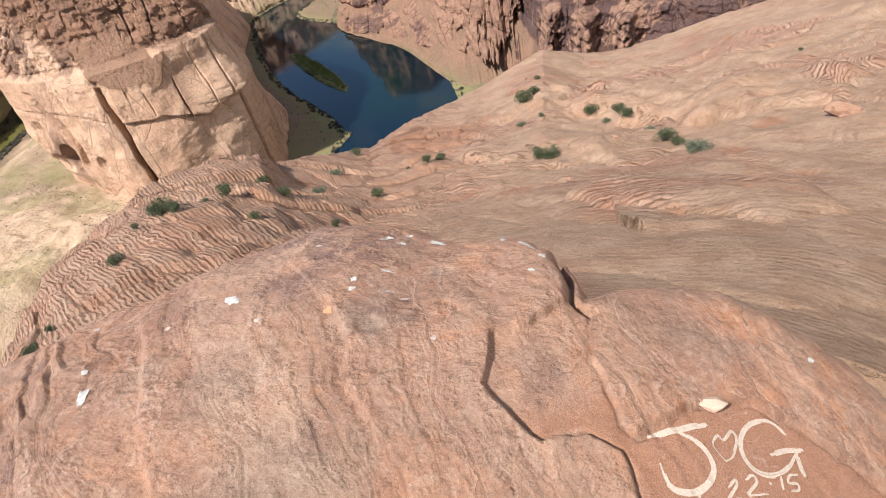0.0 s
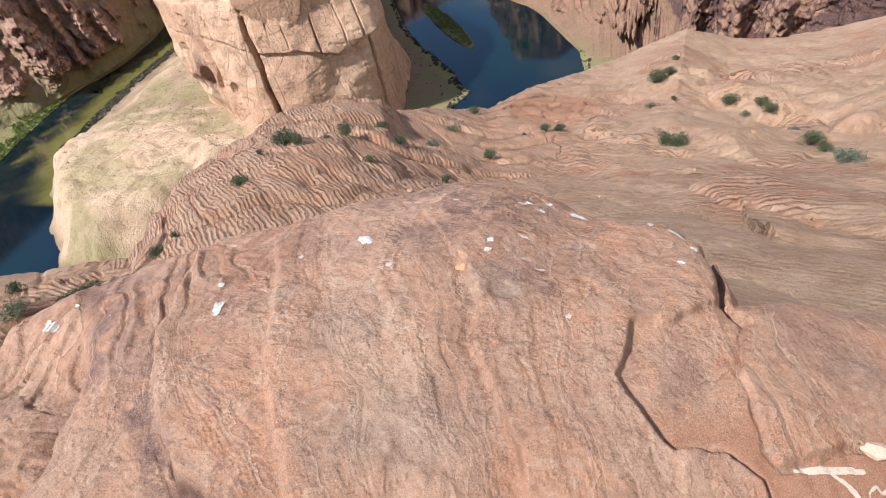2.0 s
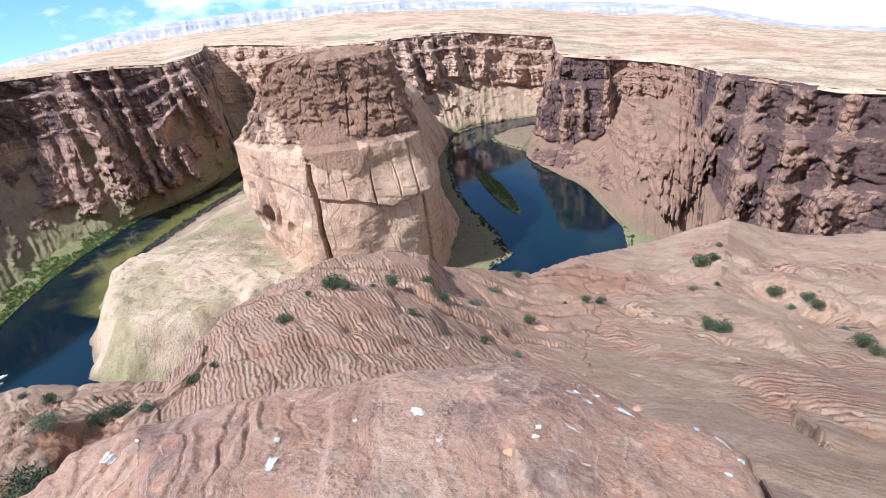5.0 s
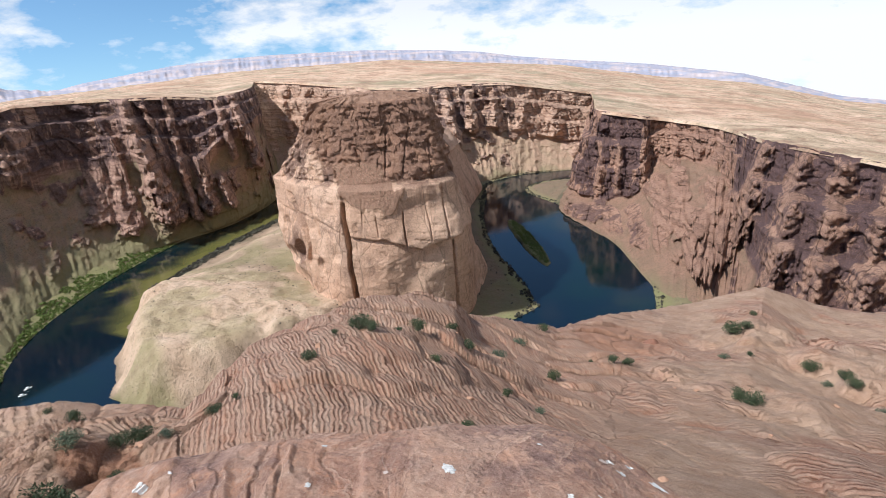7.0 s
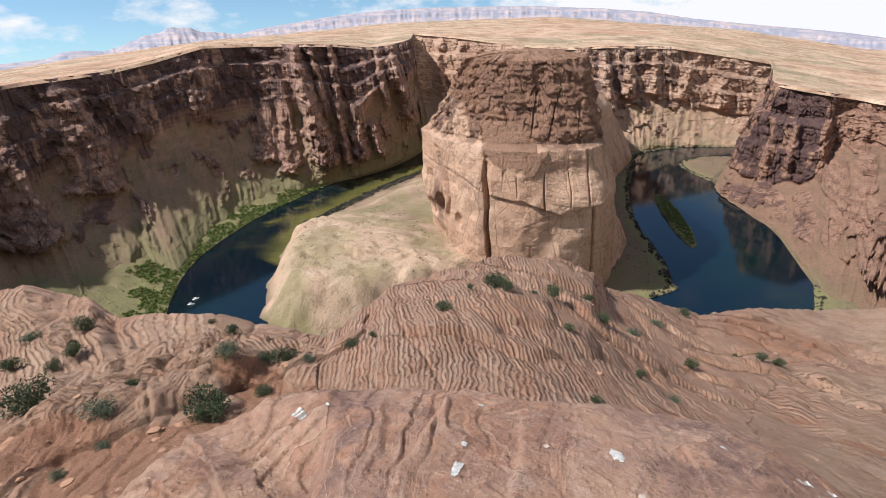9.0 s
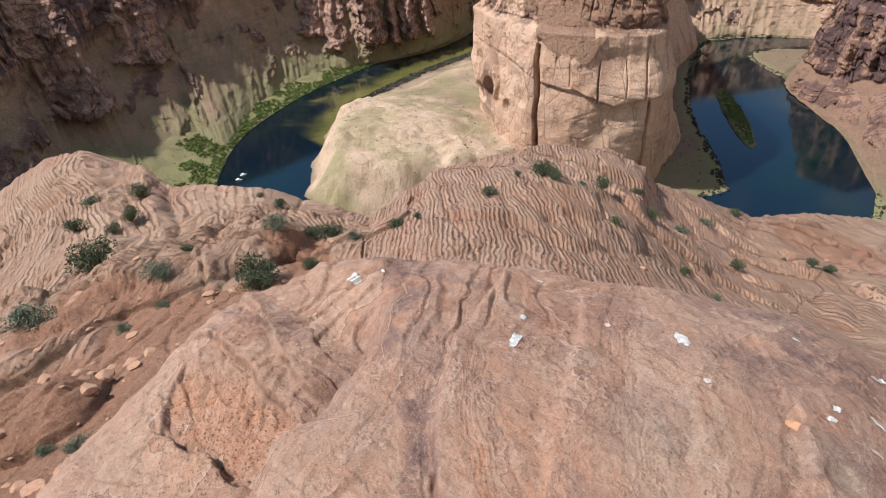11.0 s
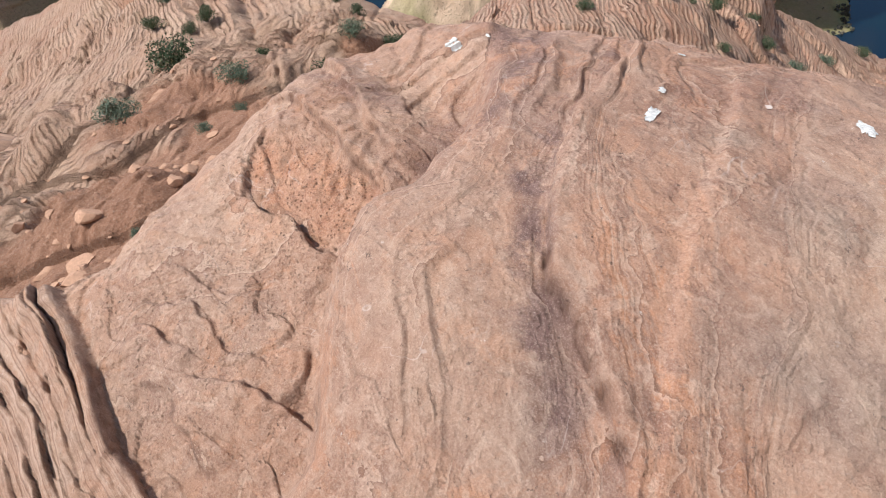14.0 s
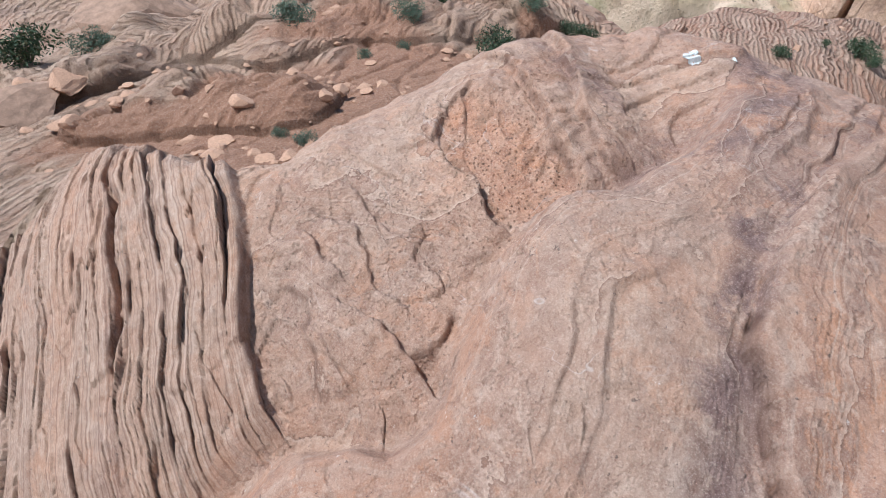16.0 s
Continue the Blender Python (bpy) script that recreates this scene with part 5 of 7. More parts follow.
    push = spur + rough * (np.maximum(cliff, 0.75 * bare) * rock + (1 - np.maximum(cliff, 0.75 * bare)) * rubble) * (0.25 + 0.75 * np.clip(v * 9, 0, 1)) * step01(1.0 - q, 0.0, 0.12)
    x, y = x + out[:, 0] * push, y + out[:, 1] * push
    z = z + (1.6 * fbm2(s / 12, v * 0, 3, seed + 17) - 1.8) * (1 - c)
    green = step01(q + 0.22 * fbm2(s / 50, z / 30, 4, seed + 18), lush, lush + 0.35) * (1 - bare) * 0.85
    ob = sheet(name, x, y, z, material, {"cliff": hard, "green": green, "varnish": np.clip(np.broadcast_to(t[:, 3], x.shape) * (1 - 0.55 * bare), 0, 1), "cap": x * 0})
    return tagged(ob, label, "canyon wall", kind="structure")


WEST_RIDGES = [(53.55, -3.6, 51.4, -13.6, 0.6, 1.5, 50, 68), (50.3, -3.6, 49.8, -10.5, 0.35, 0.6, 22, 36), (52.0, -4.2, 51.0, -9.5, 0.3, 0.5, 18, 26), (48.4, -8.7, 47.9, -13.4, 0.8, 1.0, 42, 62), (49.9, -9.6, 49.4, -13.8, 0.45, 0.6, 30, 44),
               (46.2, -4.3, 45.4, -9.0, 0.3, 0.5, 26, 44), (44.1, -6.7, 43.5, -9.8, 0.5, 0.75, 60, 75), (46.9, -10.4, 46.3, -13.0, 0.5, 0.6, 36, 46), (56.6, -8.4, 56.8, -13.0, 1.0, 1.6, 14, 26), (55.0, -8.4, 55.0, -14.2, 0.8, 1.4, 20, 32),
               (61.5, -4.4, 61.9, -9.0, 0.8, 1.2, 14, 26), (66.5, -5.4, 66.6, -10.0, 0.9, 1.1, 12, 20), (72, -6, 71, -14, 1.5, 2.5, 15, 40), (79, -8, 77, -17, 2, 3, 20, 60), (45.0, -3.6, 44.4, -7.0, 0.5, 0.6, 40, 40)]
# high varnish values here stand for desert stain and for the wall's shade
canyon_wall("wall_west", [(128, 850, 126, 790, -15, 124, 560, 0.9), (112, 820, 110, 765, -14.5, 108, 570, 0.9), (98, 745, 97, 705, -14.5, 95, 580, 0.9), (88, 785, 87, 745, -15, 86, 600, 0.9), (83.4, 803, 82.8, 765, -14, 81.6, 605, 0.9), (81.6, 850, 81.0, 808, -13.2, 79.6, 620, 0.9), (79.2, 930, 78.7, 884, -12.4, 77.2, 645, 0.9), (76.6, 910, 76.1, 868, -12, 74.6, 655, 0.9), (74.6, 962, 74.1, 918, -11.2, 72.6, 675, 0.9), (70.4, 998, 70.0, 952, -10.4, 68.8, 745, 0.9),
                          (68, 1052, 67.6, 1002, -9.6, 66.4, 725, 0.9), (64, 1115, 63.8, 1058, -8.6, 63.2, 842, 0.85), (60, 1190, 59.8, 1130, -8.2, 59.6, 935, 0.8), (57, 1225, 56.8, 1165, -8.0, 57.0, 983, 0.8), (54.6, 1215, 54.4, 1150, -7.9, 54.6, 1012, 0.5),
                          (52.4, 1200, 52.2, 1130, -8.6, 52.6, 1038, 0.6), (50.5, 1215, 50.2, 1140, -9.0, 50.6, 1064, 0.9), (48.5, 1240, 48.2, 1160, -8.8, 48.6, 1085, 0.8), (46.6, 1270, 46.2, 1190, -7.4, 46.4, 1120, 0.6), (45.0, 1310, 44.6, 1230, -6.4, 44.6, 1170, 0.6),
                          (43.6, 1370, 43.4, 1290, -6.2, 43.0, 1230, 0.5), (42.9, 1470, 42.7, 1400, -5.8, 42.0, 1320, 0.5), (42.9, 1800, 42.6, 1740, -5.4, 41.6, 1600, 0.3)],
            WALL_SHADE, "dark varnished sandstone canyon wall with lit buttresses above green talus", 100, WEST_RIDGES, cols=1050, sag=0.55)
NORTH_RIDGES = [(25.9, -4.6, 25.0, -9.5, 0.5, 0.9, 40, 70), (23.6, -4.7, 23.4, -8.0, 0.5, 0.7, 30, 45), (21.3, -4.8, 21.2, -7.6, 0.4, 0.6, 25, 35), (18.6, -5.4, 18.5, -8.0, 0.6, 0.9, 25, 40), (15.5, -6.2, 15.6, -8.6, 0.7, 0.9, 20, 40), (40.5, -3.6, 40.3, -8, 0.5, 0.6, 30, 40), (38.6, -3.8, 38.5, -8, 0.4, 0.5, 25, 35)]
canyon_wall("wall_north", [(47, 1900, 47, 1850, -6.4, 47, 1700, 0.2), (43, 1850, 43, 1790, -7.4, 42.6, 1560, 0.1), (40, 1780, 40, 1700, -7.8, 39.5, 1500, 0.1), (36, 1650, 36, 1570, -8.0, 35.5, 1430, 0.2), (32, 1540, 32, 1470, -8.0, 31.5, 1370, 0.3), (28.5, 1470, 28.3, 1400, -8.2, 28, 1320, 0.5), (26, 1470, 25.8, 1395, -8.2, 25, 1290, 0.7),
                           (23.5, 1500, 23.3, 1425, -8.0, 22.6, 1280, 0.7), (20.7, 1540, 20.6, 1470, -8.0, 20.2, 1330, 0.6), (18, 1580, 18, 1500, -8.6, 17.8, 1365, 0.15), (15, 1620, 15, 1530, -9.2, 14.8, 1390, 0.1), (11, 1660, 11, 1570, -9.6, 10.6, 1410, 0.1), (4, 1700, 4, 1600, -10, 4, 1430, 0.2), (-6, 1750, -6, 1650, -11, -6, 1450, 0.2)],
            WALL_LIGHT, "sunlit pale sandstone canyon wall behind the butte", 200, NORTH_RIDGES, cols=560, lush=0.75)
EAST_RIDGES = [(6.2, -12.5, 5.0, -17, 0.8, 1.4, 16, 34), (4.4, -11.8, 3.9, -15.5, 0.7, 1.0, 14, 26), (8.2, -15.2, 7.2, -18.6, 0.7, 1.2, 14, 30), (1.2, -12.5, 0.8, -16, 0.8, 1.1, 24, 40), (10.4, -15.4, 9.6, -17.4, 0.8, 1.0, 8, 16), (2.9, -15.0, 1.6, -19.5, 1.6, 2.6, 70, 110), (-0.6, -13.6, 0.6, -19.0, 0.9, 1.5, 40, 80), (5.0, -8.6, 4.7, -10.4, 0.4, 0.6, 14, 22), (3.2, -8.9, 2.8, -10.8, 0.5, 0.6, 16, 26), (7.6, -8.4, 7.3, -13.5, 0.3, 0.6, 14, 26), (-2.4, -9.6, -0.6, -17.5, 0.7, 1.3, 30, 60), (-5.2, -10.2, -4.0, -21, 0.8, 1.4, 24, 46), (-8.2, -10.6, -7.4, -22, 1.0, 1.5, 24, 40), (-11.6, -11, -11, -22, 0.9, 1.4, 22, 36), (11.2, -11, 11.4, -13.9, 0.4, 0.6, 12, 20), (9.6, -10, 9.7, -14.0, 0.3, 0.5, 10, 18)]
canyon_wall("wall_east", [(12.2, 1560, 13.0, 1530, -11.0, 13.6, 1480, 0.3), (12.2, 1330, 13.4, 1290, -12.4, 14.2, 1240, 0.4), (12.15, 1190, 14.1, 1130, -13.7, 14.9, 1090, 0.5), (11.9, 1135, 13.2, 1070, -14.4, 13.8, 1010, 0.7), (11.0, 1115, 11.6, 1055, -14.6, 11.9, 945, 0.85), (9.4, 1100, 9.6, 1040, -14.5, 9.7, 880, 0.95),
                          (7.9, 1090, 8.0, 1030, -14.2, 8.0, 800, 0.95), (6.9, 1110, 6.9, 1060, -12.0, 6.6, 745, 0.35), (5.6, 1120, 5.6, 1075, -10.9, 5.2, 700, 0.1), (3.5, 1100, 3.4, 1055, -10.9, 3.2, 665, 0.1), (1.5, 1050, 1.2, 990, -11.6, 1.4, 640, 0.2), (0.2, 990, -0.2, 910, -14.0, 0.2, 620, 0.5),
                          (-1.6, 890, -1.8, 770, -18.6, -1.4, 600, 0.85), (-4.9, 790, -4.9, 655, -21.8, -4.5, 560, 0.95), (-10.6, 740, -10.6, 625, -22.6, -10, 540, 0.95), (-18, 720, -18, 610, -22.8, -18, 510, 0.8), (-30, 700, -30, 640, -20, -30, 430, 0.6), (-48, 680, -48, 620, -20, -48, 420, 0.6)],
            WALL_DARK, "brown and purple stained sandstone wall with a pale alcove", 300, EAST_RIDGES, cols=850, rough=1.0, ribs=0.45, lean=0.2, lush=0.78)

# the near cliff below the rim, out of sight from the knoll
near_az = np.radians(np.arange(-75, 150.1, 0.75))
v = np.linspace(0, 1, 40)[:, None]
nr = table(np.degrees(near_az), RIM_R)[None, :] + 8
nr = nr + v ** 2 * (150 + 0 * nr) + 5 * fbm2(np.broadcast_to(near_az * 9, (40, len(near_az))), v * 6 + near_az * 0, 3, 97) * v
nz0 = ground(HUB[0] - nr[:1] * np.sin(near_az), HUB[1] + nr[:1] * np.cos(near_az))
tagged(sheet("wall_south", HUB[0] - nr * np.sin(near_az), HUB[1] + nr * np.cos(near_az), nz0 * (1 - v) + v * (RIVER_Z - 4), WALL_LIGHT, {"cliff": np.ones_like(nr), "green": nr * 0, "varnish": nr * 0 + 0.4, "cap": nr * 0}),
       "sandstone cliff falling from the near rim to the river", "canyon wall", kind="structure")

# plateau out to the horizon
RIMS = [(-60, 690), (-48, 680), (-30, 700), (-18, 720), (-10.6, 740), (-4.9, 790), (-1.6, 890), (0.2, 990), (1.5, 1050), (3.5, 1100), (5.6, 1120), (6.9, 1110), (7.9, 1090), (9.4, 1100), (11.0, 1115), (11.9, 1135), (12.15, 1190), (12.25, 1645), (15, 1620), (18, 1580), (20.7, 1540), (23.5, 1500),
        (26, 1470), (28.5, 1470), (32, 1540), (36, 1650), (40, 1780), (42.8, 1850), (42.95, 1470), (43.6, 1370), (45, 1310), (46.6, 1270), (48.5, 1240), (50.5, 1215), (52.4, 1200), (54.6, 1215), (57, 1225), (60, 1190), (64, 1115), (68, 1052), (70.4, 998), (74.6, 962), (76.6, 910), (79.2, 930), (81.6, 850), (83.4, 803), (88, 785), (98, 745), (112, 820), (128, 850)]
p_az = np.arange(-30, 100.1, 0.2)
q_az, q = np.meshgrid(p_az, np.linspace(0, 1, 150) ** 2.2)
r0 = table(q_az, RIMS) - 9
pr = r0 + (4620 - r0) * q
pxx, pyy = HUB[0] - pr * np.sin(np.radians(q_az)), HUB[1] + pr * np.cos(np.radians(q_az))
gap_r = np.clip(pr - r0 - 9, 0, None)
quiet = np.clip(np.minimum(np.abs(q_az - 12.2), np.abs(q_az - 42.9)) / 1.2, 0, 1)
level = fbm2(pxx / 210, pyy / 210, 4, 401) * 2.2
steps = (np.floor(level * 3) + step01(level * 3 - np.floor(level * 3), 0.0, 0.22)) / 3
pz = plateau_z(q_az, pr) - 5.0 * np.clip(1 - (pr - r0) / 9, 0, 1) + quiet * np.clip(gap_r / 60, 0, 1) * (np.clip(gap_r / 260, 0.3, 0.8) * (4.0 * steps - 0.4) + 2.2 * cells2(pxx / 26, pyy / 26, 403)[0] * step01(fbm2(pxx / 160, pyy / 160, 3, 404), 0.0, 0.25) + 1.2 * np.abs(fbm2(pxx / 40, pyy / 40, 3, 402))) - 1.0
tagged(sheet("plateau", pxx, pyy, pz, PLATEAU), "tan and green desert plateau out to the horizon", "plateau", kind="structure")

# escarpment on the skyline, its haze painted in with the FAR colours
M_EL = [(-40, -7.6), (-20, -7.0), (-7, -5.8), (0, -4.0), (7.5, -3.0), (14.8, -2.35), (19, -1.9), (22.4, -1.35), (26, -1.05), (30, -0.85), (33, -0.72), (37, -0.72), (41, -0.72), (45, -0.85), (49.4, -1.2), (53, -1.7), (56, -2.1),
        (57.6, -2.45), (58.6, -2.5), (59.2, -2.35), (61, -2.2), (62.2, -1.85), (63.6, -1.85), (64.8, -2.3), (66.2, -2.75), (67.4, -3.2), (68.4, -3.45), (70.1, -3.3), (71.3, -3.35), (72.5, -3.8), (75, -3.95), (85, -4.6), (110, -5)]
m_az = np.arange(-40, 110, 0.1)
v = np.linspace(0, 1, 30)[:, None]
wide_az = np.broadcast_to(m_az, (30, len(m_az)))
hill = step01(m_az, 57.5, 59.5) * (1 - step01(m_az, 67.5, 69))
mr = 4640 + 330 * v ** 1.2 - (70 * np.abs(fbm2(wide_az / 0.8, v * 0.7, 4, 411)) + 14 * (1 - 2.4 * np.abs(noise2(wide_az / 0.35, v * 1.2, 413)))) * (1 - v) * (1 + hill)
top = HUB_Z + 4900 * np.tan(np.radians(table(m_az, M_EL) + (0.03 + 0.26 * hill) * fbm2(m_az / (0.5 + 0.7 * hill), m_az * 0, 5, 412)))
bottom = HUB_Z + 4640 * np.tan(np.radians(table(m_az, H_EL))) - 12
prof = np.where(v < 0.40, v / 0.40 * 0.36, np.where(v < 0.52, 0.36 + (v - 0.40) / 0.12 * 0.34, np.where(v < 0.66, 0.70 + (v - 0.52) / 0.14 * 0.08, np.where(v < 0.76, 0.78 + (v - 0.66) / 0.10 * 0.20, 0.98 + (v - 0.76) / 0.24 * 0.02))))
prof = prof * (1 - hill) + v * hill
mz = bottom + (np.maximum(top, bottom + 4) - bottom) * prof
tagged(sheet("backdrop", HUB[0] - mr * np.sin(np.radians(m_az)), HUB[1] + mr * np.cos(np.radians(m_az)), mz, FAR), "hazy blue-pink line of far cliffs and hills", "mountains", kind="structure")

# ---- the butte inside the bend ----
# outlines from foot to crown, as metres to the right of and along a line of sight 33 degrees left of +y
BUTTE_AXIS = radians(33.0)
B_RINGS = [
    (-294, [(-106, 752), (-90, 690), (-66, 628), (-34, 586), (5, 574), (45, 577), (80, 592), (104, 624), (132, 700), (142, 850), (172, 1050), (225, 1220), (106, 1339), (-55, 1181), (-92, 930)]),
    (-250, [(-110, 740), (-97, 684), (-71, 628), (-37, 590), (4, 580), (44, 583), (82, 599), (106, 630), (120, 700), (126, 850), (152, 1050), (205, 1220), (100, 1330), (-50, 1181), (-95, 920)]),
    (-196, [(-121, 725), (-106, 676), (-75, 629), (-39, 595), (3, 587), (44, 590), (81, 605), (99, 633), (106, 700), (108, 850), (130, 1050), (175, 1220), (95, 1320), (-45, 1181), (-100, 900)]),
    (-142, [(-112, 718), (-95, 682), (-68, 641), (-36, 612), (2, 604), (42, 607), (74, 622), (89, 648), (92, 700), (90, 850), (108, 1050), (140, 1220), (90, 1310), (-40, 1181), (-92, 880)]),
    (-137, [(-106, 718), (-88, 686), (-63, 650), (-35, 624), (1, 616), (40, 619), (71, 632), (86, 655), (88, 703), (86, 850), (103, 1050), (135, 1220), (88, 1310), (-38, 1181), (-88, 876)]),
    (-100, [(-84, 710), (-76, 688), (-59, 662), (-35, 645), (0, 640), (37, 643), (64, 655), (77, 676), (79, 720), (76, 850), (88, 1050), (110, 1220), (80, 1300), (-20, 1181), (-70, 860)]),
    (-74, [(-70, 706), (-64, 690), (-51, 672), (-32, 660), (0, 655), (35, 658), (60, 669), (72, 690), (74, 730), (68, 850), (76, 1050), (92, 1210), (74, 1290), (0, 1181), (-58, 850)]),
    (-60, [(-58, 702), (-54, 692), (-44, 680), (-29, 671), (0, 668), (32, 671), (55, 683), (67, 706), (70, 740), (62, 850), (68, 1050), (80, 1200), (70, 1280), (10, 1181), (-48, 840)]),
]
cols, levels = 900, 200


def butte_ring(pts):
    smooth = spline(pts, cols, True)
    p = np.array(pts + pts[:1], float)
    q = np.linspace(0, len(pts), cols, endpoint=False)
    i = q.astype(int)
    straight = p[i] + (p[i + 1] - p[i]) * (q - i)[:, None]
    return 0.55 * smooth + 0.45 * straight


rings = np.stack([butte_ring(p) for _, p in B_RINGS])
heights = np.array([h for h, _ in B_RINGS], float)
# most columns on the side that faces the knoll
turn = np.cumsum(np.interp(np.arange(cols) / cols, [0, 0.52, 0.58, 0.92, 1.0], [1.7, 1.7, 0.22, 0.22, 1.2]))
pick_col = np.interp(np.linspace(0, turn[-1], cols, endpoint=False), np.concatenate([[0], turn]), np.arange(cols + 1)) % cols
lo, part_way = np.floor(pick_col).astype(int), (pick_col % 1)[:, None]
rings = rings[:, lo % cols] * (1 - part_way) + rings[:, (lo + 1) % cols] * part_way
zs = np.interp(np.linspace(0, 1, levels), [0, 0.62, 0.66, 1], [-294, -142, -137, -60])
bu = np.stack([np.interp(zs, heights, rings[:, j, 0]) for j in range(cols)], 1)
bd = np.stack([np.interp(zs, heights, rings[:, j, 1]) for j in range(cols)], 1)
bz = np.broadcast_to(zs[:, None], bu.shape)
mid_ring = rings[3]
s = np.concatenate([[0], np.cumsum(np.hypot(*np.diff(mid_ring, axis=0).T))])
s = np.broadcast_to(s, bu.shape)
tan_ = np.roll(mid_ring, -6, 0) - np.roll(mid_ring, 6, 0)
nrm = np.stack([tan_[:, 1], -tan_[:, 0]], -1)
nrm /= np.linalg.norm(nrm, axis=1, keepdims=True)
upper = step01(bz, -143, -136)
front = (bd < 800) * 1.0
b_az = 33.0 - np.degrees(np.arctan2(bu, bd))
# rounded swells, fine roughness
push = 5.0 * fbm3(bu / 42, bd / 42, bz / 46, 3, 501) + 1.1 * fbm3(bu / 10, bd / 10, bz / 8, 4, 502) * (0.45 + 0.8 * upper)
# smooth lower cliff: the block right of the great crack hangs over a long lip
lip_z = np.interp(-b_az, [-42, -38.8, -36, -32.1, -28.7, -26.5, -24], [-168, -174, -186, -192, -205, -198, -196]) + 1.6 * fbm2(s / 14, s * 0, 3, 504)
over = step01(bz - lip_z, -1.2, 0.8) * (1 - upper)
push = push + over * (3.6 * step01(-b_az, -36.0, -35.4) + 0.8) * step01(lip_z + 46 - bz, 0, 30)
push = push - 1.6 * np.exp(-((bz - lip_z + 0.8) / 1.1) ** 2) * front
# left of the crack the pillar swells low down
push = push + 7.0 * np.exp(-((b_az - 37.6) / 1.3) ** 2) * step01(-bz, 190, 285)
# upright cracks: azimuth and height of both ends, half width, depth
for a0, z0, a1, z1, w, dpt in ((36.28, -154, 35.45, -292, 2.3, 40), (25.75, -200, 24.75, -292, 1.5, 12), (33.15, -166, 32.9, -184, 0.5, 2), (30.45, -164, 30.2, -200, 0.7, 4.5), (28.05, -162, 27.8, -194, 0.55, 2.5),
                               (36.8, -118, 36.2, -150, 0.8, 4), (38.2, -84, 37.9, -116, 0.8, 7), (37.2, -82, 37.3, -112, 0.7, 5), (40.7, -150, 39.9, -206, 1.4, 7), (39.4, -152, 38.9, -190, 1.0, 4), (34.6, -100, 34.0, -124, 0.8, 4), (31.4, -86, 31.9, -130, 0.9, 5),
                               (29.2, -80, 30.2, -128, 0.8, 5), (27.4, -96, 27.9, -132, 0.8, 4), (26.6, -142, 26.3, -196, 0.8, 3), (32.2, -142, 32.0, -158, 0.6, 2.5), (34.2, -146, 34.4, -166, 0.6, 2)):
    mid_az = np.interp(bz, [z1, z0], [a1, a0]) + 0.10 * fbm2(bz / 22, bz * 0 + a0, 3, 518)
    d = np.radians(np.abs(b_az - mid_az)) * bd + 0.9 * fbm2(bz / 9, bz * 0, 3, 503)
    push = push - dpt * np.exp(-(d / w) ** (6 if dpt > 10 else 2)) * step01(bz, z1 - 6, z1 + 3) * (1 - step01(bz, z0 - 5, z0 + 1)) * front
# hollows eaten into the left pillar
for ha, hz, wa, wz, dpt in ((40.6, -214, 0.45, 14, 11), (39.85, -216, 0.22, 12, 8), (41.5, -196, 0.5, 16, 5), (41.2, -226, 0.6, 12, 6), (38.9, -222, 0.35, 8, 4)):
    push = push - dpt * np.clip(1 - ((b_az - ha) / wa) ** 2 - ((bz - hz) / wz) ** 2, 0, 1) ** 0.6 * front
# faint sloping bedding on the lower wall
f = (bz + 0.16 * s) / 9.0 + 0.5 * fbm2(s / 70, bz / 40, 3, 505)
push = push + (1 - upper) * 0.9 * np.clip(0.2 + 1.8 * fbm2(s / 60, bz / 30, 2, 509), 0, 1) * step01(f - np.floor(f), 0.0, 0.25)
own, rift = cells2(s / 30, bz / 26, 510)
push = push + (1 - upper) * 0.8 * own * step01(rift, 0.0, 0.12)
# upper part: thin broken ledges, blocks and oblique joints
f = bz / 5.2 + 0.7 * fbm2(s / 80, bz / 40, 3, 506)
push = push + upper * 1.7 * np.clip(0.4 + 1.6 * fbm2(s / 36, bz / 18, 3, 507), 0, 1.2) * (1 - step01(f - np.floor(f), 0.0, 0.35))
f = bz / 14 + 0.6 * fbm2(s / 110, bz / 60, 2, 508)
push = push + upper * 2.2 * (1 - step01(f - np.floor(f), 0.0, 0.2) * (1 - (f - np.floor(f))))
own, rift = cells2((s + 0.6 * bz) / 15, (bz - 0.25 * s) / 10, 511)
push = push + upper * (3.4 * own - 1.6 * (1 - step01(rift, 0.0, 0.10)))
own, rift = cells2((s + 0.5 * bz) / 6, bz / 3.2, 513)
push = push + upper * (1.3 * own - 0.4 * (1 - step01(rift, 0.0, 0.1)))
# fan of rubble on the shelf
fan = np.clip(1.3 - np.hypot((b_az - 33.6) / 3.0, (bz + 140 - 3.0 * (b_az - 33.6)) / 22), 0, 1) * front
fan = step01(fan + 0.35 * fbm2(s / 16, bz / 16, 4, 514), 0.15, 0.4)
push = push * (1 - 0.75 * fan) + fan * (3.5 + 0.8 * fbm2(s / 4, bz / 4, 3, 515))
push = push * np.clip((bz + 296) / 10, 0.2, 1)
bu, bd = bu + nrm[:, 0] * push, bd + nrm[:, 1] * push
bz = bz - np.clip((bd - 720) * 0.085, 0, 60) * step01(bz, -200, -60)
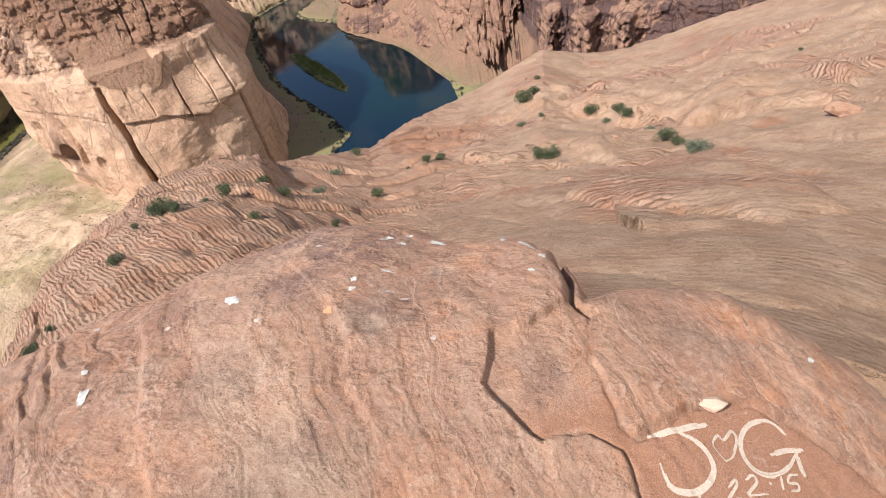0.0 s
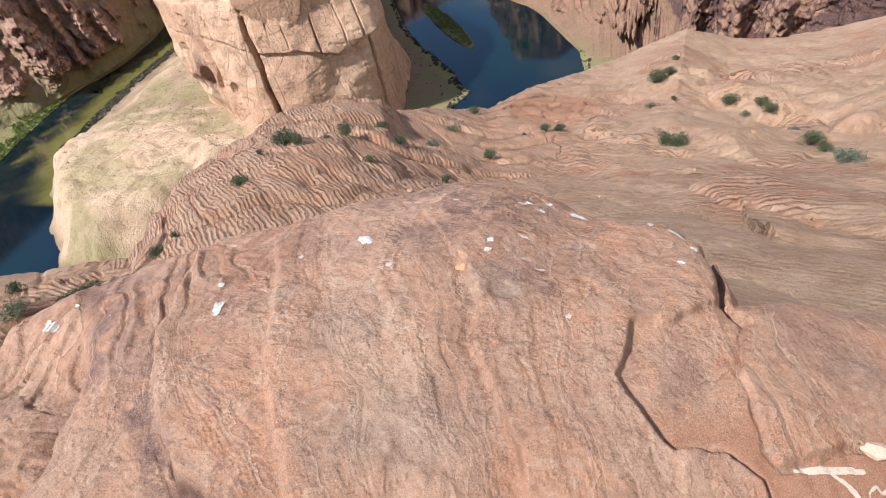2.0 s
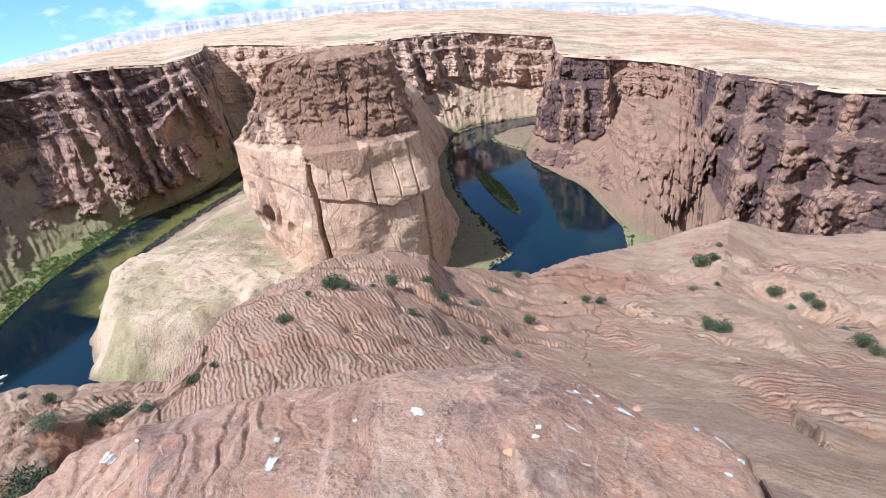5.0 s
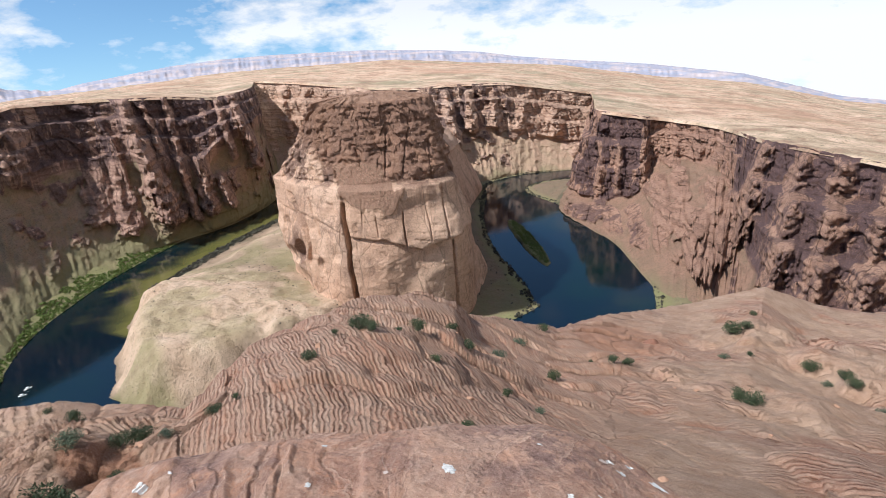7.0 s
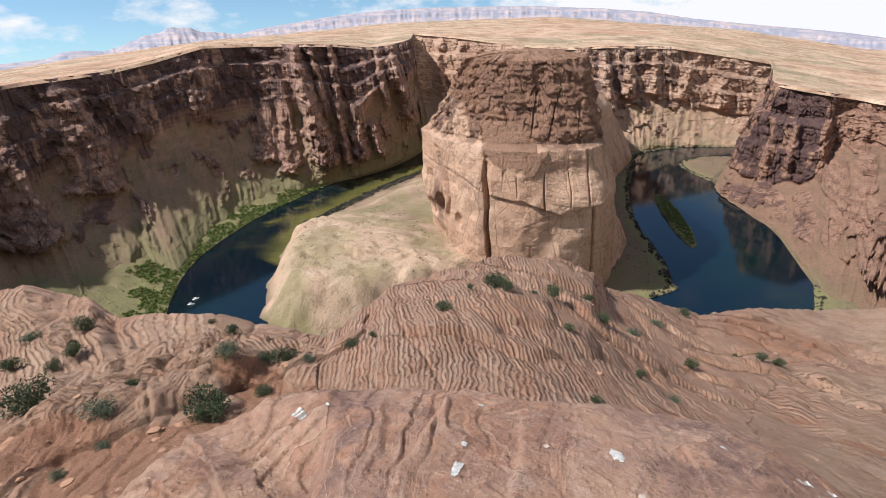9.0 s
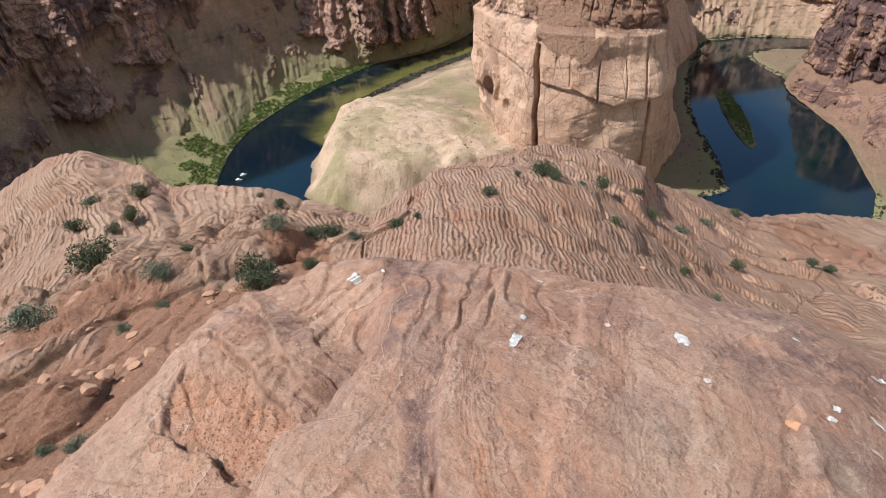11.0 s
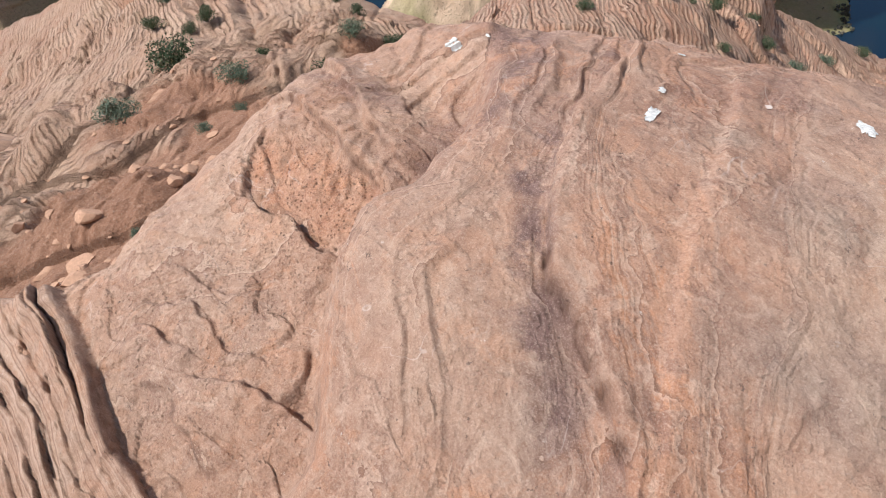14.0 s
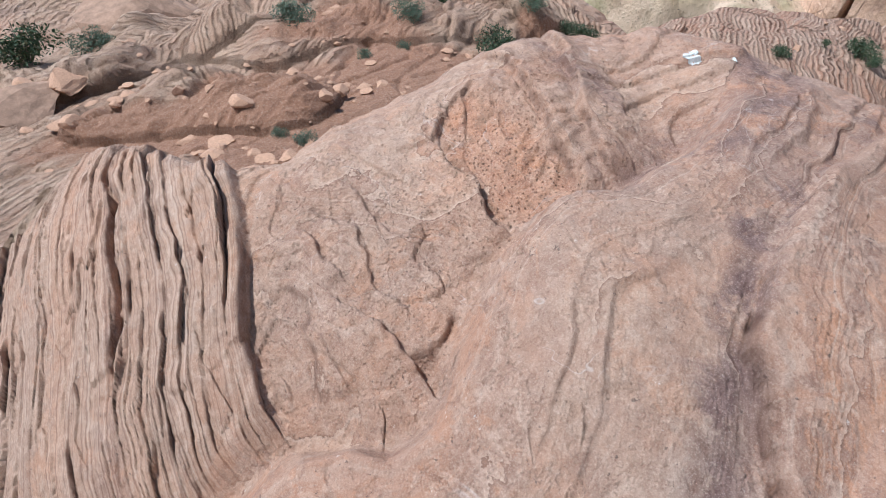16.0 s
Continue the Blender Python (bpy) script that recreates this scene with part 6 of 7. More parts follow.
# rounded top
mid_u, mid_d = np.interp(bd[-1], [660, 1280], [2, 60]), np.clip(bd[-1], 705, 1240)
k = np.linspace(0.05, 1, 26)[:, None]
cap_u, cap_d = bu[-1] + (mid_u - bu[-1]) * k, bd[-1] + (mid_d - bd[-1]) * k
cap_z = bz[-1] + 7.0 * (1 - (1 - k) ** 2) + 1.6 * fbm2(cap_u / 18, cap_d / 18, 4, 516) + 1.2 * cells2(cap_u / 8, cap_d / 8, 517)[0]
rows_, crest_rows = bz.shape[0], 26
capped = np.vstack([step01(bz - 13 * np.clip(b_az - 36.4, 0, 5) * front + 9 * fbm2(s / 40, bz / 30, 3, 512), -146, -126) + 0 * bu, np.full((crest_rows, cols), 0.7)])
loose = np.vstack([1 - 0.75 * fan, np.full((crest_rows, cols), 0.8)])
stain = np.vstack([0.25 + 0.35 * upper * front + 0.55 * np.clip(1.2 - np.hypot((b_az - 40.9) / 0.8, (zs[:, None] + 212) / 26), 0, 1) * front, np.full((crest_rows, cols), 0.3)])
bu, bd, bz = np.vstack([bu, cap_u]), np.vstack([bd, cap_d]), np.vstack([bz, cap_z])
bx = HUB[0] + bu * math.cos(BUTTE_AXIS) - bd * math.sin(BUTTE_AXIS)
by = HUB[1] + bu * math.sin(BUTTE_AXIS) + bd * math.cos(BUTTE_AXIS)
butte = sheet("butte", bx, by, bz, BUTTE, {"cliff": loose, "green": loose * 0, "varnish": stain, "cap": capped}, closed=True)
tagged(butte, "tall pale sandstone butte with upright cracks and ledges", "butte", kind="structure")


# ---- bushes ----
def bush_parts(seed, leaf, name, label, round_=0.62):
    """A low desert bush about 1 m wide: woody stems and a loose, lobed crown of small leaves."""
    rng = np.random.default_rng(seed)
    root = new(name)
    root.empty_display_size = 0.1
    lobes = [(rng.uniform(-0.27, 0.27), rng.uniform(-0.27, 0.27), rng.uniform(0.16, 0.34) * round_ / 0.62, rng.uniform(0.16, 0.27)) for _ in range(9)]
    bm = bmesh.new()
    for lx, ly, lz, lr in lobes:
        base = Vector((lx * 0.15, ly * 0.15, -0.04))
        tip = Vector((lx, ly, lz + 0.1))
        for k in range(3):
            end = tip + Vector(rng.uniform(-0.12, 0.12, 3))
            mid = base.lerp(end, 0.55) + Vector(rng.uniform(-0.03, 0.03, 3))
            last = None
            for p, w in ((base, 0.013), (mid, 0.008), (end, 0.003)):
                ring = [bm.verts.new(p + Vector((w * math.cos(a), w * math.sin(a), 0))) for a in (0, 2.09, 4.19)]
                if last:
                    for j in range(3):
                        bm.faces.new((last[j], last[(j + 1) % 3], ring[(j + 1) % 3], ring[j]))
                last = ring
    part("woody_base", bm, TWIG, root, "thin grey woody branches")
    co, quads = [], []
    for i in range(1500):
        lx, ly, lz, lr = lobes[rng.integers(len(lobes))]
        d = rng.normal(size=3)
        d /= np.linalg.norm(d)
        p = np.array([lx, ly, lz]) + d * lr * rng.uniform(0.45, 1.0) ** 0.6 * np.array([1, 1, 0.85])
        if p[2] < -0.03:
            continue
        u = rng.normal(size=3)
        u /= np.linalg.norm(u)
        w = np.cross(u, d + rng.normal(size=3) * 0.5)
        w /= np.linalg.norm(w) + 1e-6
        a, b = u * rng.uniform(0.020, 0.042), w * rng.uniform(0.008, 0.016)
        k = len(co)
        co += [p - a, p + b, p + a, p - b]
        quads.append((k, k + 1, k + 2, k + 3))
    ob = new("foliage", mesh_from("foliage", np.array(co), np.array(quads), leaf, smooth=False))
    ob.parent = root
    return tagged(root, label, "bush", "desert bushes on the slope")


def plant(source, rows, seed):
    """Copies of a bush at (x, y, width) on the ground."""
    rng = random.Random(seed)
    for x, y, w in rows:
        w = max(w, 0.2) * 1.12
        m = Matrix.LocRotScale((x, y, ground_at(x, y) - 0.02 * w), Euler((0, 0, rng.uniform(0, 6.28))), (w, w, w * rng.uniform(0.8, 1.1)))
        copy_thing(source, m)


DARK_LABEL, SAGE_LABEL = "dark green blackbrush rooted in sandstone cracks", "grey-green sagebrush on sandy rock ground"
dark_a = bush_parts(1, LEAF, "desert_bush", DARK_LABEL)
dark_b = bush_parts(2, LEAF, "desert_bush", DARK_LABEL, 0.75)
sage_a = bush_parts(3, SAGE, "desert_bush", SAGE_LABEL, 0.5)
BUSH_WEST = [(-16.4, 3.0, 0.48), (-16.5, 3.5, 0.67), (-18.7, 4.5, 0.71), (-12.0, 3.3, 0.38), (-9.8, 3.7, 0.94), (-9.3, 3.5, 0.6), (-9.8, 4.9, 0.43), (-10.6, 6.1, 0.66), (-10.8, 5.7, 0.54), (-13.0, 6.2, 0.46),
             (-9.3, 6.9, 0.41), (-9.0, 7.3, 0.23), (-14.9, 6.6, 0.27), (-12.3, -4.8, 1.3), (-13.9, 1.9, 1.19), (-17.8, 2.4, 0.65)]
BUSH_MID = [(-8.6, 9.2, 0.46), (-8.9, 10.7, 0.27), (-8.7, 11.6, 0.70), (-8.3, 11.4, 0.55), (-8.1, 12.5, 0.23), (-7.9, 13.2, 0.6), (-8.2, 16.1, 0.46), (-6.5, 11.6, 0.36), (-6.8, 14.3, 0.53), (-4.6, 11.8, 0.35),
            (-5.0, 17.5, 0.58), (-8.0, 26.3, 0.71), (-4.3, 8.7, 0.28), (-3.5, 20.8, 0.61), (-3.0, 21.2, 0.47), (-4.6, 21.7, 0.34)]
BUSH_EAST = [(0.9, 33.1, 1.2), (1.5, 33.6, 0.8), (2.1, 40.5, 0.59), (1.6, 28.5, 0.43), (4.1, 28.3, 0.85), (5.3, 27.4, 0.77), (5.4, 26.3, 0.75), (5.8, 20.5, 0.9), (6.15, 20.2, 0.6), (0.85, 19.7, 0.7), (1.35, 19.5, 0.9), (12.4, 34.2, 0.45)]
BUSH_SAGE = [(-19.1, 3.3, 0.59), (-11.1, 2.3, 0.69), (-11.0, 4.9, 0.6), (-9.8, 6.1, 0.32), (-6.8, 17.0, 0.57), (-7.2, 20.4, 0.61), (-3.7, 11.6, 0.29), (0.5, 27.5, 0.53), (4.6, 27.1, 0.47), (5.8, 23.2, 0.47), (6.4, 18.4, 0.99),
             (-13.3, -3.9, 0.93), (-11.5, 0.2, 0.84), (-6.5, -0.2, 0.32), (-6.8, -0.5, 0.24), (-10.2, 2.0, 0.29)]
plant(dark_a, BUSH_WEST[::2] + BUSH_MID[::2] + BUSH_EAST[::2], 5)
plant(dark_b, BUSH_WEST[1::2] + BUSH_MID[1::2] + BUSH_EAST[1::2], 6)
plant(sage_a, BUSH_SAGE, 7)
for ob, (x, y) in ((dark_a, (16.6, 33.8)), (dark_b, (-3.1, 21.0)), (sage_a, (-9.9, 1.2))):
    ob.matrix_basis = Matrix.LocRotScale((x, y, ground_at(x, y) - 0.01), None, (0.36, 0.36, 0.36))


# ---- loose stones ----
def rock_mesh(seed, flat, sharp=0.35):
    """A broken sandstone lump about 1 m across, resting on z = 0."""
    bm = bmesh.new()
    bmesh.ops.create_icosphere(bm, subdivisions=3, radius=0.55)
    rng = np.random.default_rng(seed)
    cuts = [(Vector(rng.normal(size=3)).normalized(), rng.uniform(0.20, 0.40)) for _ in range(15)]
    off = Vector(rng.uniform(0, 50, 3))
    for v in bm.verts:
        for n, d in cuts:
            over = v.co.dot(n) - d
            if over > 0:
                v.co -= n * over * 0.97
        v.co += v.co.normalized() * 0.025 * noise.fractal(v.co * 3.5 + off, 0.6, 2.0, 4)
        v.co.z = max(v.co.z * flat, -0.16 * flat)
    return bm


STONE_MESHES = {}


def loose_stone(name, x, y, size, flat, seed, label, material=None, group="", sink=0.1, turn=None, z=None):
    flat = round(flat * 10) / 10
    if (seed, flat, material) not in STONE_MESHES:
        bm = rock_mesh(seed, flat)
        me = bpy.data.meshes.new(name)
        bm.to_mesh(me)
        bm.free()
        me.materials.append(material or STONE)
        STONE_MESHES[seed, flat, material] = me
    me = STONE_MESHES[seed, flat, material]
    ob = new(name, me)
    ob.matrix_basis = Matrix.LocRotScale((x, y, (ground_at(x, y) if z is None else z) + size * flat * (0.16 - sink)), Euler((0, 0, turn if turn is not None else seed * 1.7)), (size, size * 0.8, size))
    return tagged(ob, label, "stone", group)


PEBBLE = plain("orange_sandstone_chip", (0.58, 0.31, 0.175), 0.85, 60, 0.002)
SLAB = plain("weathered_slab", (0.40, 0.245, 0.165), 0.92, 5, 0.03, 0.55)
PALE = plain("pale_scratched_stone", (0.66, 0.47, 0.36), 0.85, 45, 0.003, 0.75)
loose_stone("stone_chip", -0.57, 1.25, 0.082, 0.55, 11, "flat orange sandstone chip lying on the knoll", PEBBLE, turn=0.4)
loose_stone("oval_stone", 0.81, 0.985, 0.135, 0.36, 12, "pale oval stone with chalk scratches beside the writing", PALE, turn=-0.2)
loose_stone("boulder", -3.07, 29.6, 1.1, 0.55, 13, "dark red boulder on the slickrock near the rim", plain("dark_red_boulder", (0.27, 0.13, 0.085), 0.9, 8, 0.02))
loose_stone("boulder", 11.6, 19.3, 1.5, 0.45, 14, "layered tan boulder on the slickrock slope", SLOPE)
loose_stone("slab_stone", -10.4, -3.75, 1.15, 0.28, 15, "flat pink slab leaning on the terrace beside bushes", STONE)
loose_stone("slab_stone", -15.1, -2.9, 4.4, 0.40, 16, "large overhanging sandstone slab above the sandy terrace", SLAB, sink=0.02, turn=0.5)
loose_stone("slab_stone", -9.7, -4.5, 2.2, 0.25, 17, "broad dark sandstone slab at the edge of the terrace", SLAB, turn=1.2)
rng = random.Random(31)
STONE_LABEL = "small broken sandstone piece on the sandy terrace"
spread = []
for i in range(290):
    az, r = rng.uniform(56, 114), 4.8 * (12.5 / 4.8) ** rng.random()
    spread.append((*plan_at(az, r), rng.choice((0.06, 0.08, 0.10, 0.13, 0.18, 0.26, 0.40)) * rng.uniform(0.8, 1.2), rng.choice((0.2, 0.3, 0.4, 0.5)), STONE_LABEL, "stones on the sandy terrace"))
for i in range(36):
    az, r = rng.uniform(-14, 50), rng.uniform(9, 30)
    spread.append((*plan_at(az, r), rng.uniform(0.08, 0.30), rng.uniform(0.3, 0.5), "small stone lying on bare slickrock", "stones on the slickrock"))
levels_here = ground(np.array([q[0] for q in spread]), np.array([q[1] for q in spread]))
for i, ((x, y, size, flat, label, group), z) in enumerate(zip(spread, levels_here)):
    loose_stone("loose_stone", x, y, size, flat, 40 + i % 9, label, group=group, z=float(z))

# ---- bird droppings and chalk on the knoll ----
WHITE = plain("white_droppings", (0.80, 0.77, 0.73), 0.8, 60, 0.004, 0.45)
FAINT = plain("faded_droppings", (0.62, 0.50, 0.43), 0.85, 90, 0.002, 0.7)
CHALK = plain("chalk_lines", (0.68, 0.56, 0.46), 0.95, 130, 0.001, 0.62)


def lay(name, co, faces, material, lift=0.0035):
    """A thin crust that follows the rock."""
    co = np.array(co)
    z = ground(co[:, 0], co[:, 1]) + lift
    me = bpy.data.meshes.new(name)
    me.from_pydata([(x, y, q) for (x, y), q in zip(co, z)], [], faces)
    me.materials.append(material)
    return new(name, me)


def splash(x, y, long, wide, turn, seed, material, label):
    """A dried splash: a ragged blot with runs."""
    n, rings, long, wide = 36, 5, 0.78 * long, 0.78 * wide
    co, faces = [(x, y)], []
    for k in range(1, rings + 1):
        for i in range(n):
            a = 2 * math.pi * i / n
            edge = 1 + 0.75 * noise.noise(Vector((math.cos(a) * 1.6 + seed * 3.1, math.sin(a) * 1.6, 0.3))) + 0.35 * noise.noise(Vector((math.cos(a) * 5, math.sin(a) * 5, seed)))
            u, v = long / 2 * edge * math.cos(a) * k / rings, wide / 2 * edge * math.sin(a) * k / rings
            co.append((x + u * math.cos(turn) - v * math.sin(turn), y + u * math.sin(turn) + v * math.cos(turn)))
    for i in range(n):
        faces.append((0, 1 + i, 1 + (i + 1) % n))
        for k in range(rings - 1):
            p, q = 1 + k * n + i, 1 + k * n + (i + 1) % n
            faces.append((p, p + n, q + n, q))
    return tagged(lay("bird_dropping", co, faces, material), label, "bird dropping", "white droppings on the knoll")


SPOTS = [(-0.42, 1.83, 0.045, 0.03, 0.1), (-0.36, 1.78, 0.045, 0.05, 0.8), (-0.34, 1.89, 0.06, 0.03, 0.2), (-0.21, 1.83, 0.12, 0.04, -0.5), (-0.38, 1.50, 0.085, 0.025, -0.3), (-0.50, 1.41, 0.035, 0.035, 0.0),
         (-0.50, 1.35, 0.04, 0.03, 0.4), (0.10, 1.84, 0.03, 0.07, 0.1), (0.20, 1.80, 0.12, 0.04, -0.7), (0.21, 1.55, 0.03, 0.025, 0.0), (-1.00, 1.35, 0.075, 0.05, -0.6), (-1.48, 1.02, 0.03, 0.04, 0.2)]
for i, (x, y, lo, wi, tu) in enumerate(SPOTS):
    splash(x, y, lo, wi, tu, i, WHITE, "dried white bird dropping on pink sandstone")
for i, (x, y, lo, wi, tu) in enumerate([(-1.42, 0.90, 0.11, 0.042, 1.9), (-0.72, 1.71, 0.035, 0.02, 0.3), (1.30, 1.30, 0.05, 0.03, 0.4), (0.27, 1.68, 0.05, 0.04, -0.9), (-2.29, 0.84, 0.085, 0.055, 0.4), (-2.20, 0.93, 0.03, 0.02, 0.0), (-1.61, 1.30, 0.04, 0.03, 0.2)]):
    splash(x, y, lo, wi, tu, 30 + i, WHITE, "dried white bird dropping on pink sandstone")
for i, (x, y, lo, wi, tu) in enumerate([(-0.17, 1.11, 0.035, 0.025, 0.3), (-0.36, 1.36, 0.05, 0.02, 0.1), (-0.84, 1.20, 0.035, 0.03, 0.2), (-1.24, 1.23, 0.03, 0.025, 0.9), (-0.45, 1.80, 0.05, 0.035, 0.2), (-0.30, 1.33, 0.04, 0.02, 0.4)]):
    splash(x, y, lo, wi, tu, 60 + i, FAINT, "faded pale bird dropping on stained sandstone")


def stroke(pts, width, seed):
    """A rubbed chalk line as a ragged ribbon of several streaks."""
    p = spline(pts, 10 * len(pts)) if len(pts) > 2 else np.linspace(pts[0], pts[1], 18)
    d = np.gradient(p, axis=0)
    d /= np.linalg.norm(d, axis=1, keepdims=True) + 1e-9
    side = np.stack([-d[:, 1], d[:, 0]], -1)
    rng = np.random.default_rng(seed)
    co, faces = [], []
    for k in range(4):
        mid = (k - 1.5) / 4 * width + rng.normal(0, width * 0.05, len(p)).cumsum() * 0.25
        half = width * (0.15 + 0.05 * rng.random(len(p)))
        lo, hi = (0, len(p)) if k in (1, 2) else (rng.integers(0, len(p) // 4), len(p) - rng.integers(0, len(p) // 4))
        start = len(co)
        for i in range(lo, hi):
            co += [tuple(p[i] + side[i] * (mid[i] - half[i])), tuple(p[i] + side[i] * (mid[i] + half[i]))]
        for i in range(hi - lo - 1):
            a = start + 2 * i
            faces.append((a, a + 1, a + 3, a + 2))
    return co, faces


def chalk_sign(name, strokes, width, label):
    co, faces = [], []
    for i, s in enumerate(strokes):
        c, f = stroke(s, width, i + 3)
        faces += [tuple(q + len(co) for q in face) for face in f]
        co += c
    return tagged(lay(name, co, faces, CHALK, 0.003), label, "writing", "chalk writing on the rock")


chalk_sign("chalk_letter_j", [[(0.530, 0.822), (0.647, 0.868), (0.758, 0.911)], [(0.646, 0.861), (0.715, 0.829), (0.741, 0.769), (0.711, 0.711), (0.653, 0.672), (0.596, 0.665), (0.564, 0.688), (0.555, 0.743)]], 0.017,
           "white chalk letter J rubbed onto sandy rock")
chalk_sign("chalk_heart", [[(0.790, 0.794), (0.761, 0.837), (0.785, 0.877), (0.806, 0.867), (0.845, 0.906), (0.855, 0.879), (0.820, 0.815), (0.790, 0.794)]], 0.008, "small white chalk heart between two letters")
chalk_sign("chalk_letter_g", [[(1.062, 0.946), (1.010, 0.979), (0.938, 0.957), (0.882, 0.902), (0.862, 0.840), (0.883, 0.792), (0.940, 0.781), (1.013, 0.812), (1.078, 0.882)], [(0.970, 0.854), (1.041, 0.886), (1.111, 0.903)],
                              [(1.080, 0.889), (1.077, 0.843), (1.083, 0.808)]], 0.015, "white chalk letter G rubbed onto sandy rock")
date = tagged(new("chalk_date"), "thin chalk numbers 22 15 under the letters", "writing", "chalk writing on the rock")
for key, pts in (("digit", [(0.667, 0.690), (0.664, 0.644)]), ("digit", [(0.773, 0.708), (0.806, 0.738), (0.806, 0.720), (0.765, 0.670), (0.813, 0.684)]), ("digit", [(0.844, 0.746), (0.875, 0.767), (0.884, 0.746), (0.843, 0.701), (0.917, 0.717)]),
                 ("dot", [(0.935, 0.758), (0.935, 0.748)]), ("digit", [(0.984, 0.788), (0.977, 0.743)]), ("digit", [(1.055, 0.810), (1.021, 0.799), (1.006, 0.772), (1.041, 0.776), (1.038, 0.757), (1.006, 0.746)])):
    co, faces = stroke(pts, 0.008, len(pts))
    lay(key, co, faces, CHALK, 0.0035).parent = date

# ---- along the river ----
floor_z = lambda x, y: np.array([fz[np.clip(((yy - 120) / 4).astype(int), 0, fz.shape[0] - 1), np.clip(((xx + 1120) / 4).astype(int), 0, fz.shape[1] - 1)] for xx, yy in [(x, y)]])[0]


def thicket(name, x, y, size, leaf, label, seed, blades=14):
    """Many small bushes as one mass of leaf sprays standing on the floor."""
    rng = np.random.default_rng(seed)
    n = len(x)
    base = np.stack([x, y, floor_z(x, y)], -1)[:, None, :]
    size = size[:, None, None]
    d = rng.normal(size=(n, blades, 3))
    d /= np.linalg.norm(d, axis=2, keepdims=True)
    d[..., 2] = np.abs(d[..., 2]) * 0.8 + 0.12
    c = base + d * size * 0.5 * rng.uniform(0.5, 1.0, (n, blades, 1))
    u = rng.normal(size=(n, blades, 3))
    u /= np.linalg.norm(u, axis=2, keepdims=True)
    w = np.cross(u, d)
    w /= np.linalg.norm(w, axis=2, keepdims=True) + 1e-6
    a, b = u * size * 0.26, w * size * 0.20
    co = np.stack([c - a, c + b * 0.9 - a * 0.2, c + a, c - b], 2).reshape(-1, 3)
    ob = new(name, mesh_from(name, co, np.arange(len(co)).reshape(-1, 4), leaf, smooth=False))
    return tagged(ob, label, "bushes", kind="stuff")


rng = np.random.default_rng(77)
tx, ty = rng.uniform(-1000, 60, 130000), rng.uniform(200, 1400, 130000)
tgap, talong = river_gap(tx, ty)
tben = polygon_depth(tx, ty, BENCH)
patch = fbm2(tx / 45, ty / 45, 3, 98)
pick = (talong < 0.40) & (tgap > 0) & (tgap < 34 + 70 * np.clip(patch, -0.3, 0.8)) & (tben < -90)
thicket("bank_thicket", tx[pick], ty[pick], rng.uniform(2.5, 5.5, pick.sum()), BANK_LEAF, "bright green thicket along the west river bank", 1)
pick = (talong < 0.33) & (tgap > 0) & (tgap < 24) & (tben > -70) & (ty > 425) & (rng.random(len(tx)) < 0.8)
thicket("tamarisk_band", tx[pick], ty[pick], rng.uniform(3, 5.5, pick.sum()), DARK_LEAF, "dark grey-brown tamarisk band below the pale bench", 2)
pick = (talong > 0.5) & (tgap > 0) & (tgap < 7 + 14 * np.clip(patch, 0, 0.7)) & (rng.random(len(tx)) < 0.55)
thicket("bank_scrub", tx[pick], ty[pick], rng.uniform(2.5, 5, pick.sum()), DARK_LEAF, "olive scrub along the east river bank", 3)
ia, ib = rng.uniform(-112, 112, 900), rng.uniform(-12, 12, 900)
ok = np.hypot(ia / 112, ib / 13) < 0.95
ix, iy = -278 + ia * -0.545 + ib * 0.838, 845 + ia * 0.838 + ib * 0.545
thicket("island_grass", ix[ok], iy[ok], rng.uniform(2, 4, ok.sum()), BANK_LEAF, "green reeds covering the long river island", 4, 10)
sx, sy = rng.uniform(-1000, 60, 26000), rng.uniform(200, 1400, 26000)
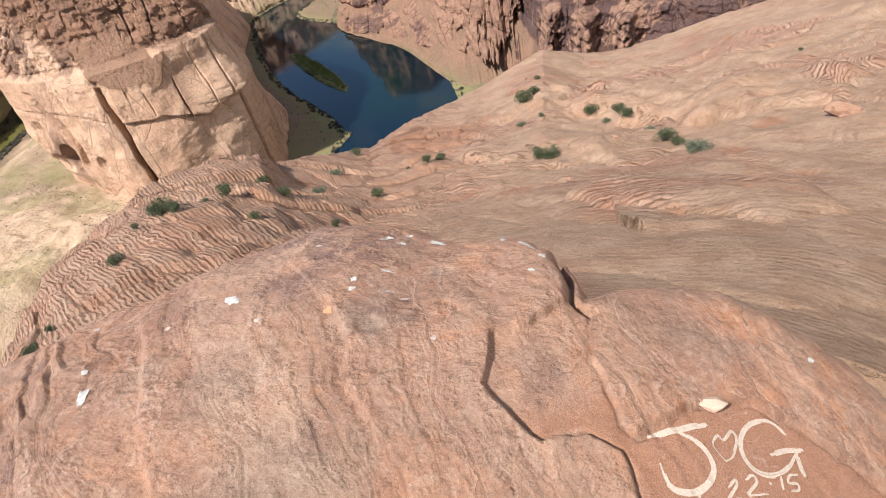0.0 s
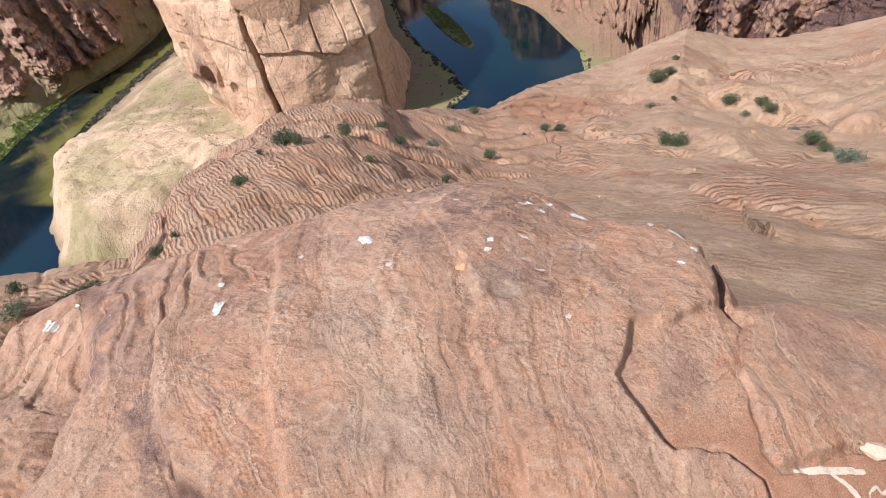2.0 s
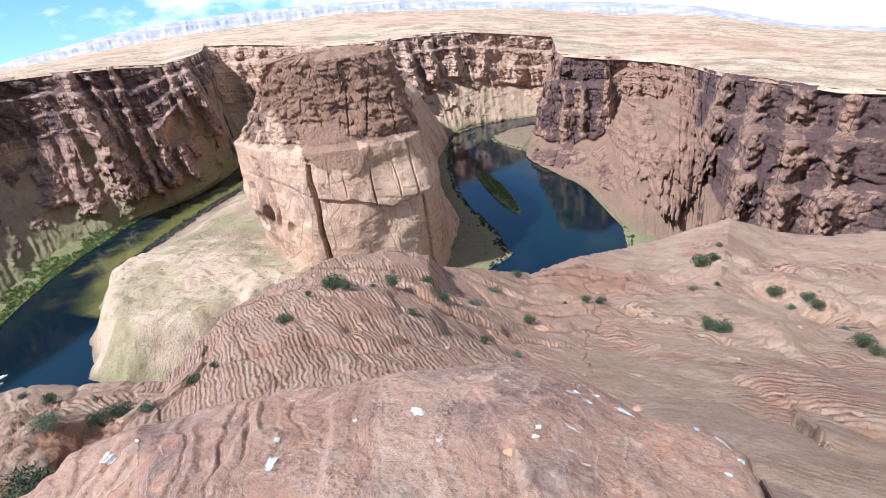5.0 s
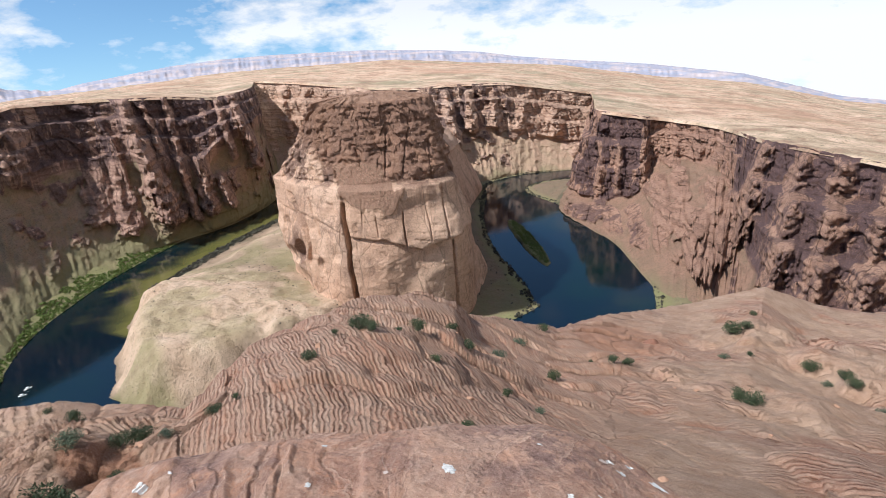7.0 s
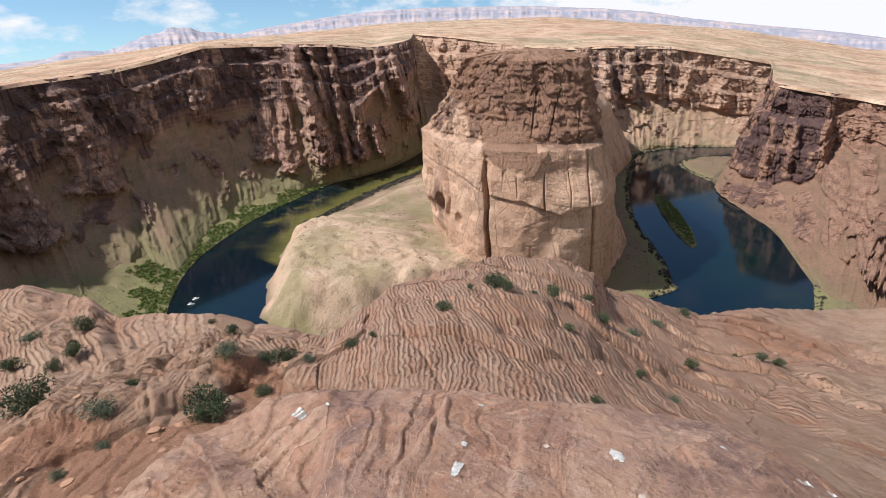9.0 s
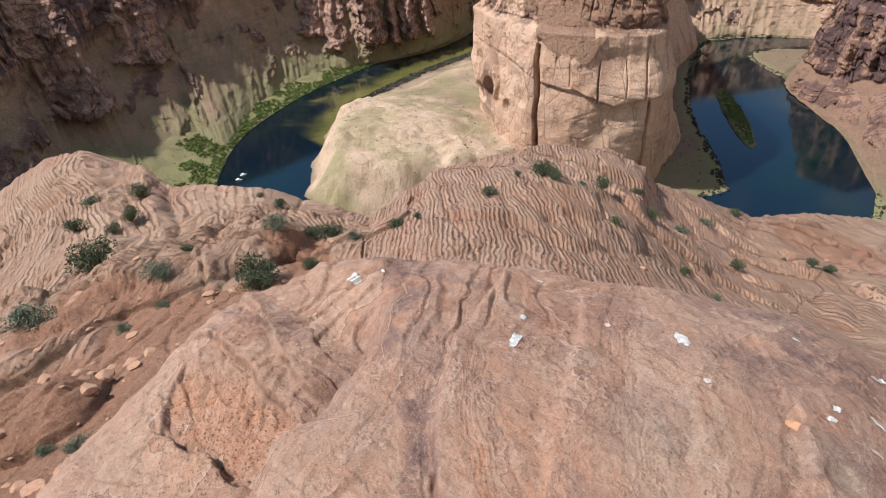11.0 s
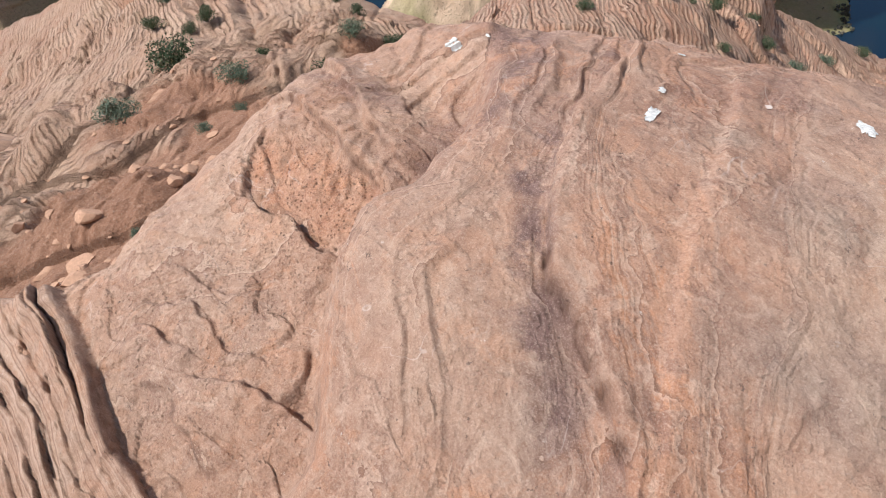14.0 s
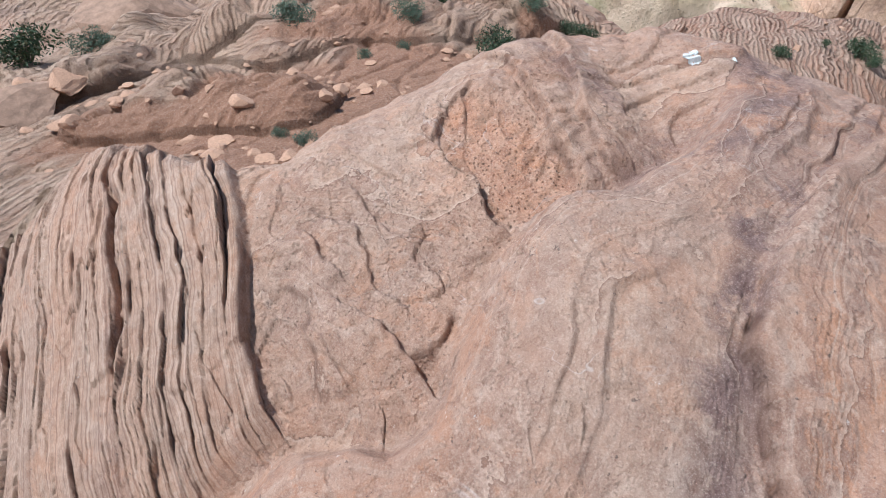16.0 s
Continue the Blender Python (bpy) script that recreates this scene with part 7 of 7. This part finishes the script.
sgap, sal = river_gap(sx, sy)
pick = (sgap > 16) & (rng.random(len(sx)) < 0.16)
thicket("scattered_scrub", sx[pick], sy[pick], rng.uniform(1.2, 2.8, pick.sum()), DARK_LEAF, "scattered low scrub over talus and bench", 5, 8)


def boat(x, y, turn, seed):
    """A small white river boat with a canopy."""
    root = new("river_boat")
    root.matrix_basis = Matrix.LocRotScale((x, y, RIVER_Z + 0.02), Euler((0, 0, turn)), None)
    bm = bmesh.new()
    rows = [(-3.6, 1.1, 0.0), (-1.5, 1.25, 0.0), (1.2, 1.15, 0.05), (2.8, 0.7, 0.2), (3.9, 0.06, 0.45)]
    rings = []
    for px, half, up in rows:
        rings.append([bm.verts.new((px, s * half * k, up + h)) for s, k, h in ((-1, 1, 0.8), (-1, 0.75, 0.0), (1, 0.75, 0.0), (1, 1, 0.8), (1, 0.85, 0.65), (-1, 0.85, 0.65))])
    for p, q in zip(rings, rings[1:]):
        for j in range(6):
            bm.faces.new((p[j], p[(j + 1) % 6], q[(j + 1) % 6], q[j]))
    bm.faces.new(rings[0])
    bm.faces.new(rings[-1])
    part("hull", bm, HULL, root)
    bm = bmesh.new()
    bmesh.ops.create_cube(bm, size=1, matrix=Matrix.Translation((-0.6, 0, 2.1)) @ Matrix.Diagonal((3.0, 2.0, 0.1, 1)))
    bmesh.ops.bevel(bm, geom=bm.edges[:], offset=0.04, segments=2, affect="EDGES")
    part("canopy", bm, HULL, root, "flat white canopy")
    for px, py in ((-1.9, -0.8), (-1.9, 0.8), (0.7, -0.8), (0.7, 0.8)):
        bm = bmesh.new()
        bmesh.ops.create_cone(bm, segments=8, radius1=0.04, radius2=0.04, depth=1.5, matrix=Matrix.Translation((px, py, 1.3)))
        part("post", bm, HULL, root)
    return tagged(root, "small white boat moored at the green bank", "boat", "boats on the river")


HULL = plain("white_hull_paint", (0.78, 0.78, 0.76), 0.4, 3, 0.002, 0.9)
boat(-586, 262, 0.9, 1)
boat(-594, 272, 1.4, 2)
